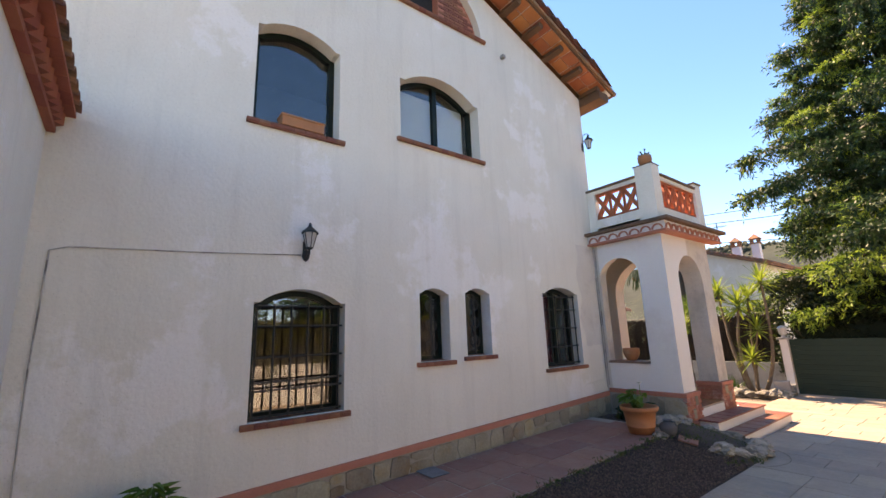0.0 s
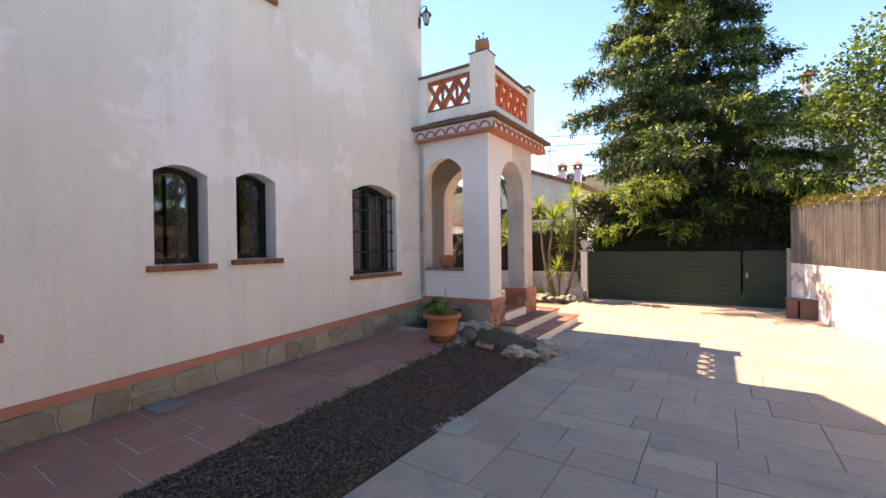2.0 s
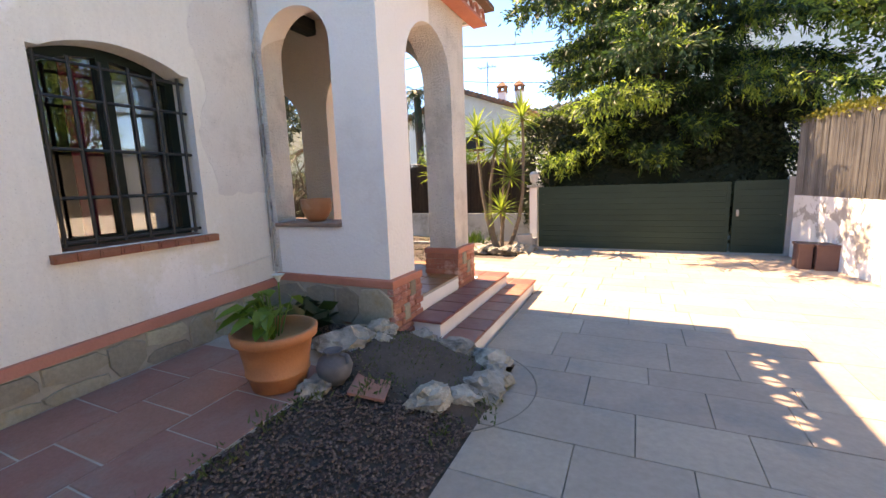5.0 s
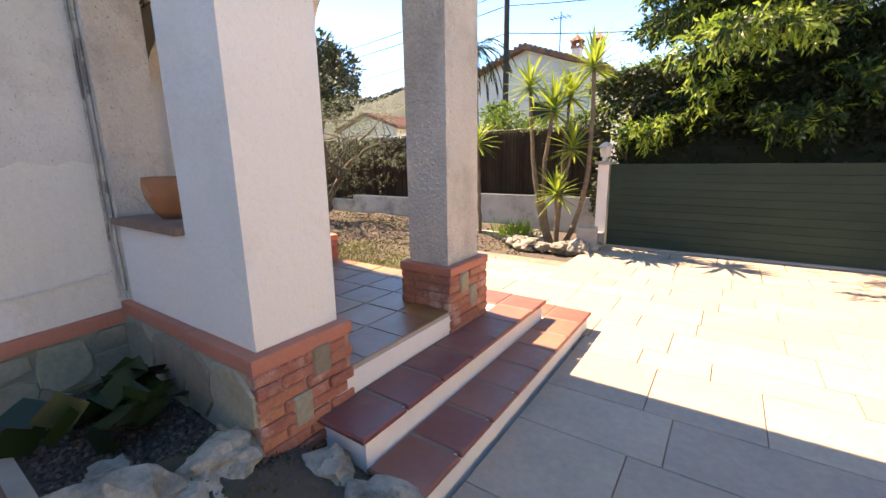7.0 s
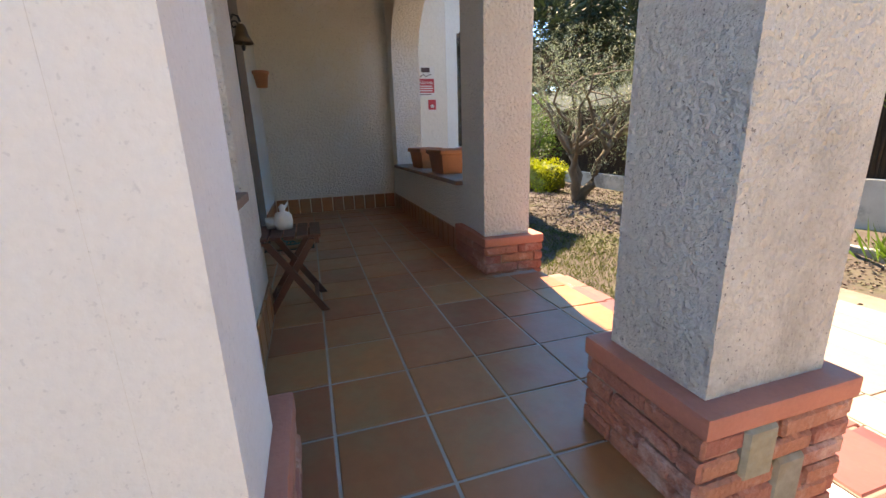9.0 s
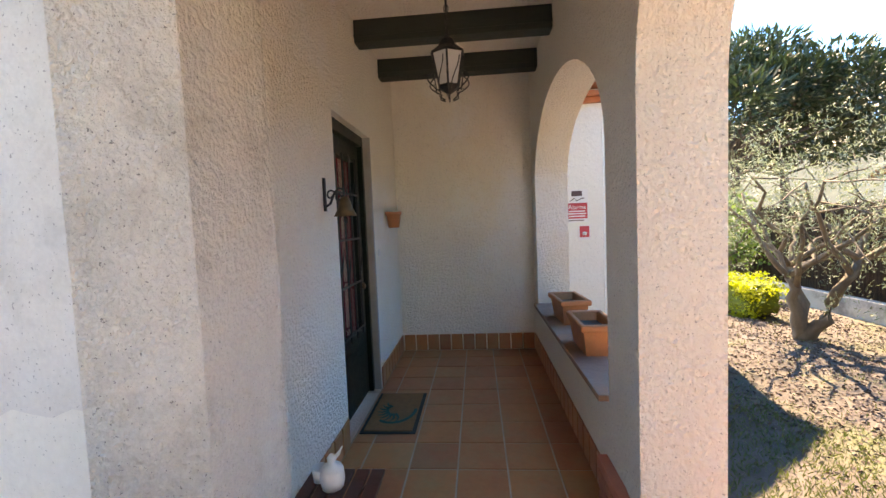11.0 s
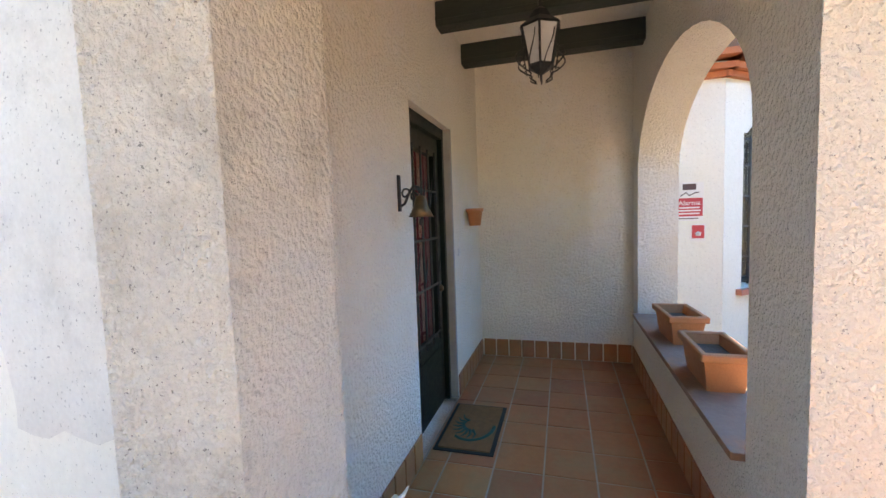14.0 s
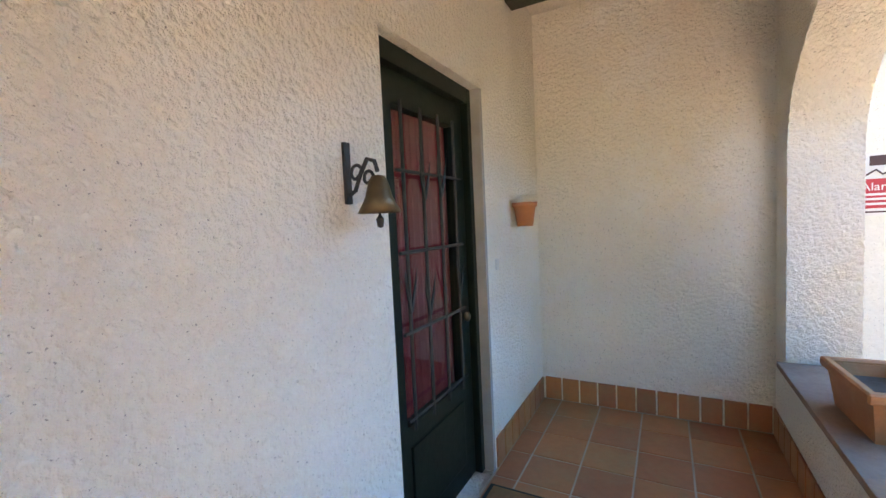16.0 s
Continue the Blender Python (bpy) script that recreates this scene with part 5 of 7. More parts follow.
# ---- covers in the ground ----
mh = thing("manhole_cover", "pale grey concrete inspection cover beside the gravel", "manhole cover", (2.37, 6.93, 0.001))
part("cover", boxm(-0.16, -0.17, 0, 0.16, 0.17, 0.012, 0.004), CONCRETE, mh)
dr = thing("path_drain_cover", "grey metal cover set in the tile path", "drain cover", (0.215, 5.55, path_z(5.55) + 0.004))
part("cover", boxm(-0.17, -0.13, 0, 0.17, 0.13, 0.008, 0.003), SLATECOVER, dr)
gr = thing("drain_grate", "dark iron drain grate in the driveway", "drain grate", (3.45, 4.35, 0.002))
part("frame", plate([(-0.16, -0.16), (0.16, -0.16), (0.16, 0.16), (-0.16, 0.16)], [[(-0.13, -0.13), (0.13, -0.13), (0.13, 0.13), (-0.13, 0.13)]], lambda u, v, w: (u, v, w), 0, 0.008), GREYSTONE, gr)
for k in range(7):
    part("slat", boxm(-0.13, -0.12 + 0.037 * k, 0, 0.13, -0.10 + 0.037 * k, 0.006), GREYSTONE, gr)


# ---- gate, walls and fences round the yard ----
GY = 16.10
gate = thing("sliding_gate", "dark green boarded metal driveway gate with scuffed paint", "gate")
gw = (4.77 - 1.24)
for k in range(11):
    part("board", boxm(1.24, GY, 0.06 + 0.115 * k, 4.77, GY + 0.03, 0.172 + 0.115 * k, 0.002), GATEGREEN, gate)
part("gate_frame", plate([(1.22, 0.035), (4.79, 0.035), (4.79, 1.36), (1.22, 1.36)], [[(1.28, 0.09), (4.73, 0.09), (4.73, 1.31), (1.28, 1.31)]], on_y, GY - 0.006, GY + 0.05), GATEGREEN, gate)
part("ground_rail", boxm(1.2, GY - 0.03, 0.0, 5.66, GY + 0.05, 0.032), CONCRETE, gate, "worn steel rail")
wicket = thing("pedestrian_gate", "narrow dark green boarded gate with a small handle", "gate")
for k in range(11):
    part("board", boxm(4.86, GY, 0.06 + 0.115 * k, 5.62, GY + 0.03, 0.172 + 0.115 * k, 0.002), GATEGREEN, wicket)
part("gate_frame", plate([(4.84, 0.035), (5.64, 0.035), (5.64, 1.37), (4.84, 1.37)], [[(4.89, 0.09), (5.59, 0.09), (5.59, 1.32), (4.89, 1.32)]], on_y, GY - 0.006, GY + 0.05), GATEGREEN, wicket)
part("handle", boxm(4.89, GY - 0.05, 0.72, 4.93, GY - 0.006, 0.84, 0.006), CONCRETE, wicket, "grey handle")
gp = thing("gate_post", "white gate post with a stone cap and a small lamp", "gate post")
part("post", boxm(1.02, GY - 0.02, -0.05, 1.19, GY + 0.18, 1.36, 0.01), WHITEPAINT, gp)
part("cap", boxm(0.97, GY - 0.06, 1.36, 1.24, GY + 0.22, 1.41, 0.01), CONCRETE, gp)
part("lamp", lathe([(0, 0), (0.05, 0.0), (0.045, 0.06), (0.08, 0.075), (0.10, 0.22), (0.12, 0.235), (0.05, 0.30), (0, 0.31)], 10, (1.10, GY + 0.08, 1.41)), FROST, gp, "pale glass lamp")
part("motor_box", boxm(1.0, GY - 0.28, 0.0, 1.2, GY - 0.05, 0.25, 0.02), CONCRETE, gp, "grey motor box")
gp2 = thing("gate_post", "grey gate post at the wicket", "gate post")
part("post", boxm(5.65, GY - 0.02, -0.05, 5.78, GY + 0.14, 1.42, 0.01), CONCRETE, gp2)

# the right-hand boundary, slightly askew
RD = Vector((0.205, -1.0, 0)).normalized()
RO = Vector((5.72, 16.05, 0))


def on_right(u, v, w):
    p = RO + RD * u + Vector((1.0, 0.205, 0)).normalized() * w
    return (p.x, p.y, v)


solid("boundary_wall", plate([(0, -0.1), (15, -0.1), (15, 1.10), (0, 1.10)], [], on_right, 0.0, 0.2), PEELING, "low white boundary wall with peeling paint", "wall")
rf = thing("reed_fence", "weathered grey reed screen above the boundary wall", "fence")
part("backing", plate([(0, 1.10), (15, 1.10), (15, 2.30), (0, 2.30)], [], on_right, 0.09, 0.12), REED, rf)


def reeds(u_max, z0, z1, n, place, seed, spread=0.05):
    """Many thin upright stems in one mesh."""
    r = np.random.RandomState(seed)
    b = bmesh.new()
    for k in range(n):
        u, w = r.uniform(0, u_max), r.uniform(0, spread)
        a, l = r.uniform(-0.02, 0.02), r.uniform(-0.08, 0.05)
        z = z0 + r.uniform(-0.02, 0.25) * (r.uniform() < 0.3)
        t = 0.005
        q = [b.verts.new(place(*p)) for p in ((u - t, z, w), (u + t, z, w), (u + t + a, z1 + l, w), (u - t + a, z1 + l, w), (u, z, w - t * 1.5), (u + a, z1 + l, w - t * 1.5))]
        b.faces.new((q[0], q[4], q[5], q[3]))
        b.faces.new((q[4], q[1], q[2], q[5]))
    return b


tagged(part("reed", reeds(14.8, 1.10, 2.33, 6600, on_right, 4), REED, rf), kind="stuff")
rs = np.random.RandomState(21)
n = 6500
u = rs.uniform(0, 14.5, n)
iv = np.array([on_right(a, 2.27 + 0.14 * rs.uniform() + 0.10 * math.sin(a * 1.7) * rs.uniform(), 0.08 + rs.normal() * 0.08) for a in u])
hang = np.array([on_right(a, 2.3 - 1.0 * abs(rs.normal()) * (0.35 + 0.5 * math.sin(a * 2.3) ** 2), -0.06 + rs.normal() * 0.05) for a in rs.uniform(8.6, 14.5, 5200)])
iv, n = np.concatenate([iv, hang]), n + len(hang)
tagged(new("ivy", blades("ivy", iv, rs.normal(size=(n, 3)) + (0, 0, 0.5), 0.06, 0.045, IVYLEAF, 22)), "yellow-green creeper along the top of the reed screen", "creeper", kind="stuff")

for k, (x, y, w) in enumerate(((5.60, 14.98, 0.17), (5.86, 14.92, 0.30))):
    bn = thing("storage_box", "maroon painted box with a lid against the wall", "box", (x, y, 0.0), group="boxes by the wall")
    part("body", boxm(-w / 2, -0.15, 0, w / 2, 0.15, 0.36, 0.01), BINM, bn)
    part("lid", boxm(-w / 2 - 0.015, -0.165, 0.36, w / 2 + 0.015, 0.165, 0.40, 0.01), BINM, bn)

# garden side: low wall, heather fence
bm = bmesh.new()
box(bm, -3.2, 17.40, -0.1, 0.98, 17.58, 0.68)
box(bm, -6.2, 17.40, -0.1, -3.2, 17.58, 0.50)
box(bm, -16, 17.40, -0.1, -6.2, 17.58, 0.36)
solid("garden_wall", bm, OLDWALL, "low stained grey block wall stepping down along the garden", "wall")
solid("garden_kerb", boxm(-3.0, 15.9, -0.05, 0.2, 16.0, 0.10, 0.015), CONCRETE, "pale concrete kerb along the garden bed", "kerb")


def on_north(u, v, w):
    return (-16 + u, 17.62 + w, v)


hf = thing("heather_fence", "brown heather screen fence behind the garden wall", "fence")
part("backing", plate([(0, 0.3), (16.8, 0.3), (16.8, 2.02), (0, 2.02)], [], on_north, 0.06, 0.10), REEDDARK, hf)
tagged(part("twig", reeds(16.8, 0.32, 2.06, 4200, on_north, 6), REEDDARK, hf), kind="stuff")
part("wire", tube(bmesh.new(), [(-16, 17.6, 2.10), (-8, 17.6, 2.08), (0.8, 17.6, 2.10)], 0.006, 5), IRON, hf)


# ---- planting ----
def rock(name, x, y, z, r, seed, parent=None, label="rough grey limestone rock edging the bed", group="rocks round the bed"):
    b = bmesh.new()
    bmesh.ops.create_icosphere(b, subdivisions=3, radius=1.0)
    for v in b.verts:
        p = v.co * 1.3 + Vector((seed * 3.1, seed * 1.7, 0))
        v.co *= 1 + 0.45 * noise.noise(p) + 0.34 * noise.noise(p * 2.3) + 0.20 * noise.noise(p * 5.5)
        v.co = Vector((v.co.x * r * 1.25, v.co.y * r, v.co.z * r * 0.72))
    o = tagged(new(name, emit(name, b, ROCK)), label, "rock", group)
    o.matrix_basis = pose(x, y, z, 0, 0, seed * 47)
    return o


# bed of soil with its ring of rocks by the steps
def bed_z(x, y):
    """Height of the planting ground between path and driveway."""
    return max(0.0, (path_z(y) - 0.018) * (1 - max(0.0, x - 1.405) / 0.935))


bm = bmesh.new()
c0 = bm.verts.new((1.72, 9.40, bed_z(1.72, 9.40) + 0.07))
ringv = []
for k in range(28):
    a = 2 * math.pi * k / 28
    ringv.append([bm.verts.new((1.72 + rr * 0.68 * math.cos(a), 9.40 + rr * 0.58 * math.sin(a), bed_z(1.72 + rr * 0.68 * math.cos(a), 9.4) * (1 - 0.45 * max(0.0, math.sin(a)) * rr) + z + 0.02 * noise.noise((k, rr * 4, 0)))) for rr, z in ((0.5, 0.06), (0.85, 0.035), (1.05, -0.04))])
for k in range(28):
    p, q = ringv[k], ringv[(k + 1) % 28]
    bm.faces.new((c0, p[0], q[0]))
    bm.faces.new((p[0], p[1], q[1], q[0]))
    bm.faces.new((p[1], p[2], q[2], q[1]))
solid("rockery", bm, SOIL, "small bed of dry soil edged with rocks beside the steps", "soil", smooth=True)
ROCKS = [(1.25, 9.18, .15), (1.32, 9.52, .13), (1.56, 9.84, .115), (1.86, 9.84, .115), (2.18, 9.80, .12), (2.29, 9.60, .12), (2.26, 9.38, .11), (2.17, 9.18, .10), (2.03, 9.00, .13), (1.42, 8.62, .08),
         (0.98, 9.24, .08), (2.05, 9.88, .08), (1.40, 9.36, .09)]
for k, (x, y, r) in enumerate(ROCKS):
    rock("rock", x, y, bed_z(x, y) * (0.5 if y > 9.7 else 0.9) + r * 0.4, r * (0.95 if k % 3 else 1.15), k + 1)
rs = np.random.RandomState(61)
m = 2600
aa, qq = rs.uniform(0, 6.283, m), np.sqrt(rs.uniform(0, 1, m)) * 0.9
px0, py0 = 1.72 + qq * 0.68 * np.cos(aa), 9.40 + qq * 0.58 * np.sin(aa)
pz0 = np.array([bed_z(x, 9.4) * (1 - 0.45 * max(0.0, (y - 9.4) / 0.58)) for x, y in zip(px0, py0)]) + 0.068 - 0.04 * qq
tagged(new("soil_crumbs", scatter_rocks("soil_crumbs", np.stack([px0, py0, pz0], 1), rs.uniform(0.004, 0.015, m), GRAVEL, 62)), "crumbs of dry earth and small stones on the bed", "pebbles", kind="stuff")
sel = rs.uniform(size=m) < 0.4
gp0 = np.stack([px0, py0, pz0], 1)[sel]
tagged(new("sparse_grass", blades("sparse_grass", gp0, np.concatenate([rs.normal(size=(len(gp0), 2)) * 0.9, np.ones((len(gp0), 1))], 1), 0.035, 0.008, GRASSM, 63)), "sparse short weeds on the bed", "weeds", kind="stuff")
rs = np.random.RandomState(31)
wd = []
for cx, cy in ((2.2, 8.85), (2.0, 8.80), (2.36, 9.15), (1.75, 8.72), (1.44, 7.9), (1.44, 8.3), (1.43, 7.2), (1.43, 6.7), (1.43, 6.2), (1.43, 5.7), (1.43, 7.55), (2.30, 5.6), (1.46, 8.55)):
    m = 60
    wd.append(np.stack([cx + rs.normal(size=m) * 0.05, cy + rs.normal(size=m) * 0.09, np.full(m, (0.04 if cx > 1.9 else path_z(cy) - 0.015))], 1))
wd = np.concatenate(wd)
tagged(new("weeds", blades("weeds", wd, np.concatenate([rs.normal(size=(len(wd), 2)) * 0.8, np.ones((len(wd), 1))], 1), 0.05, 0.013, GRASSM, 33)), "small weeds in the edges of the bed", "weeds", kind="stuff")
# dark leaves in the corner under the porch
rs = np.random.RandomState(35)
m = 46
pc = np.stack([rs.uniform(0.45, 0.8, m), rs.uniform(9.2, 9.6, m), rs.uniform(0.32, 0.52, m)], 1)
bp = thing("broad_leaf_plant", "low plant with large dark green leaves by the porch", "plant", (0.6, 9.4, 0.2))
o = part("leaves", blades("leaves", pc - (0.6, 9.4, 0.2), np.concatenate([rs.normal(size=(m, 2)), rs.uniform(-0.3, 0.3, (m, 1))], 1), 0.20, 0.15, DARKLEAF, 36), None, bp)
part("stems", tube(bmesh.new(), [(0, 0, 0), (0.03, 0.02, 0.2), (0.02, 0.0, 0.3)], 0.012, 6), DARKLEAF, bp)
soil2 = boxm(0.06, 9.06, 0.0, 1.40, 9.66, path_z(9.3) - 0.03)
solid("corner_bed", soil2, GRAVELBED, "dark gravelly soil in the corner by the porch", "soil")
m = 2600
tagged(new("corner_gravel", scatter_rocks("corner_gravel", np.stack([rs.uniform(0.07, 1.38, m), rs.uniform(9.08, 9.64, m), np.full(m, path_z(9.3) - 0.026)], 1), rs.uniform(0.006, 0.02, m), GRAVEL, 37)),
       "dark gravel and crumbs of earth by the porch wall", "gravel", kind="stuff")
# leafy pot plant at the foot of the wall near the start
pp = thing("potted_plant", "leafy green plant in a terracotta pot by the house wall", "potted plant", (0.40, 2.74, path_z(2.74) + 0.003))
part("pot", lathe(pot_profile(0.21, 0.27), 32), TERRA, pp, smooth=True)
lr = np.random.RandomState(44)
bl, sb = bmesh.new(), bmesh.new()
for k in range(90):
    a, rr, h = lr.uniform(0, 6.28), lr.uniform(0.03, 0.27), lr.uniform(0.08, 0.34)
    p0, p1 = Vector((0.4 * rr * math.cos(a), 0.4 * rr * math.sin(a), 0.21)), Vector((rr * math.cos(a), rr * math.sin(a), 0.25 + h * (1.2 - rr * 1.8)))
    tube(sb, [p0, p0.lerp(p1, 0.5) + Vector((0, 0, 0.03)), p1], 0.004, 4)
    d = Vector((math.cos(a), math.sin(a), lr.uniform(-0.6, 0.5))).normalized()
    s_ = lr.uniform(0.05, 0.10)
    sd = d.cross(Vector((0, 0, 1))).normalized()
    up = sd.cross(d)
    ring = [p1 - d * s_ * 0.2, p1 + sd * s_ * 0.45 + d * s_ * 0.3 + up * 0.02, p1 + sd * s_ * 0.3 + d * s_ * 0.9, p1 + d * s_ * 1.5 - up * 0.03, p1 - sd * s_ * 0.3 + d * s_ * 0.9, p1 - sd * s_ * 0.45 + d * s_ * 0.3 + up * 0.02]
    c = bl.verts.new(p1 + d * s_ * 0.5 - up * 0.012)
    vs = [bl.verts.new(q) for q in ring]
    for j in range(6):
        bl.faces.new((c, vs[j], vs[(j + 1) % 6]))
part("stalk", sb, PLANTLEAF, pp)
part("foliage", bl, PLANTLEAF, pp, "broad bright green leaves")


def limb(bm, p0, p1, r0, r1, bend, seed, n=6):
    rr = random.Random(seed)
    p0, p1 = Vector(p0), Vector(p1)
    pts = [p0.lerp(p1, k / n) + Vector((rr.uniform(-1, 1), rr.uniform(-1, 1), rr.uniform(-0.4, 0.4))) * bend * math.sin(math.pi * k / n) for k in range(n + 1)]
    tube(bm, pts, r0, 8, r1)
    return pts


def yucca_blade():
    b = bmesh.new()
    prev = None
    for t, w in ((0.0, 0.045), (0.25, 0.06), (0.55, 0.055), (0.8, 0.032), (1.0, 0.003)):
        z = -0.16 * t * t
        cur = [b.verts.new((t, -w, z + 0.014)), b.verts.new((t, 0, z)), b.verts.new((t, w, z + 0.014))]
        if prev:
            for i in range(2):
                b.faces.new((prev[i], cur[i], cur[i + 1], prev[i + 1]))
        prev = cur
    return emit("leaf", b, YUCLEAF)


YBLADE = yucca_blade()


def yucca():
    th = thing("yucca", "clump of tall yuccas with slim bent trunks and yellow-green rosettes", "yucca", (0.45, 15.80, 0.05))
    # foot, bend, bend, head, thickness at foot and top, blade length
    stems = [((-0.12, 0.0, -0.05), (-0.30, 0.0, 0.35), (-0.50, 0.05, 1.2), (-0.58, 0.05, 2.62), 0.085, 0.030, 0.44),
             ((-0.10, 0.03, -0.05), (-0.34, 0.03, 0.55), (-0.30, 0.0, 1.3), (-0.10, -0.05, 2.19), 0.080, 0.034, 0.54),
             ((-0.02, 0.10, -0.05), (0.00, 0.12, 0.9), (0.02, 0.15, 1.6), (0.08, 0.20, 2.42), 0.040, 0.028, 0.46),
             ((0.02, -0.02, -0.05), (0.04, -0.04, 0.5), (0.10, -0.06, 1.0), (0.24, -0.08, 1.58), 0.038, 0.026, 0.40),
             ((0.03, -0.10, -0.05), (0.03, -0.13, 0.2), (0.04, -0.14, 0.5), (0.04, -0.15, 0.84), 0.045, 0.032, 0.42),
             ((0.14, 0.02, -0.05), (0.34, 0.02, 0.35), (0.62, 0.0, 1.1), (0.48, 0.0, 2.80), 0.070, 0.036, 0.48),
             ((-1.55, 0.1, -0.05), (-1.58, 0.1, 0.5), (-1.60, 0.1, 1.1), (-1.62, 0.1, 1.74), 0.050, 0.030, 0.40)]
    rs = np.random.RandomState(51)
    for p0, p1, p2, p3, r0, r1, blade in stems:
        p0, p1, p2, p3 = Vector(p0), Vector(p1), Vector(p2), Vector(p3)
        pts = [p0 * (1 - t) ** 3 + p1 * 3 * t * (1 - t) ** 2 + p2 * 3 * t * t * (1 - t) + p3 * t ** 3 for t in np.linspace(0, 1, 14)]
        pts = [p + Vector((rs.uniform(-1, 1), rs.uniform(-1, 1), 0)) * 0.012 for p in pts]
        part("trunk", tube(bmesh.new(), pts, r0 * 0.75, 9, r1 * 0.8), YUCBARK, th)
        for q in range(44):
            a, el = q * 2.4, radians(80 - 112 * (q / 44) + rs.uniform(-9, 9))
            o = part("leaf", YBLADE, None, th)
            sc = blade * rs.uniform(0.9, 1.25)
            o.matrix_basis = Matrix.LocRotScale(p3 + Vector((0, 0, 0.04 - 0.10 * q / 44)), Euler((0, -el, a)), (sc, sc * 0.9, sc))
    return th


yucca()
for k in range(11):
    a = 2.2 + k * 0.42
    rock("rock", 0.40 + 0.70 * math.cos(a), 15.72 + 0.42 * math.sin(a), 0.05, 0.11 + 0.035 * (k % 3), 60 + k, label="rough grey rock round the foot of the yuccas", group="rocks round the yuccas")
yb = tagged(new("stone_block", emit("stone_block", boxm(-0.16, -0.12, 0, 0.16, 0.12, 0.36, 0.02), CONCRETE)), "pale concrete block beside the yuccas", "block")
yb.matrix_basis = pose(1.0, 15.72, 0.0, 0, 0, 12)
rs = np.random.RandomState(70)
m = 260
gq = np.stack([rs.normal(size=m) * 0.16 - 0.30, rs.normal(size=m) * 0.12 + 15.75, np.full(m, 0.05)], 1)
tagged(new("lily_clump", blades("lily_clump", gq, np.concatenate([rs.normal(size=(m, 2)) * 0.5, np.ones((m, 1))], 1), 0.34, 0.02, PLANTLEAF, 71)), "clump of narrow green leaves by the yuccas", "plant")


def olive():
    th = thing("olive_tree", "gnarled olive tree with a forked trunk and silvery leaves", "olive tree", (-5.6, 15.67, 0.0))
    b = bmesh.new()
    rs = np.random.RandomState(81)
    tips = []
    for k, (dx, dy, h) in enumerate(((-0.28, 0.0, 1.1), (0.55, 0.35, 1.25), (0.1, -0.3, 1.0))):
        pts = limb(b, (0, 0, -0.05), (dx, dy, h), 0.12, 0.055, 0.10, k)
        for q in range(5):
            a = q * 1.26 + k
            e = pts[-1] + Vector((math.cos(a) * 1.15 + 0.25, math.sin(a) * 1.0, rs.uniform(0.65, 1.4)))
            p2 = limb(b, pts[-1 - (q % 2)], e, 0.045, 0.016, 0.12, 10 * k + q)
            for r in range(4):
                f = p2[-1 - r % 3] + Vector(rs.normal(size=3)) * 0.4 + Vector((0, 0, 0.10))
                limb(b, p2[-1 - r % 3], f, 0.014, 0.005, 0.06, 100 * k + 10 * q + r, 4)
                tips.append(f)
    part("trunk", b, BARK, th, "grey furrowed bark", True)
    cs, ds = [], []
    for f in tips:
        for s in range(14):
            d = rs.normal(size=3) * (0.5, 0.5, 0.42)
            o = np.array(f) + d * 0.75
            dirn2 = rs.normal(size=3) + (0, 0, 0.3)
            for q in range(16):
                cs.append(o + dirn2 / np.linalg.norm(dirn2) * 0.016 * q + rs.normal(size=3) * 0.035)
                ds.append(dirn2 + rs.normal(size=3) * 0.9)
    part("crown", blades("crown", cs, ds, 0.06, 0.013, OLIVELEAF, 82), None, th, "fine silvery green leaves")


olive()


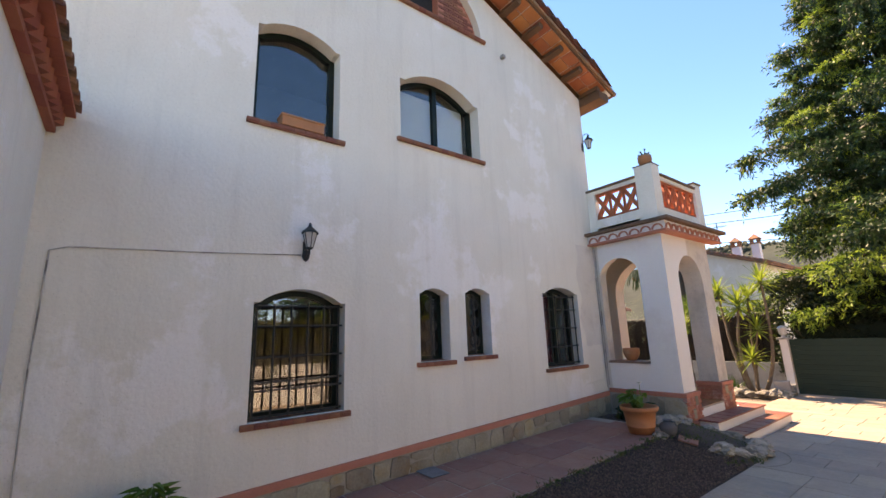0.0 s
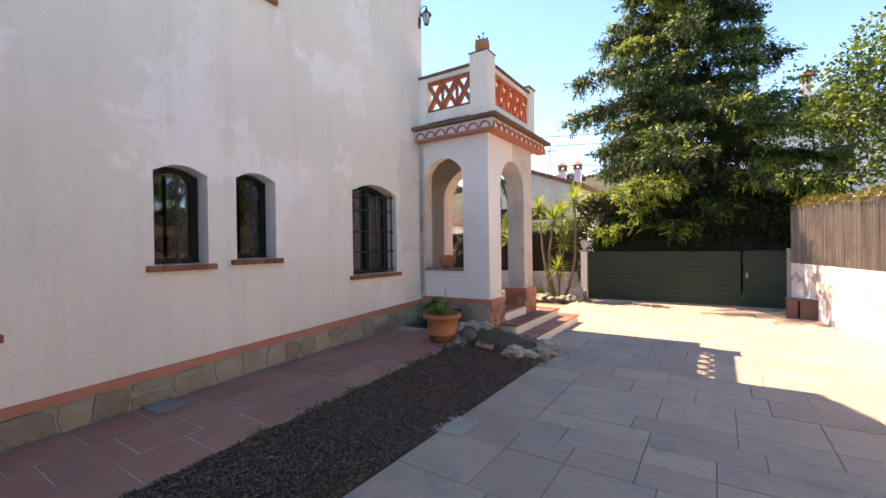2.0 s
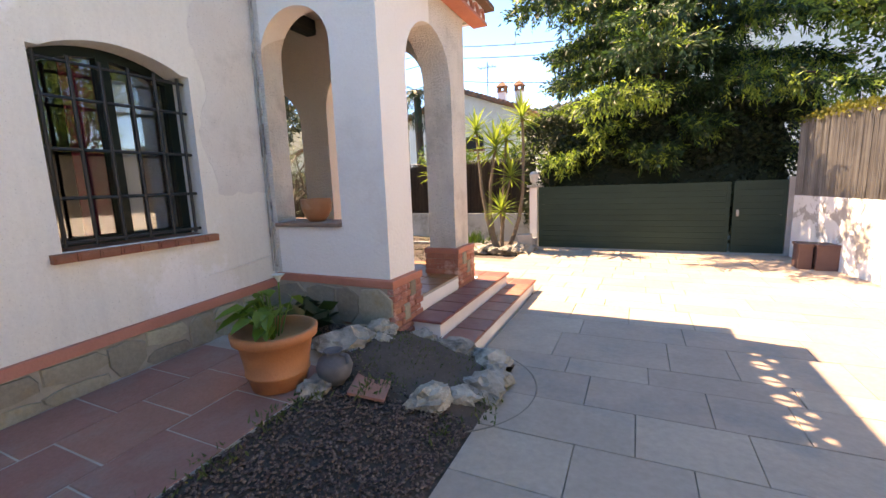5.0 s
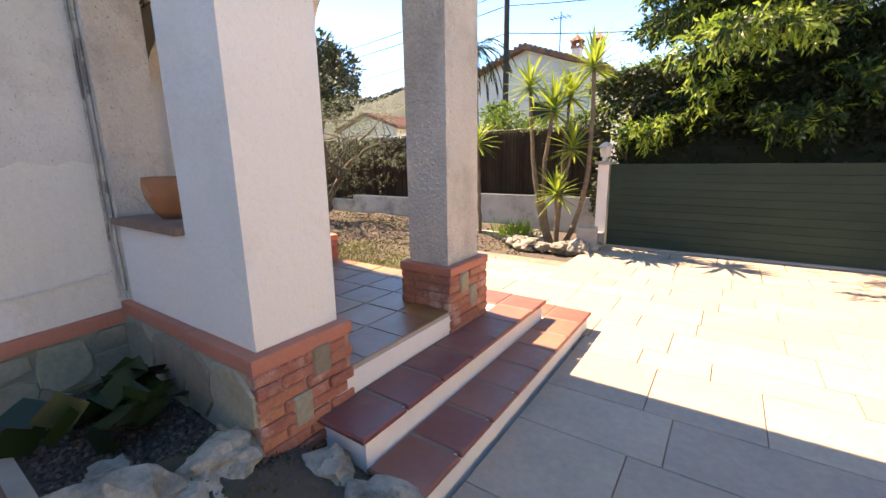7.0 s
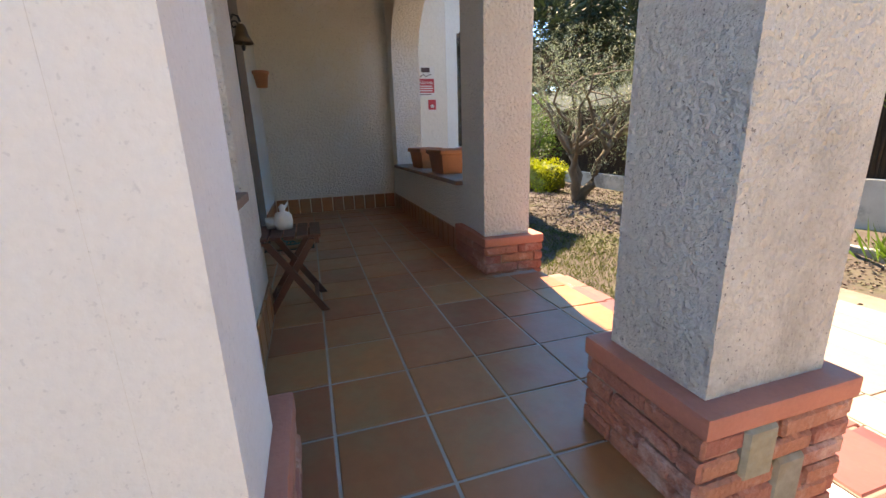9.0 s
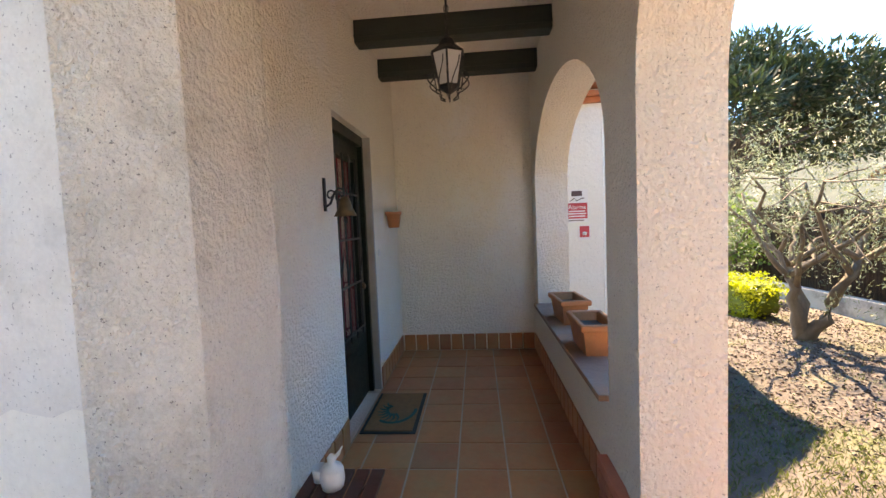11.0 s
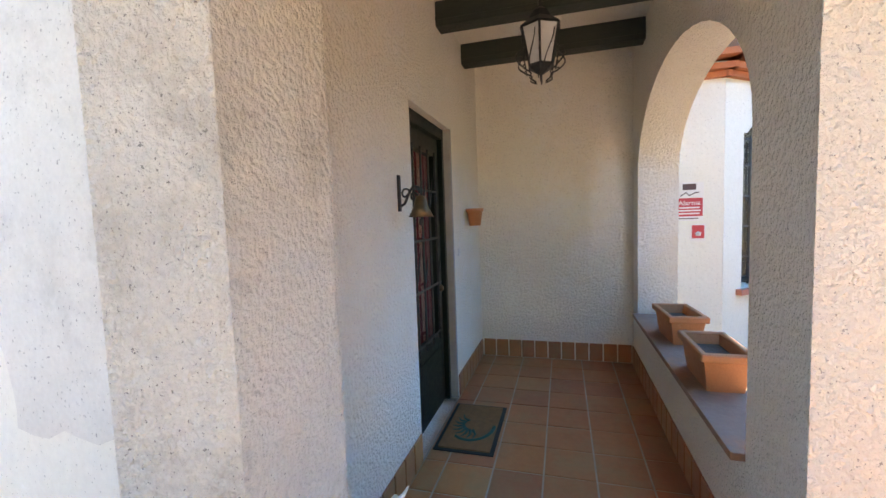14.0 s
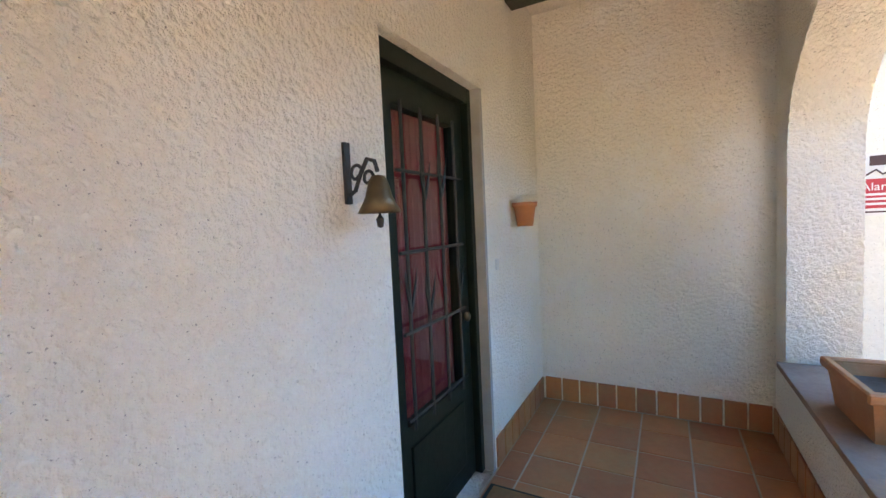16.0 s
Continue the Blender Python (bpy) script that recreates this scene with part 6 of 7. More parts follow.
def cedar(x, y, h, rad):
    """A conifer with tiers of drooping limbs."""
    th = thing("cedar", "tall cedar with drooping dark branches and bright young tips", "conifer", (x, y, 0))
    rs = np.random.RandomState(91)
    b = bmesh.new()
    tube(b, [(0, 0, -0.1), (0.05, 0, 3), (-0.05, 0.05, 7), (0, 0, h)], 0.34, 12, 0.04)
    part("trunk", b, DARKBARK, th)
    dc, dd, tc, td = [], [], [], []
    z = 2.25
    while z < h - 0.3:
        f = z / h
        R = rad * (1.08 - 0.25 * (1 - min(1, z / 3.5))) * (1 - f ** 1.6) + 0.35
        k = rs.randint(5, 7)
        a0 = rs.uniform(0, 6.28)
        for q in range(k):
            a = a0 + 6.28 * q / k + rs.uniform(-0.25, 0.25)
            L = R * rs.uniform(0.58, 1.2)
            lush = rs.choice((0.1, 0.35, 0.75)) if z > 3.9 else rs.choice((0.35, 0.8, 0.95))
            out = np.array((math.cos(a), math.sin(a), 0))
            side = np.array((-math.sin(a), math.cos(a), 0))
            pts = [out * L * t + np.array((0, 0, z + 0.35 * L * 0.6 * t - 0.42 * L * 0.6 * t * t * 1.25)) + side * 0.1 * math.sin(3 * t + q) for t in np.linspace(0, 1, 8)]
            part("limb", tube(bmesh.new(), pts, 0.055 * (1.2 - f), 5, 0.010), DARKBARK, th)
            nt = int(70 + 52 * L)
            for s in range(nt):
                t = rs.uniform(0.10, 1.0) ** 0.8
                lat = rs.normal() * 0.125 * L * (0.3 + 0.7 * t) * (1.15 - 0.6 * t ** 3)
                p = out * L * t + np.array((0, 0, z + 0.21 * L * t - 0.315 * L * t * t - 0.18 * abs(lat))) + side * lat
                hang = rs.uniform() < 0.45
                if hang:
                    w = out * rs.uniform(0.0, 0.4) + side * rs.uniform(-0.25, 0.25) + np.array((0, 0, -1.0))
                else:
                    w = out * rs.uniform(0.4, 1.0) + side * math.copysign(rs.uniform(0.0, 0.9), lat) + np.array((0, 0, rs.uniform(-0.4, 0.12)))
                w /= np.linalg.norm(w)
                young = t > 0.45 and rs.uniform() < lush
                ln = rs.uniform(0.22, 0.55)
                m = 14
                for e in range(m):
                    o = p + w * ln * e / m + rs.normal(size=3) * 0.014
                    dv = w * 0.8 + rs.normal(size=3) * 0.6 + (0, 0, -0.2)
                    (tc if young and e > 4 else dc).append(o)
                    (td if young and e > 4 else dd).append(dv)
        z += rs.uniform(0.46, 0.72)
    part("crown", blades("crown", dc, dd, 0.13, 0.040, CEDARLEAF, 92), None, th, "dark green needles")
    part("young_growth", blades("young_growth", tc, td, 0.12, 0.032, CEDARTIP, 93), None, th, "bright yellow-green tips")


cedar(3.5, 19.0, 13.5, 3.7)


def broadleaf(name, label, x, y, z0, z1, rad, n, material, seed, leaf=0.11, trunk=0.16):
    """A round-headed tree: trunk, limbs and clumps of leaves."""
    th = thing(name, label, "tree", (x, y, 0))
    rs = np.random.RandomState(seed)
    b = bmesh.new()
    tube(b, [(0, 0, -0.1), (0.1, 0.05, z0 * 0.7), (0, 0, (z0 + z1) / 2)], trunk, 9, trunk * 0.4)
    clumps = []
    for k in range(34):
        d = rs.normal(size=3)
        d /= np.linalg.norm(d)
        r = rs.uniform(0.45, 1.0)
        c = np.array((d[0] * rad * r, d[1] * rad * r, (z0 + z1) / 2 + d[2] * (z1 - z0) / 2 * r))
        clumps.append(c)
        if k % 2:
            limb(b, (0, 0, z0 * 0.8), c, 0.05, 0.012, 0.15, seed + k)
    part("trunk", b, BARK, th)
    cc = np.array(clumps)[rs.randint(0, len(clumps), n)]
    off = rs.normal(size=(n, 3))
    off /= np.linalg.norm(off, axis=1, keepdims=True)
    cc = cc + off * rad * 0.34 * rs.uniform(0.55, 1.05, (n, 1))
    part("crown", blades("crown", cc, off + rs.normal(size=(n, 3)) * 0.6, leaf, leaf * 0.6, material, seed + 1), None, th)


broadleaf("shade_tree", "bright green broad-leaved tree behind the reed screen", 8.2, 16.8, 2.3, 7.0, 2.2, 20000, TREELEAF, 101)
broadleaf("shade_tree", "green tree over the boundary wall", 11.3, 8.0, 1.6, 9.5, 2.9, 15000, TREELEAF, 113, 0.16)
broadleaf("shade_tree", "green tree over the boundary wall", 11.8, 3.0, 1.6, 9.5, 2.9, 15000, TREELEAF, 115, 0.16)
broadleaf("shade_tree", "bright green broad-leaved tree behind the boundary wall", 10.6, 13.0, 2.2, 8.0, 2.4, 13000, TREELEAF, 105, 0.14)
broadleaf("shrub", "green shrub behind the garden fence", -2.2, 19.2, 1.2, 2.7, 1.0, 4500, TREELEAF, 109, 0.09, 0.05)
broadleaf("shrub", "green shrub at the far end of the garden", -9.6, 16.6, 0.5, 2.3, 1.0, 4500, TREELEAF, 111, 0.09, 0.05)


def hedge(name, label, x0, y0, z0, x1, y1, z1, n, material, core, seed, leaf):
    th = thing(name, label, "hedge", ((x0 + x1) / 2, (y0 + y1) / 2, z0))
    cx, cy = (x0 + x1) / 2, (y0 + y1) / 2
    b = bmesh.new()
    bmesh.ops.create_icosphere(b, subdivisions=4, radius=1.0)
    for v in b.verts:
        p = v.co
        s = 1 / max(abs(p.x), abs(p.y), abs(p.z)) ** 0.7
        q = 0.86 + 0.12 * noise.noise(p * 3 + Vector((seed, 0, 0)))
        v.co = Vector((p.x * s * q * (x1 - x0) / 2, p.y * s * q * (y1 - y0) / 2, p.z * s * q * (z1 - z0) / 2 + (z1 - z0) / 2))
    # solid core coloured dark for the shade between the inner leaves
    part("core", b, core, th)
    rs = np.random.RandomState(seed)
    f = rs.randint(0, 3, n)
    c = np.stack([rs.uniform(x0 - cx, x1 - cx, n), rs.uniform(y0 - cy, y1 - cy, n), rs.uniform(0, z1 - z0, n)], 1)
    c[f == 0, 1] = (y0 - cy) + np.abs(rs.normal(size=(f == 0).sum())) * 0.15
    c[f == 1, 2] = (z1 - z0) - np.abs(rs.normal(size=(f == 1).sum())) * 0.12
    c[f == 2, 1] = (y0 - cy) + np.abs(rs.normal(size=(f == 2).sum())) * 0.12
    c += 0.10 * np.sin(c[:, [1, 2, 0]] * 5)
    part("leaves", blades("leaves", c, rs.normal(size=(n, 3)) + (0, -0.3, 0.2), leaf, leaf * 0.65, material, seed), None, th)


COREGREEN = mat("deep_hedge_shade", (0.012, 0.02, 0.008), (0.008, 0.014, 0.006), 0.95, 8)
CORELIME = mat("lime_hedge_shade", (0.12, 0.15, 0.01), (0.08, 0.1, 0.008), 0.95, 8)
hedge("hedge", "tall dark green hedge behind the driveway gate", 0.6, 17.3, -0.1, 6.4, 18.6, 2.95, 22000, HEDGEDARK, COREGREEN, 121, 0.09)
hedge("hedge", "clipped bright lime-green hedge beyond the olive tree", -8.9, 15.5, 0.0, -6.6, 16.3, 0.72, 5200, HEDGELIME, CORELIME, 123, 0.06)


def pine(x, y, z, rad, seed):
    """An umbrella pine: bare trunk, flat layered crown."""
    th = thing("umbrella_pine", "large dark umbrella pine with a layered flat crown", "pine", (x, y, 0), group="umbrella pines")
    rs = np.random.RandomState(seed)
    b = bmesh.new()
    tube(b, [(0, 0, -0.2), (0.3, 0, z * 0.5), (0, 0, z)], 0.32, 9, 0.12)
    cl = []
    for k in range(44):
        a, r = rs.uniform(0, 6.28), rad * math.sqrt(rs.uniform(0.02, 1))
        c = np.array((r * math.cos(a), r * math.sin(a), z + (1 - (r / rad) ** 2) * rad * 0.50 + rs.uniform(-0.6, 0.3)))
        cl.append(c)
        if k % 2:
            limb(b, (0, 0, z * 0.75), c, 0.08, 0.02, 0.3, seed + k)
    part("trunk", b, DARKBARK, th)
    n = 42000
    cc = np.array(cl)[rs.randint(0, 44, n)]
    off = rs.normal(size=(n, 3)) * (0.9, 0.9, 0.42)
    off /= np.linalg.norm(off, axis=1, keepdims=True) ** 0.7
    part("crown", blades("crown", cc + off * 0.75 * (rad / 4), off + (0, 0, 0.4) + rs.normal(size=(n, 3)) * 0.5, 0.34, 0.09, PINELEAF, seed + 1), None, th)


pine(-19.2, 22.5, 5.6, 5.6, 131)
pine(-27, 30.0, 5.5, 4.5, 135)


def palm(x, y, h, seed):
    th = thing("palm", "palm with a fibrous trunk and hanging fronds behind the fence", "palm", (x, y, 0))
    b = bmesh.new()
    tube(b, [(0, 0, -0.1), (0.05, 0, h * 0.5), (0, 0, h)], 0.17, 10, 0.15)
    part("trunk", b, DARKBARK, th)
    rs = np.random.RandomState(seed)
    cs, ds = [], []
    for k in range(26):
        a, up = rs.uniform(0, 6.28), rs.uniform(-0.9, 0.8)
        p = np.array((0, 0, h), float)
        d = np.array((math.cos(a), math.sin(a), up))
        for s in range(26):
            d = d + np.array((0, 0, -0.075))
            d /= np.linalg.norm(d)
            p = p + d * 0.065
            sd = np.cross(d, (0, 0, 1))
            for q in (-1, 1):
                cs.append(p.copy())
                ds.append(sd * q + d * 0.7 + np.array((0, 0, -0.35)))
    part("fronds", blades("fronds", cs, ds, 0.34, 0.03, DARKLEAF, seed), None, th)


palm(-4.85, 22.0, 5.2, 141)


# ---- neighbouring houses, cables, hills ----
def far_house(name, label, x0, x1, y0, y1, zw, zr, chims, wins, ridge_along_y=True):
    th = thing(name, label, "house")
    xm = (x0 + x1) / 2
    part("wall", plate([(x0, -0.1), (x1, -0.1), (x1, zw), (xm, zr), (x0, zw)], [], on_y, y0, y1), PLASTER, th)
    for s, xe in ((-1, x0), (1, x1)):
        b = bmesh.new()
        dx, dz = xe - xm, zw - zr
        ln = math.hypot(dx, dz)
        ux, uz = dx / ln, dz / ln
        e = ln + 0.35
        vs = [b.verts.new(p) for y in (y0 - 0.3, y1 + 0.3) for p in ((xm, y, zr + 0.02), (xm + ux * e, y, zr + 0.02 + uz * e), (xm + ux * e, y, zr + 0.14 + uz * e), (xm, y, zr + 0.14))]
        for f in ((0, 1, 2, 3), (7, 6, 5, 4), (0, 4, 5, 1), (1, 5, 6, 2), (2, 6, 7, 3), (3, 7, 4, 0)):
            b.faces.new([vs[i] for i in f])
        k = 0.1
        while k < e:
            px_, pz_ = xm + ux * k, zr + 0.14 + uz * k
            tube(b, [(px_, y0 - 0.32, pz_), (px_, y1 + 0.3, pz_)], 0.07, 6)
            k += 0.2
        bmesh.ops.recalc_face_normals(b, faces=b.faces)
        part("roof", b, ROOFTILE, th)
    for cx, cy, cz in chims:
        c = part("chimney", boxm(cx - 0.16, cy - 0.16, zw, cx + 0.16, cy + 0.16, cz, 0.01), WHITEPAINT, th)
        b = bmesh.new()
        box(b, cx - 0.2, cy - 0.2, cz, cx + 0.2, cy + 0.2, cz + 0.06)
        for sx in (-1, 1):
            for sy in (-1, 1):
                box(b, cx + sx * 0.14 - 0.04, cy + sy * 0.14 - 0.04, cz + 0.06, cx + sx * 0.14 + 0.04, cy + sy * 0.14 + 0.04, cz + 0.24)
        tip = b.verts.new((cx, cy, cz + 0.5))
        q = [b.verts.new((cx + a * 0.24, cy + c2 * 0.24, cz + 0.24)) for a, c2 in ((-1, -1), (1, -1), (1, 1), (-1, 1))]
        b.faces.new(q[::-1])
        for k in range(4):
            b.faces.new((q[k], q[(k + 1) % 4], tip))
        part("cowl", b, ROOFTILE, c)
    for wx, wz, ww, wh in wins:
        # black boxes stand in for unlit panes
        w = part("window", boxm(wx - ww / 2, y0 - 0.03, wz, wx + ww / 2, y0 + 0.02, wz + wh), RUBBERVOID, th)
        part("sill", boxm(wx - ww / 2 - 0.06, y0 - 0.09, wz - 0.06, wx + ww / 2 + 0.06, y0 + 0.0, wz), ROOFTILE, w)


far_house("neighbour_house", "white neighbouring house with a clay tiled gable and chimneys", -6.4, -1.2, 24.0, 31.0, 4.35, 5.30, ((-2.3, 25.2, 5.35), (-1.75, 26.0, 5.5)), ((-3.2, 2.9, 0.8, 0.55), (-5.0, 2.6, 0.7, 0.9)))
far_house("neighbour_villa", "white neighbouring villa half hidden by the cedar", 4.6, 11.5, 26.0, 33.0, 6.1, 7.1, ((7.5, 27.0, 8.3),), ((6.0, 4.6, 0.6, 0.6), (8.3, 4.3, 0.9, 1.0)))
far_house("brick_house", "low reddish neighbouring house beyond the garden", -17.0, -12.6, 27.0, 33.0, 3.2, 3.95, (), ((-14.0, 1.9, 0.9, 0.8),))
pole = thing("utility_pole", "dark wooden utility pole with cables", "pole", (-3.6, 22.0, 0))
part("mast", tube(bmesh.new(), [(0, 0, -0.1), (0, 0, 8.5)], 0.11, 9, 0.08), DARKBARK, pole)
for k, (z, e) in enumerate(((6.2, 6.6), (6.6, 7.1), (5.4, 5.2))):
    part("cable", tube(bmesh.new(), [(0, 0, z)] + [(13 * t, 3 * t, z + (e - z) * t - 1.6 * t * (1 - t)) for t in np.linspace(0.1, 1, 10)], 0.014, 5), IRON, pole)
    part("cable", tube(bmesh.new(), [(0, 0, z)] + [(-26 * t, 3 * t, z + (e - z) * t - 2.2 * t * (1 - t)) for t in np.linspace(0.1, 1, 10)], 0.014, 5), IRON, pole)
ant = thing("tv_antenna", "thin roof antenna on the neighbouring house", "antenna", (-2.9, 25.0, 5.15))
part("mast", tube(bmesh.new(), [(0, 0, -0.2), (0, 0, 1.5)], 0.02, 6), IRON, ant)
for k in range(5):
    part("rod", tube(bmesh.new(), [(-0.35 + 0.16 * k, -0.25, 1.3), (-0.35 + 0.16 * k, 0.25, 1.3)], 0.012, 5), IRON, ant)
part("boom", tube(bmesh.new(), [(-0.4, 0, 1.3), (0.4, 0, 1.3)], 0.014, 5), IRON, ant)

bm = bmesh.new()
prev = None
for k in range(161):
    x = -420 + 5.0 * k
    h = 24 + 7 * noise.noise((x * 0.012, 0, 0)) + 4 * noise.noise((x * 0.04, 3, 0)) + 1.6 * noise.noise((x * 0.3, 5, 0))
    cur = [bm.verts.new((x, y, z)) for y, z in ((90, -2), (112, h * 0.5 + 2 * noise.noise((x * 0.1, 9, 0))), (130, h), (170, -2))]
    if prev:
        for a, b2 in ((0, 1), (1, 2), (2, 3)):
            bm.faces.new((prev[a], cur[a], cur[b2], prev[b2]))
    prev = cur
tagged(solid("hill", bm, HILLM, "wooded hills on the horizon", "hill", smooth=True), kind="structure")
rs = np.random.RandomState(171)
n = 9000
hx = rs.uniform(-200, 60, n)
hh = np.array([24 + 7 * noise.noise((x * 0.012, 0, 0)) + 4 * noise.noise((x * 0.04, 3, 0)) for x in hx])
ht = rs.uniform(0.45, 1.02, n)
tagged(new("hill_trees", scatter_rocks("hill_trees", np.stack([hx, 110 + 20 * ht, hh * ht], 1), rs.uniform(0.9, 2.0, n), HILLM, 172)), "dense trees covering the hills", "woods", kind="stuff")
# walls that close the yard out of sight
solid("yard_wall", boxm(8.0, -3.0, -0.1, 8.4, 1.44, 3.0), PLASTER, "plain white wall closing the yard", "wall")


# ================= pieces =================
def bevel_tile(w, d, h, material, name, bev=0.006):
    b = boxm(-w / 2, -d / 2, -h, w / 2, d / 2, 0)
    es = [e for e in b.edges if all(v.co.z > -1e-4 for v in e.verts)]
    bmesh.ops.bevel(b, geom=es, offset=bev, segments=1, affect='EDGES')
    return emit(name, b, material)


T = 0.31
tile = bevel_tile(T - 0.010, T - 0.010, 0.02, FLOORTILE, "tile", 0.003)
prng = random.Random(5)


def lay(mesh, name, parent, x, y, z, tilt=0.004, rz=0.0, sx=1.0, sy=1.0):
    o = new(name, mesh)
    o.parent = parent
    o.matrix_basis = Matrix.LocRotScale((x, y, z + prng.uniform(-0.0015, 0.0015)), Euler((prng.uniform(-tilt, tilt), prng.uniform(-tilt, tilt), rz)), (sx, sy, 1))
    return o


X0, Y0 = -0.332, 10.426
for i in range(-12, 7):
    for j in range(-3, 6):
        cx, cy = X0 + i * T, Y0 + j * T
        xa, xb = max(cx - T / 2, -3.86), min(cx + T / 2, 1.385)
        ya, yb = max(cy - T / 2, 9.81 if cx < -0.5 else 10.01), min(cy + T / 2, 11.41 if not -0.6 < cx < 0.95 else 11.76)
        if xb - xa < 0.05 or yb - ya < 0.05:
            continue
        lay(tile, "tile", porch_floor, (xa + xb) / 2, (ya + yb) / 2, FLOOR, sx=(xb - xa - 0.010) / (T - 0.010), sy=(yb - ya - 0.010) / (T - 0.010))
tread = bevel_tile(0.306, 0.295, 0.024, TREADTILE, "tread_tile", 0.008)
for z, xo, yo, ys in ((FLOOR - 0.157, 1.68, 12.085, 10.0), (FLOOR - 0.314, 1.97, 12.42, 10.03)):
    y = yo - 0.15
    while y > ys:
        lay(tread, "tile", step, xo - 0.15, y, z)
        y -= 0.31
    x = xo - 0.46
    while x > (-0.6 if xo < 1.8 else -1.2):
        lay(tread, "tile", step, x, yo - 0.16, z, sy=1.09)
        x -= 0.31
# red path tiles in three rows
ptile = bevel_tile(0.428, 0.428, 0.02, PATHTILE, "path_tile", 0.005)
for r in range(3):
    for k in range(17):
        y = 2.1 + 0.436 * k + (0.0 if r != 1 else 0.14)
        if y > 8.9:
            continue
        o = new("path_tile", ptile)
        o.parent = path
        o.matrix_basis = Matrix.LocRotScale((0.05 + 0.454 * (r + 0.5), y, path_z(y) + prng.uniform(-0.002, 0.003)), Euler((0.035, prng.uniform(-0.006, 0.006), prng.uniform(-0.006, 0.006))), (1.042, 1, 1))
# driveway slabs, random coursed
slab_cache = {}


def slab(w, d):
    key = (round(w, 2), round(d, 2))
    if key not in slab_cache:
        slab_cache[key] = bevel_tile(key[0] - 0.005, key[1] - 0.005, 0.03, PAVER, "paving_slab", 0.003)
    return slab_cache[key]


y = 0.6
count = 0
extra = bmesh.new()
while y < 16.5:
    d = prng.choice((0.30, 0.46, 0.46, 0.60))
    x = 2.33 if y < 9.8 else 1.975 if y < 12.1 else (-0.58 if y < 14.3 else 1.02)
    while x < 8.6:
        w = prng.choice((0.46, 0.60, 0.60, 0.76, 0.92))
        if x > 5.75 + (16 - y) * 0.205:
            break
        near = 3.4 < y < 14.6 and x < 6.0
        if near and count < 300:
            lay(slab(w, d), "paving_slab", paving, x + w / 2, y + d / 2, 0.0, 0.002)
            count += 1
        else:
            box(extra, x + 0.006, y + 0.006, -0.03, x + w - 0.006, y + d - 0.006, 0.0)
        x += w
    y += d
tagged(part("far_slabs", extra, PAVER, paving), kind="stuff")
# curved joint cut in the driveway round the bed
b = bmesh.new()
prev = None
for k in range(41):
    a = radians(-66 + 138 * k / 40)
    cur = [b.verts.new((1.93 + r * math.cos(a), 9.50 + r * math.sin(a), z)) for r, z in ((0.664, 0.0), (0.667, 0.0035), (0.675, 0.0035), (0.678, 0.0))]
    if prev:
        for i in range(3):
            b.faces.new((prev[i], prev[i + 1], cur[i + 1], cur[i]))
    prev = cur
part("curved_joint", b, JOINT, paving, "dark curved joint round the rock bed")
# baseboard tiles inside the porch
base_t = bevel_tile(0.135, 0.19, 0.012, FLOORTILE, "baseboard_tile", 0.004)
baseboard = thing("baseboard", "upright brown clay tiles along the foot of the porch walls", "baseboard", kind="structure")


def skirt(p0, p1, normal):
    p0, p1 = Vector(p0), Vector(p1)
    ln = (p1 - p0).length
    m = max(1, round(ln / 0.15))
    for k in range(m):
        p = p0.lerp(p1, (k + 0.5) / m)
        o = new("baseboard_tile", base_t)
        o.parent = baseboard
        nrm_ = Vector(normal)
        u = Vector((0, 0, 1)).cross(nrm_)
        mm = Matrix((u, Vector((0, 0, 1)), nrm_)).transposed().to_4x4()
        mm.translation = p + nrm_ * 0.014 + Vector((0, 0, 0.095))
        o.matrix_basis = mm @ Matrix.Diagonal((ln / m / 0.148, 1, 1, 1))


skirt((-3.88, 9.82, FLOOR), (-3.88, 11.40, FLOOR), (1, 0, 0))
skirt((-3.86, 9.80, FLOOR), (-2.73, 9.80, FLOOR), (0, 1, 0))
skirt((-1.70, 9.80, FLOOR), (-0.44, 9.80, FLOOR), (0, 1, 0))
skirt((-0.41, 10.0, FLOOR), (0.86, 10.0, FLOOR), (0, 1, 0))
skirt((-1.16, 11.41, FLOOR), (-3.86, 11.41, FLOOR), (0, -1, 0))


def brick_mesh(w, h, d, material, name="brick"):
    b = boxm(-w / 2, -d / 2, -h / 2, w / 2, d / 2, h / 2)
    bmesh.ops.bevel(b, geom=list(b.edges), offset=min(w, h, d) * 0.16, segments=1, affect='EDGES')
    return emit(name, b, material)


BRICK = brick_mesh(0.235, 0.052, 0.07, REDBRICK)
HALF = brick_mesh(0.115, 0.052, 0.07, REDBRICK)
SLATE = brick_mesh(0.105, 0.15, 0.064, STONE, "stone")
BRICKMORTAR = mat("red_brick_mortar", (0.46, 0.20, 0.145), (0.36, 0.20, 0.14), 0.9, 6, 0.5, 45, c3=(0.42, 0.36, 0.28), s3=6.0, t3=(0.5, 0.62))


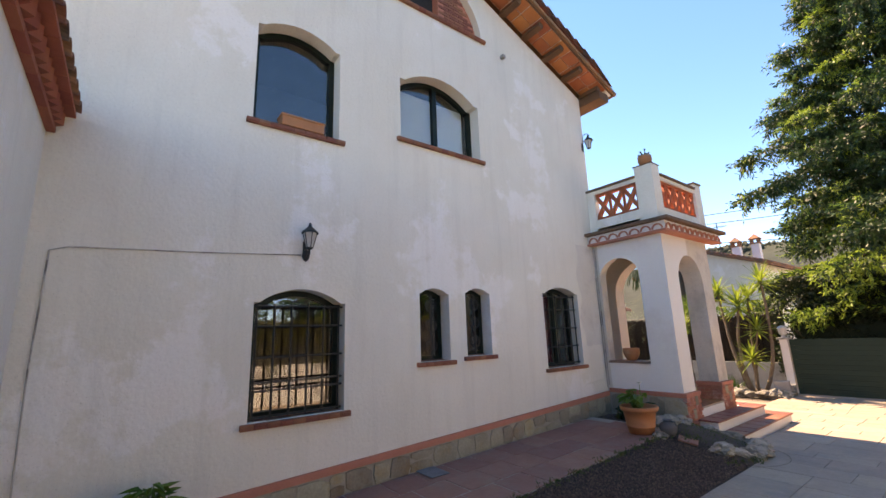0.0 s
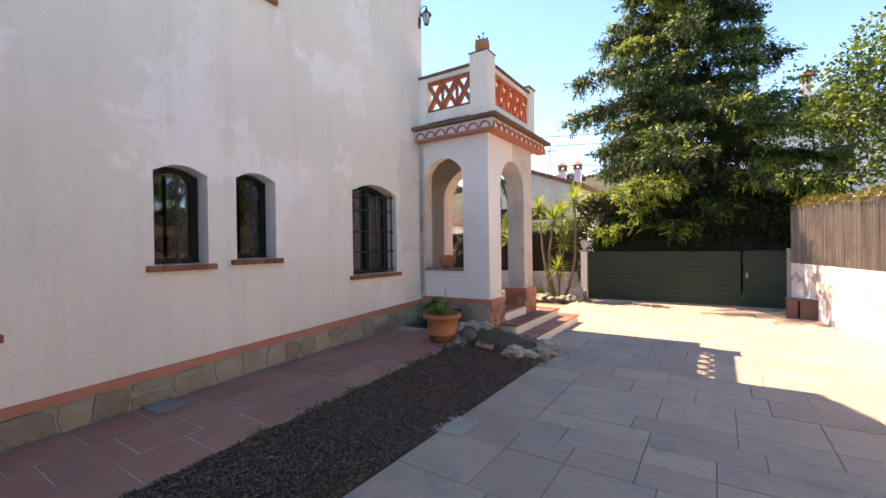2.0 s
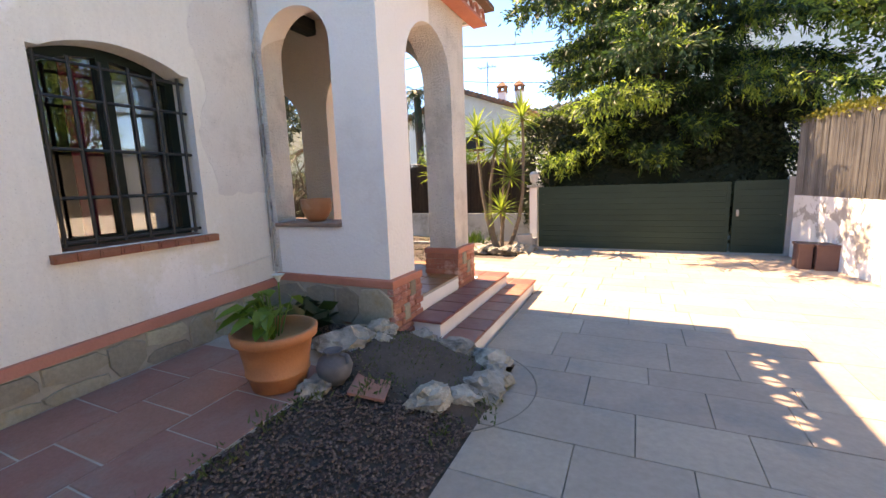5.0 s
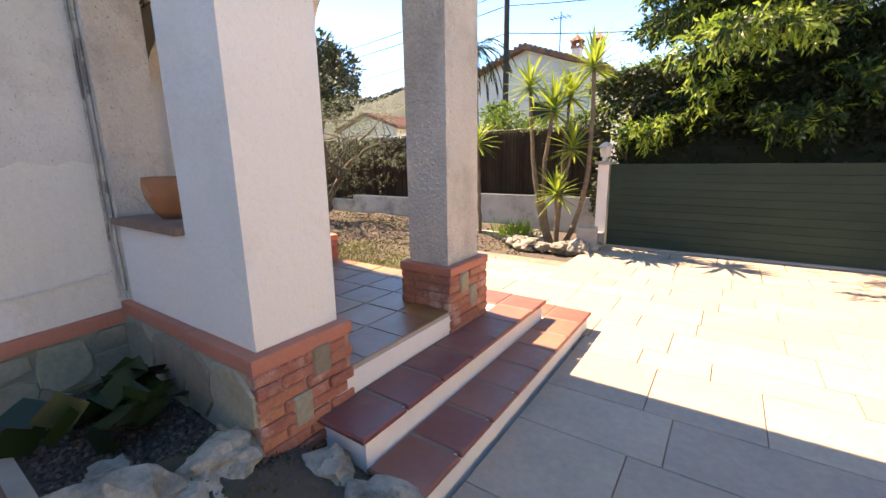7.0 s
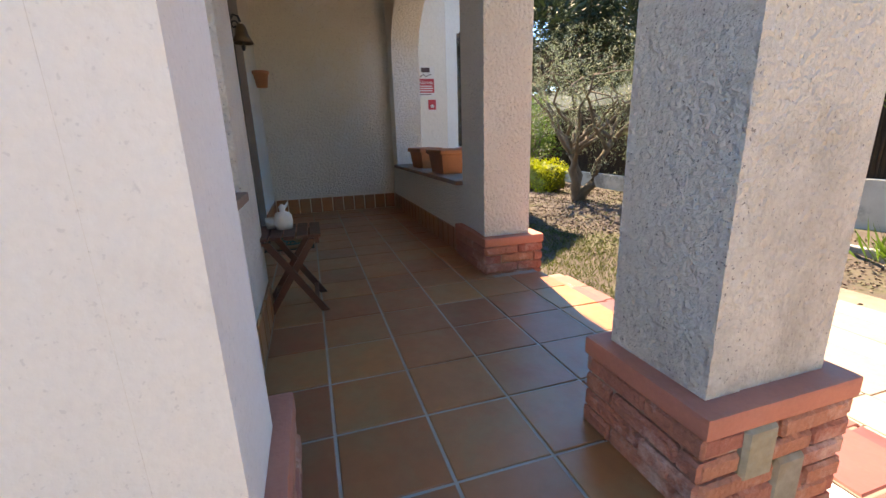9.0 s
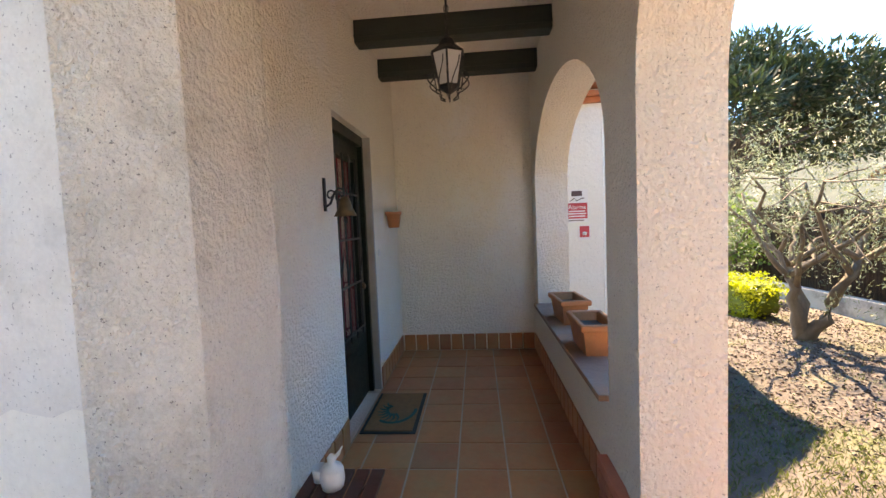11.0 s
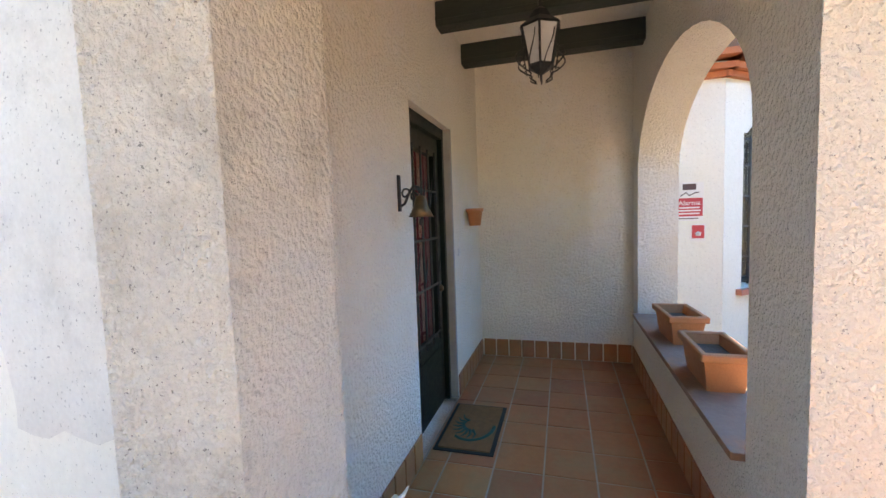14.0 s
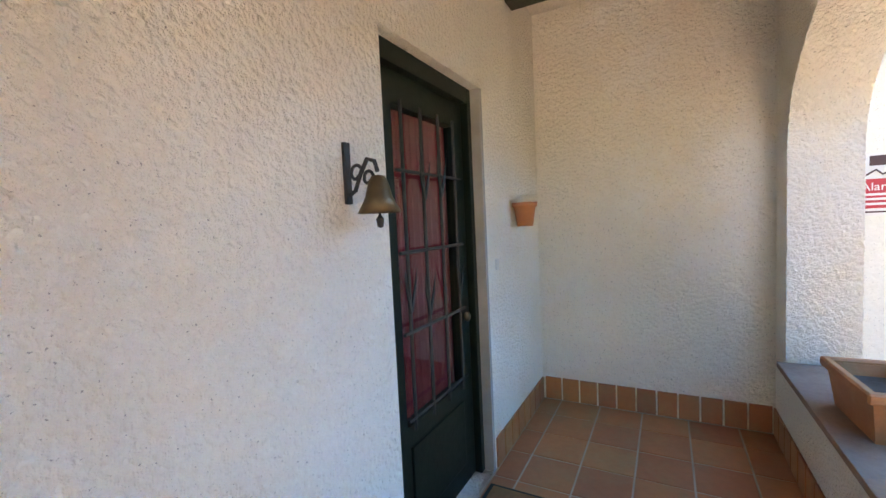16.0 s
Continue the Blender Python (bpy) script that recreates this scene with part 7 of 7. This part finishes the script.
def brick_base(name, x0, y0, x1, y1, z0, z1, cap, plain=()):
    """A low brick foot round a pillar, with a rounded cap."""
    th = thing(name, "red painted brick foot of a porch pillar with inset slate pieces", "pillar base", kind="structure")
    part("core", boxm(x0 + 0.012, y0 + 0.012, z0, x1 - 0.012, y1 - 0.012, z1 - 0.02), BRICKMORTAR, th)
    part("cap", boxm(x0 - 0.005, y0 - 0.005, z1 - cap, x1 + 0.005, y1 + 0.005, z1, 0.014), REDPAINT, th, "smooth red painted cap")
    nrow = max(1, round((z1 - cap - z0) / 0.062))
    for r in range(nrow):
        z = z0 + (r + 0.5) * (z1 - cap - z0) / nrow
        for side in range(4):
            if side in plain:
                continue
            ln = (x1 - x0) if side % 2 == 0 else (y1 - y0)
            u = 0.0 if r % 2 == 0 else -0.12
            while u < ln - 0.02:
                a, e = max(u, 0), min(u + 0.245, ln)
                u += 0.245
                if e - a < 0.05:
                    continue
                c = (a + e) / 2
                sx = (e - a - 0.008) / 0.235
                off = prng.uniform(-0.008, 0.004)
                o = new("brick", BRICK)
                o.parent = th
                p = [(x0 + c, y0 + 0.03 - off, 0), (x1 - 0.03 + off, y0 + c, 90), (x0 + c, y1 - 0.03 + off, 0), (x0 + 0.03 - off, y0 + c, 90)][side]
                o.matrix_basis = Matrix.LocRotScale((p[0], p[1], z), Euler((prng.uniform(-.03, .03), prng.uniform(-.02, .02), radians(p[2]))), (sx, 1, (z1 - cap - z0) / nrow / 0.057))
    return th


B1 = brick_base("pillar_base", 0.86, 9.645, 1.385, 10.17, 0.0, 0.725, 0.07, (0,))
B2 = brick_base("pillar_base", 0.95, 11.07, 1.385, 11.58, 0.157, 0.775, 0.06)
B3 = brick_base("pillar_base", -1.15, 11.36, -0.545, 11.80, 0.10, 0.725, 0.06)
for b_, sp in ((B1, ((1.362, 9.98, 0.595), (1.362, 9.86, 0.40))), (B2, ((1.362, 11.245, 0.64), (1.362, 11.365, 0.52)))):
    for p in sp:
        o = part("stone", SLATE, None, b_, "grey-green slate inset")
        o.matrix_basis = pose(*p, 0, 0, 90)

# stone plinth along the house with the red band on top
plinth = thing("plinth", "rubble stone plinth under a red painted band", "plinth", kind="structure")
for y0 in np.arange(1.9, 9.64, 0.5):
    y1 = min(y0 + 0.5, 9.70)
    bz0, bz1 = 0.40 + 0.043 * (y0 - 3.45), 0.40 + 0.043 * (y1 - 3.45)
    bm = bmesh.new()
    vs = [bm.verts.new(p) for p in ((0.001, y0, bz0 - 0.07), (0.05, y0, bz0 - 0.07), (0.05, y1, bz1 - 0.07), (0.001, y1, bz1 - 0.07),
                                    (0.001, y0, bz0), (0.042, y0, bz0), (0.042, y1, bz1), (0.001, y1, bz1))]
    for f in ((0, 3, 2, 1), (4, 5, 6, 7), (1, 2, 6, 5), (0, 1, 5, 4), (2, 3, 7, 6)):
        bm.faces.new([vs[i] for i in f])
    part("band", bm, REDPAINT, plinth)
    bm = bmesh.new()
    vs = [bm.verts.new(p) for p in ((0.001, y0, -0.05), (0.034, y0, -0.05), (0.034, y1, -0.05), (0.001, y1, -0.05),
                                    (0.001, y0, bz0 - 0.07), (0.034, y0, bz0 - 0.07), (0.034, y1, bz1 - 0.07), (0.001, y1, bz1 - 0.07))]
    for f in ((1, 2, 6, 5), (0, 1, 5, 4), (2, 3, 7, 6)):
        bm.faces.new([vs[i] for i in f])
    part("mortar", bm, MORTAR, plinth)


def stone_poly(w, h, rng):
    b = bmesh.new()
    n = rng.randint(7, 10)
    a0 = rng.uniform(0, 6)
    pts = []
    for k in range(n):
        a = a0 + 2 * math.pi * k / n
        c, s = math.cos(a), math.sin(a)
        q = 1 / max(abs(c), abs(s)) ** 0.97
        pts.append((c * w / 2 * q * rng.uniform(0.93, 1.06), s * h / 2 * min(q, 1.36) * rng.uniform(0.88, 1.03)))
    lo = [b.verts.new((0.0, u, v)) for u, v in pts]
    hi = [b.verts.new((0.014, u * 0.95, v * 0.94)) for u, v in pts]
    b.faces.new(hi)
    for k in range(n):
        b.faces.new((lo[k], lo[(k + 1) % n], hi[(k + 1) % n], hi[k]))
    bmesh.ops.recalc_face_normals(b, faces=b.faces)
    return emit("stone", b, STONE)


y = 2.0
while y < 9.6:
    w = prng.uniform(0.16, 0.40)
    top = 0.32 + 0.043 * (y + w / 2 - 3.45)
    low = path_z(y + w / 2) - 0.01
    if prng.random() < 0.45 and top - low > 0.17:
        cut = prng.uniform(0.4, 0.6)
        spans = ((low, low + (top - low) * cut - 0.008), (low + (top - low) * cut + 0.008, top))
    else:
        spans = ((low, top),)
    for a, c in spans:
        o = new("stone", stone_poly(w * 0.98, (c - a) * 0.99, prng))
        o.parent = plinth
        o.matrix_basis = pose(0.034, y + w / 2, (a + c) / 2)
    y += w
# the same foot under the porch's arched opening, out to the pillar's corner
part("band", boxm(0.05, 9.655, 0.655, 0.855, 9.70, 0.725, 0.008), REDPAINT, plinth)
part("mortar", boxm(0.05, 9.664, -0.05, 0.855, 9.699, 0.655), MORTAR, plinth)
part("mortar", boxm(0.855, 9.652, -0.05, 1.372, 9.657, 0.655), MORTAR, plinth)
x = 0.06
while x < 1.36:
    w = min(prng.uniform(0.20, 0.36), 1.385 - x)
    if 1.385 - x - w < 0.1:
        w = 1.385 - x
    cut = prng.uniform(0.28, 0.42)
    for a, c in ((0.05, cut - 0.008), (cut + 0.008, 0.65)):
        o = new("stone", stone_poly(w * 0.98, (c - a), prng))
        o.parent = plinth
        o.matrix_basis = pose(x + w / 2, 9.664 if x + w / 2 < 0.85 else 9.652, (a + c) / 2, 0, 0, -90)
    x += w
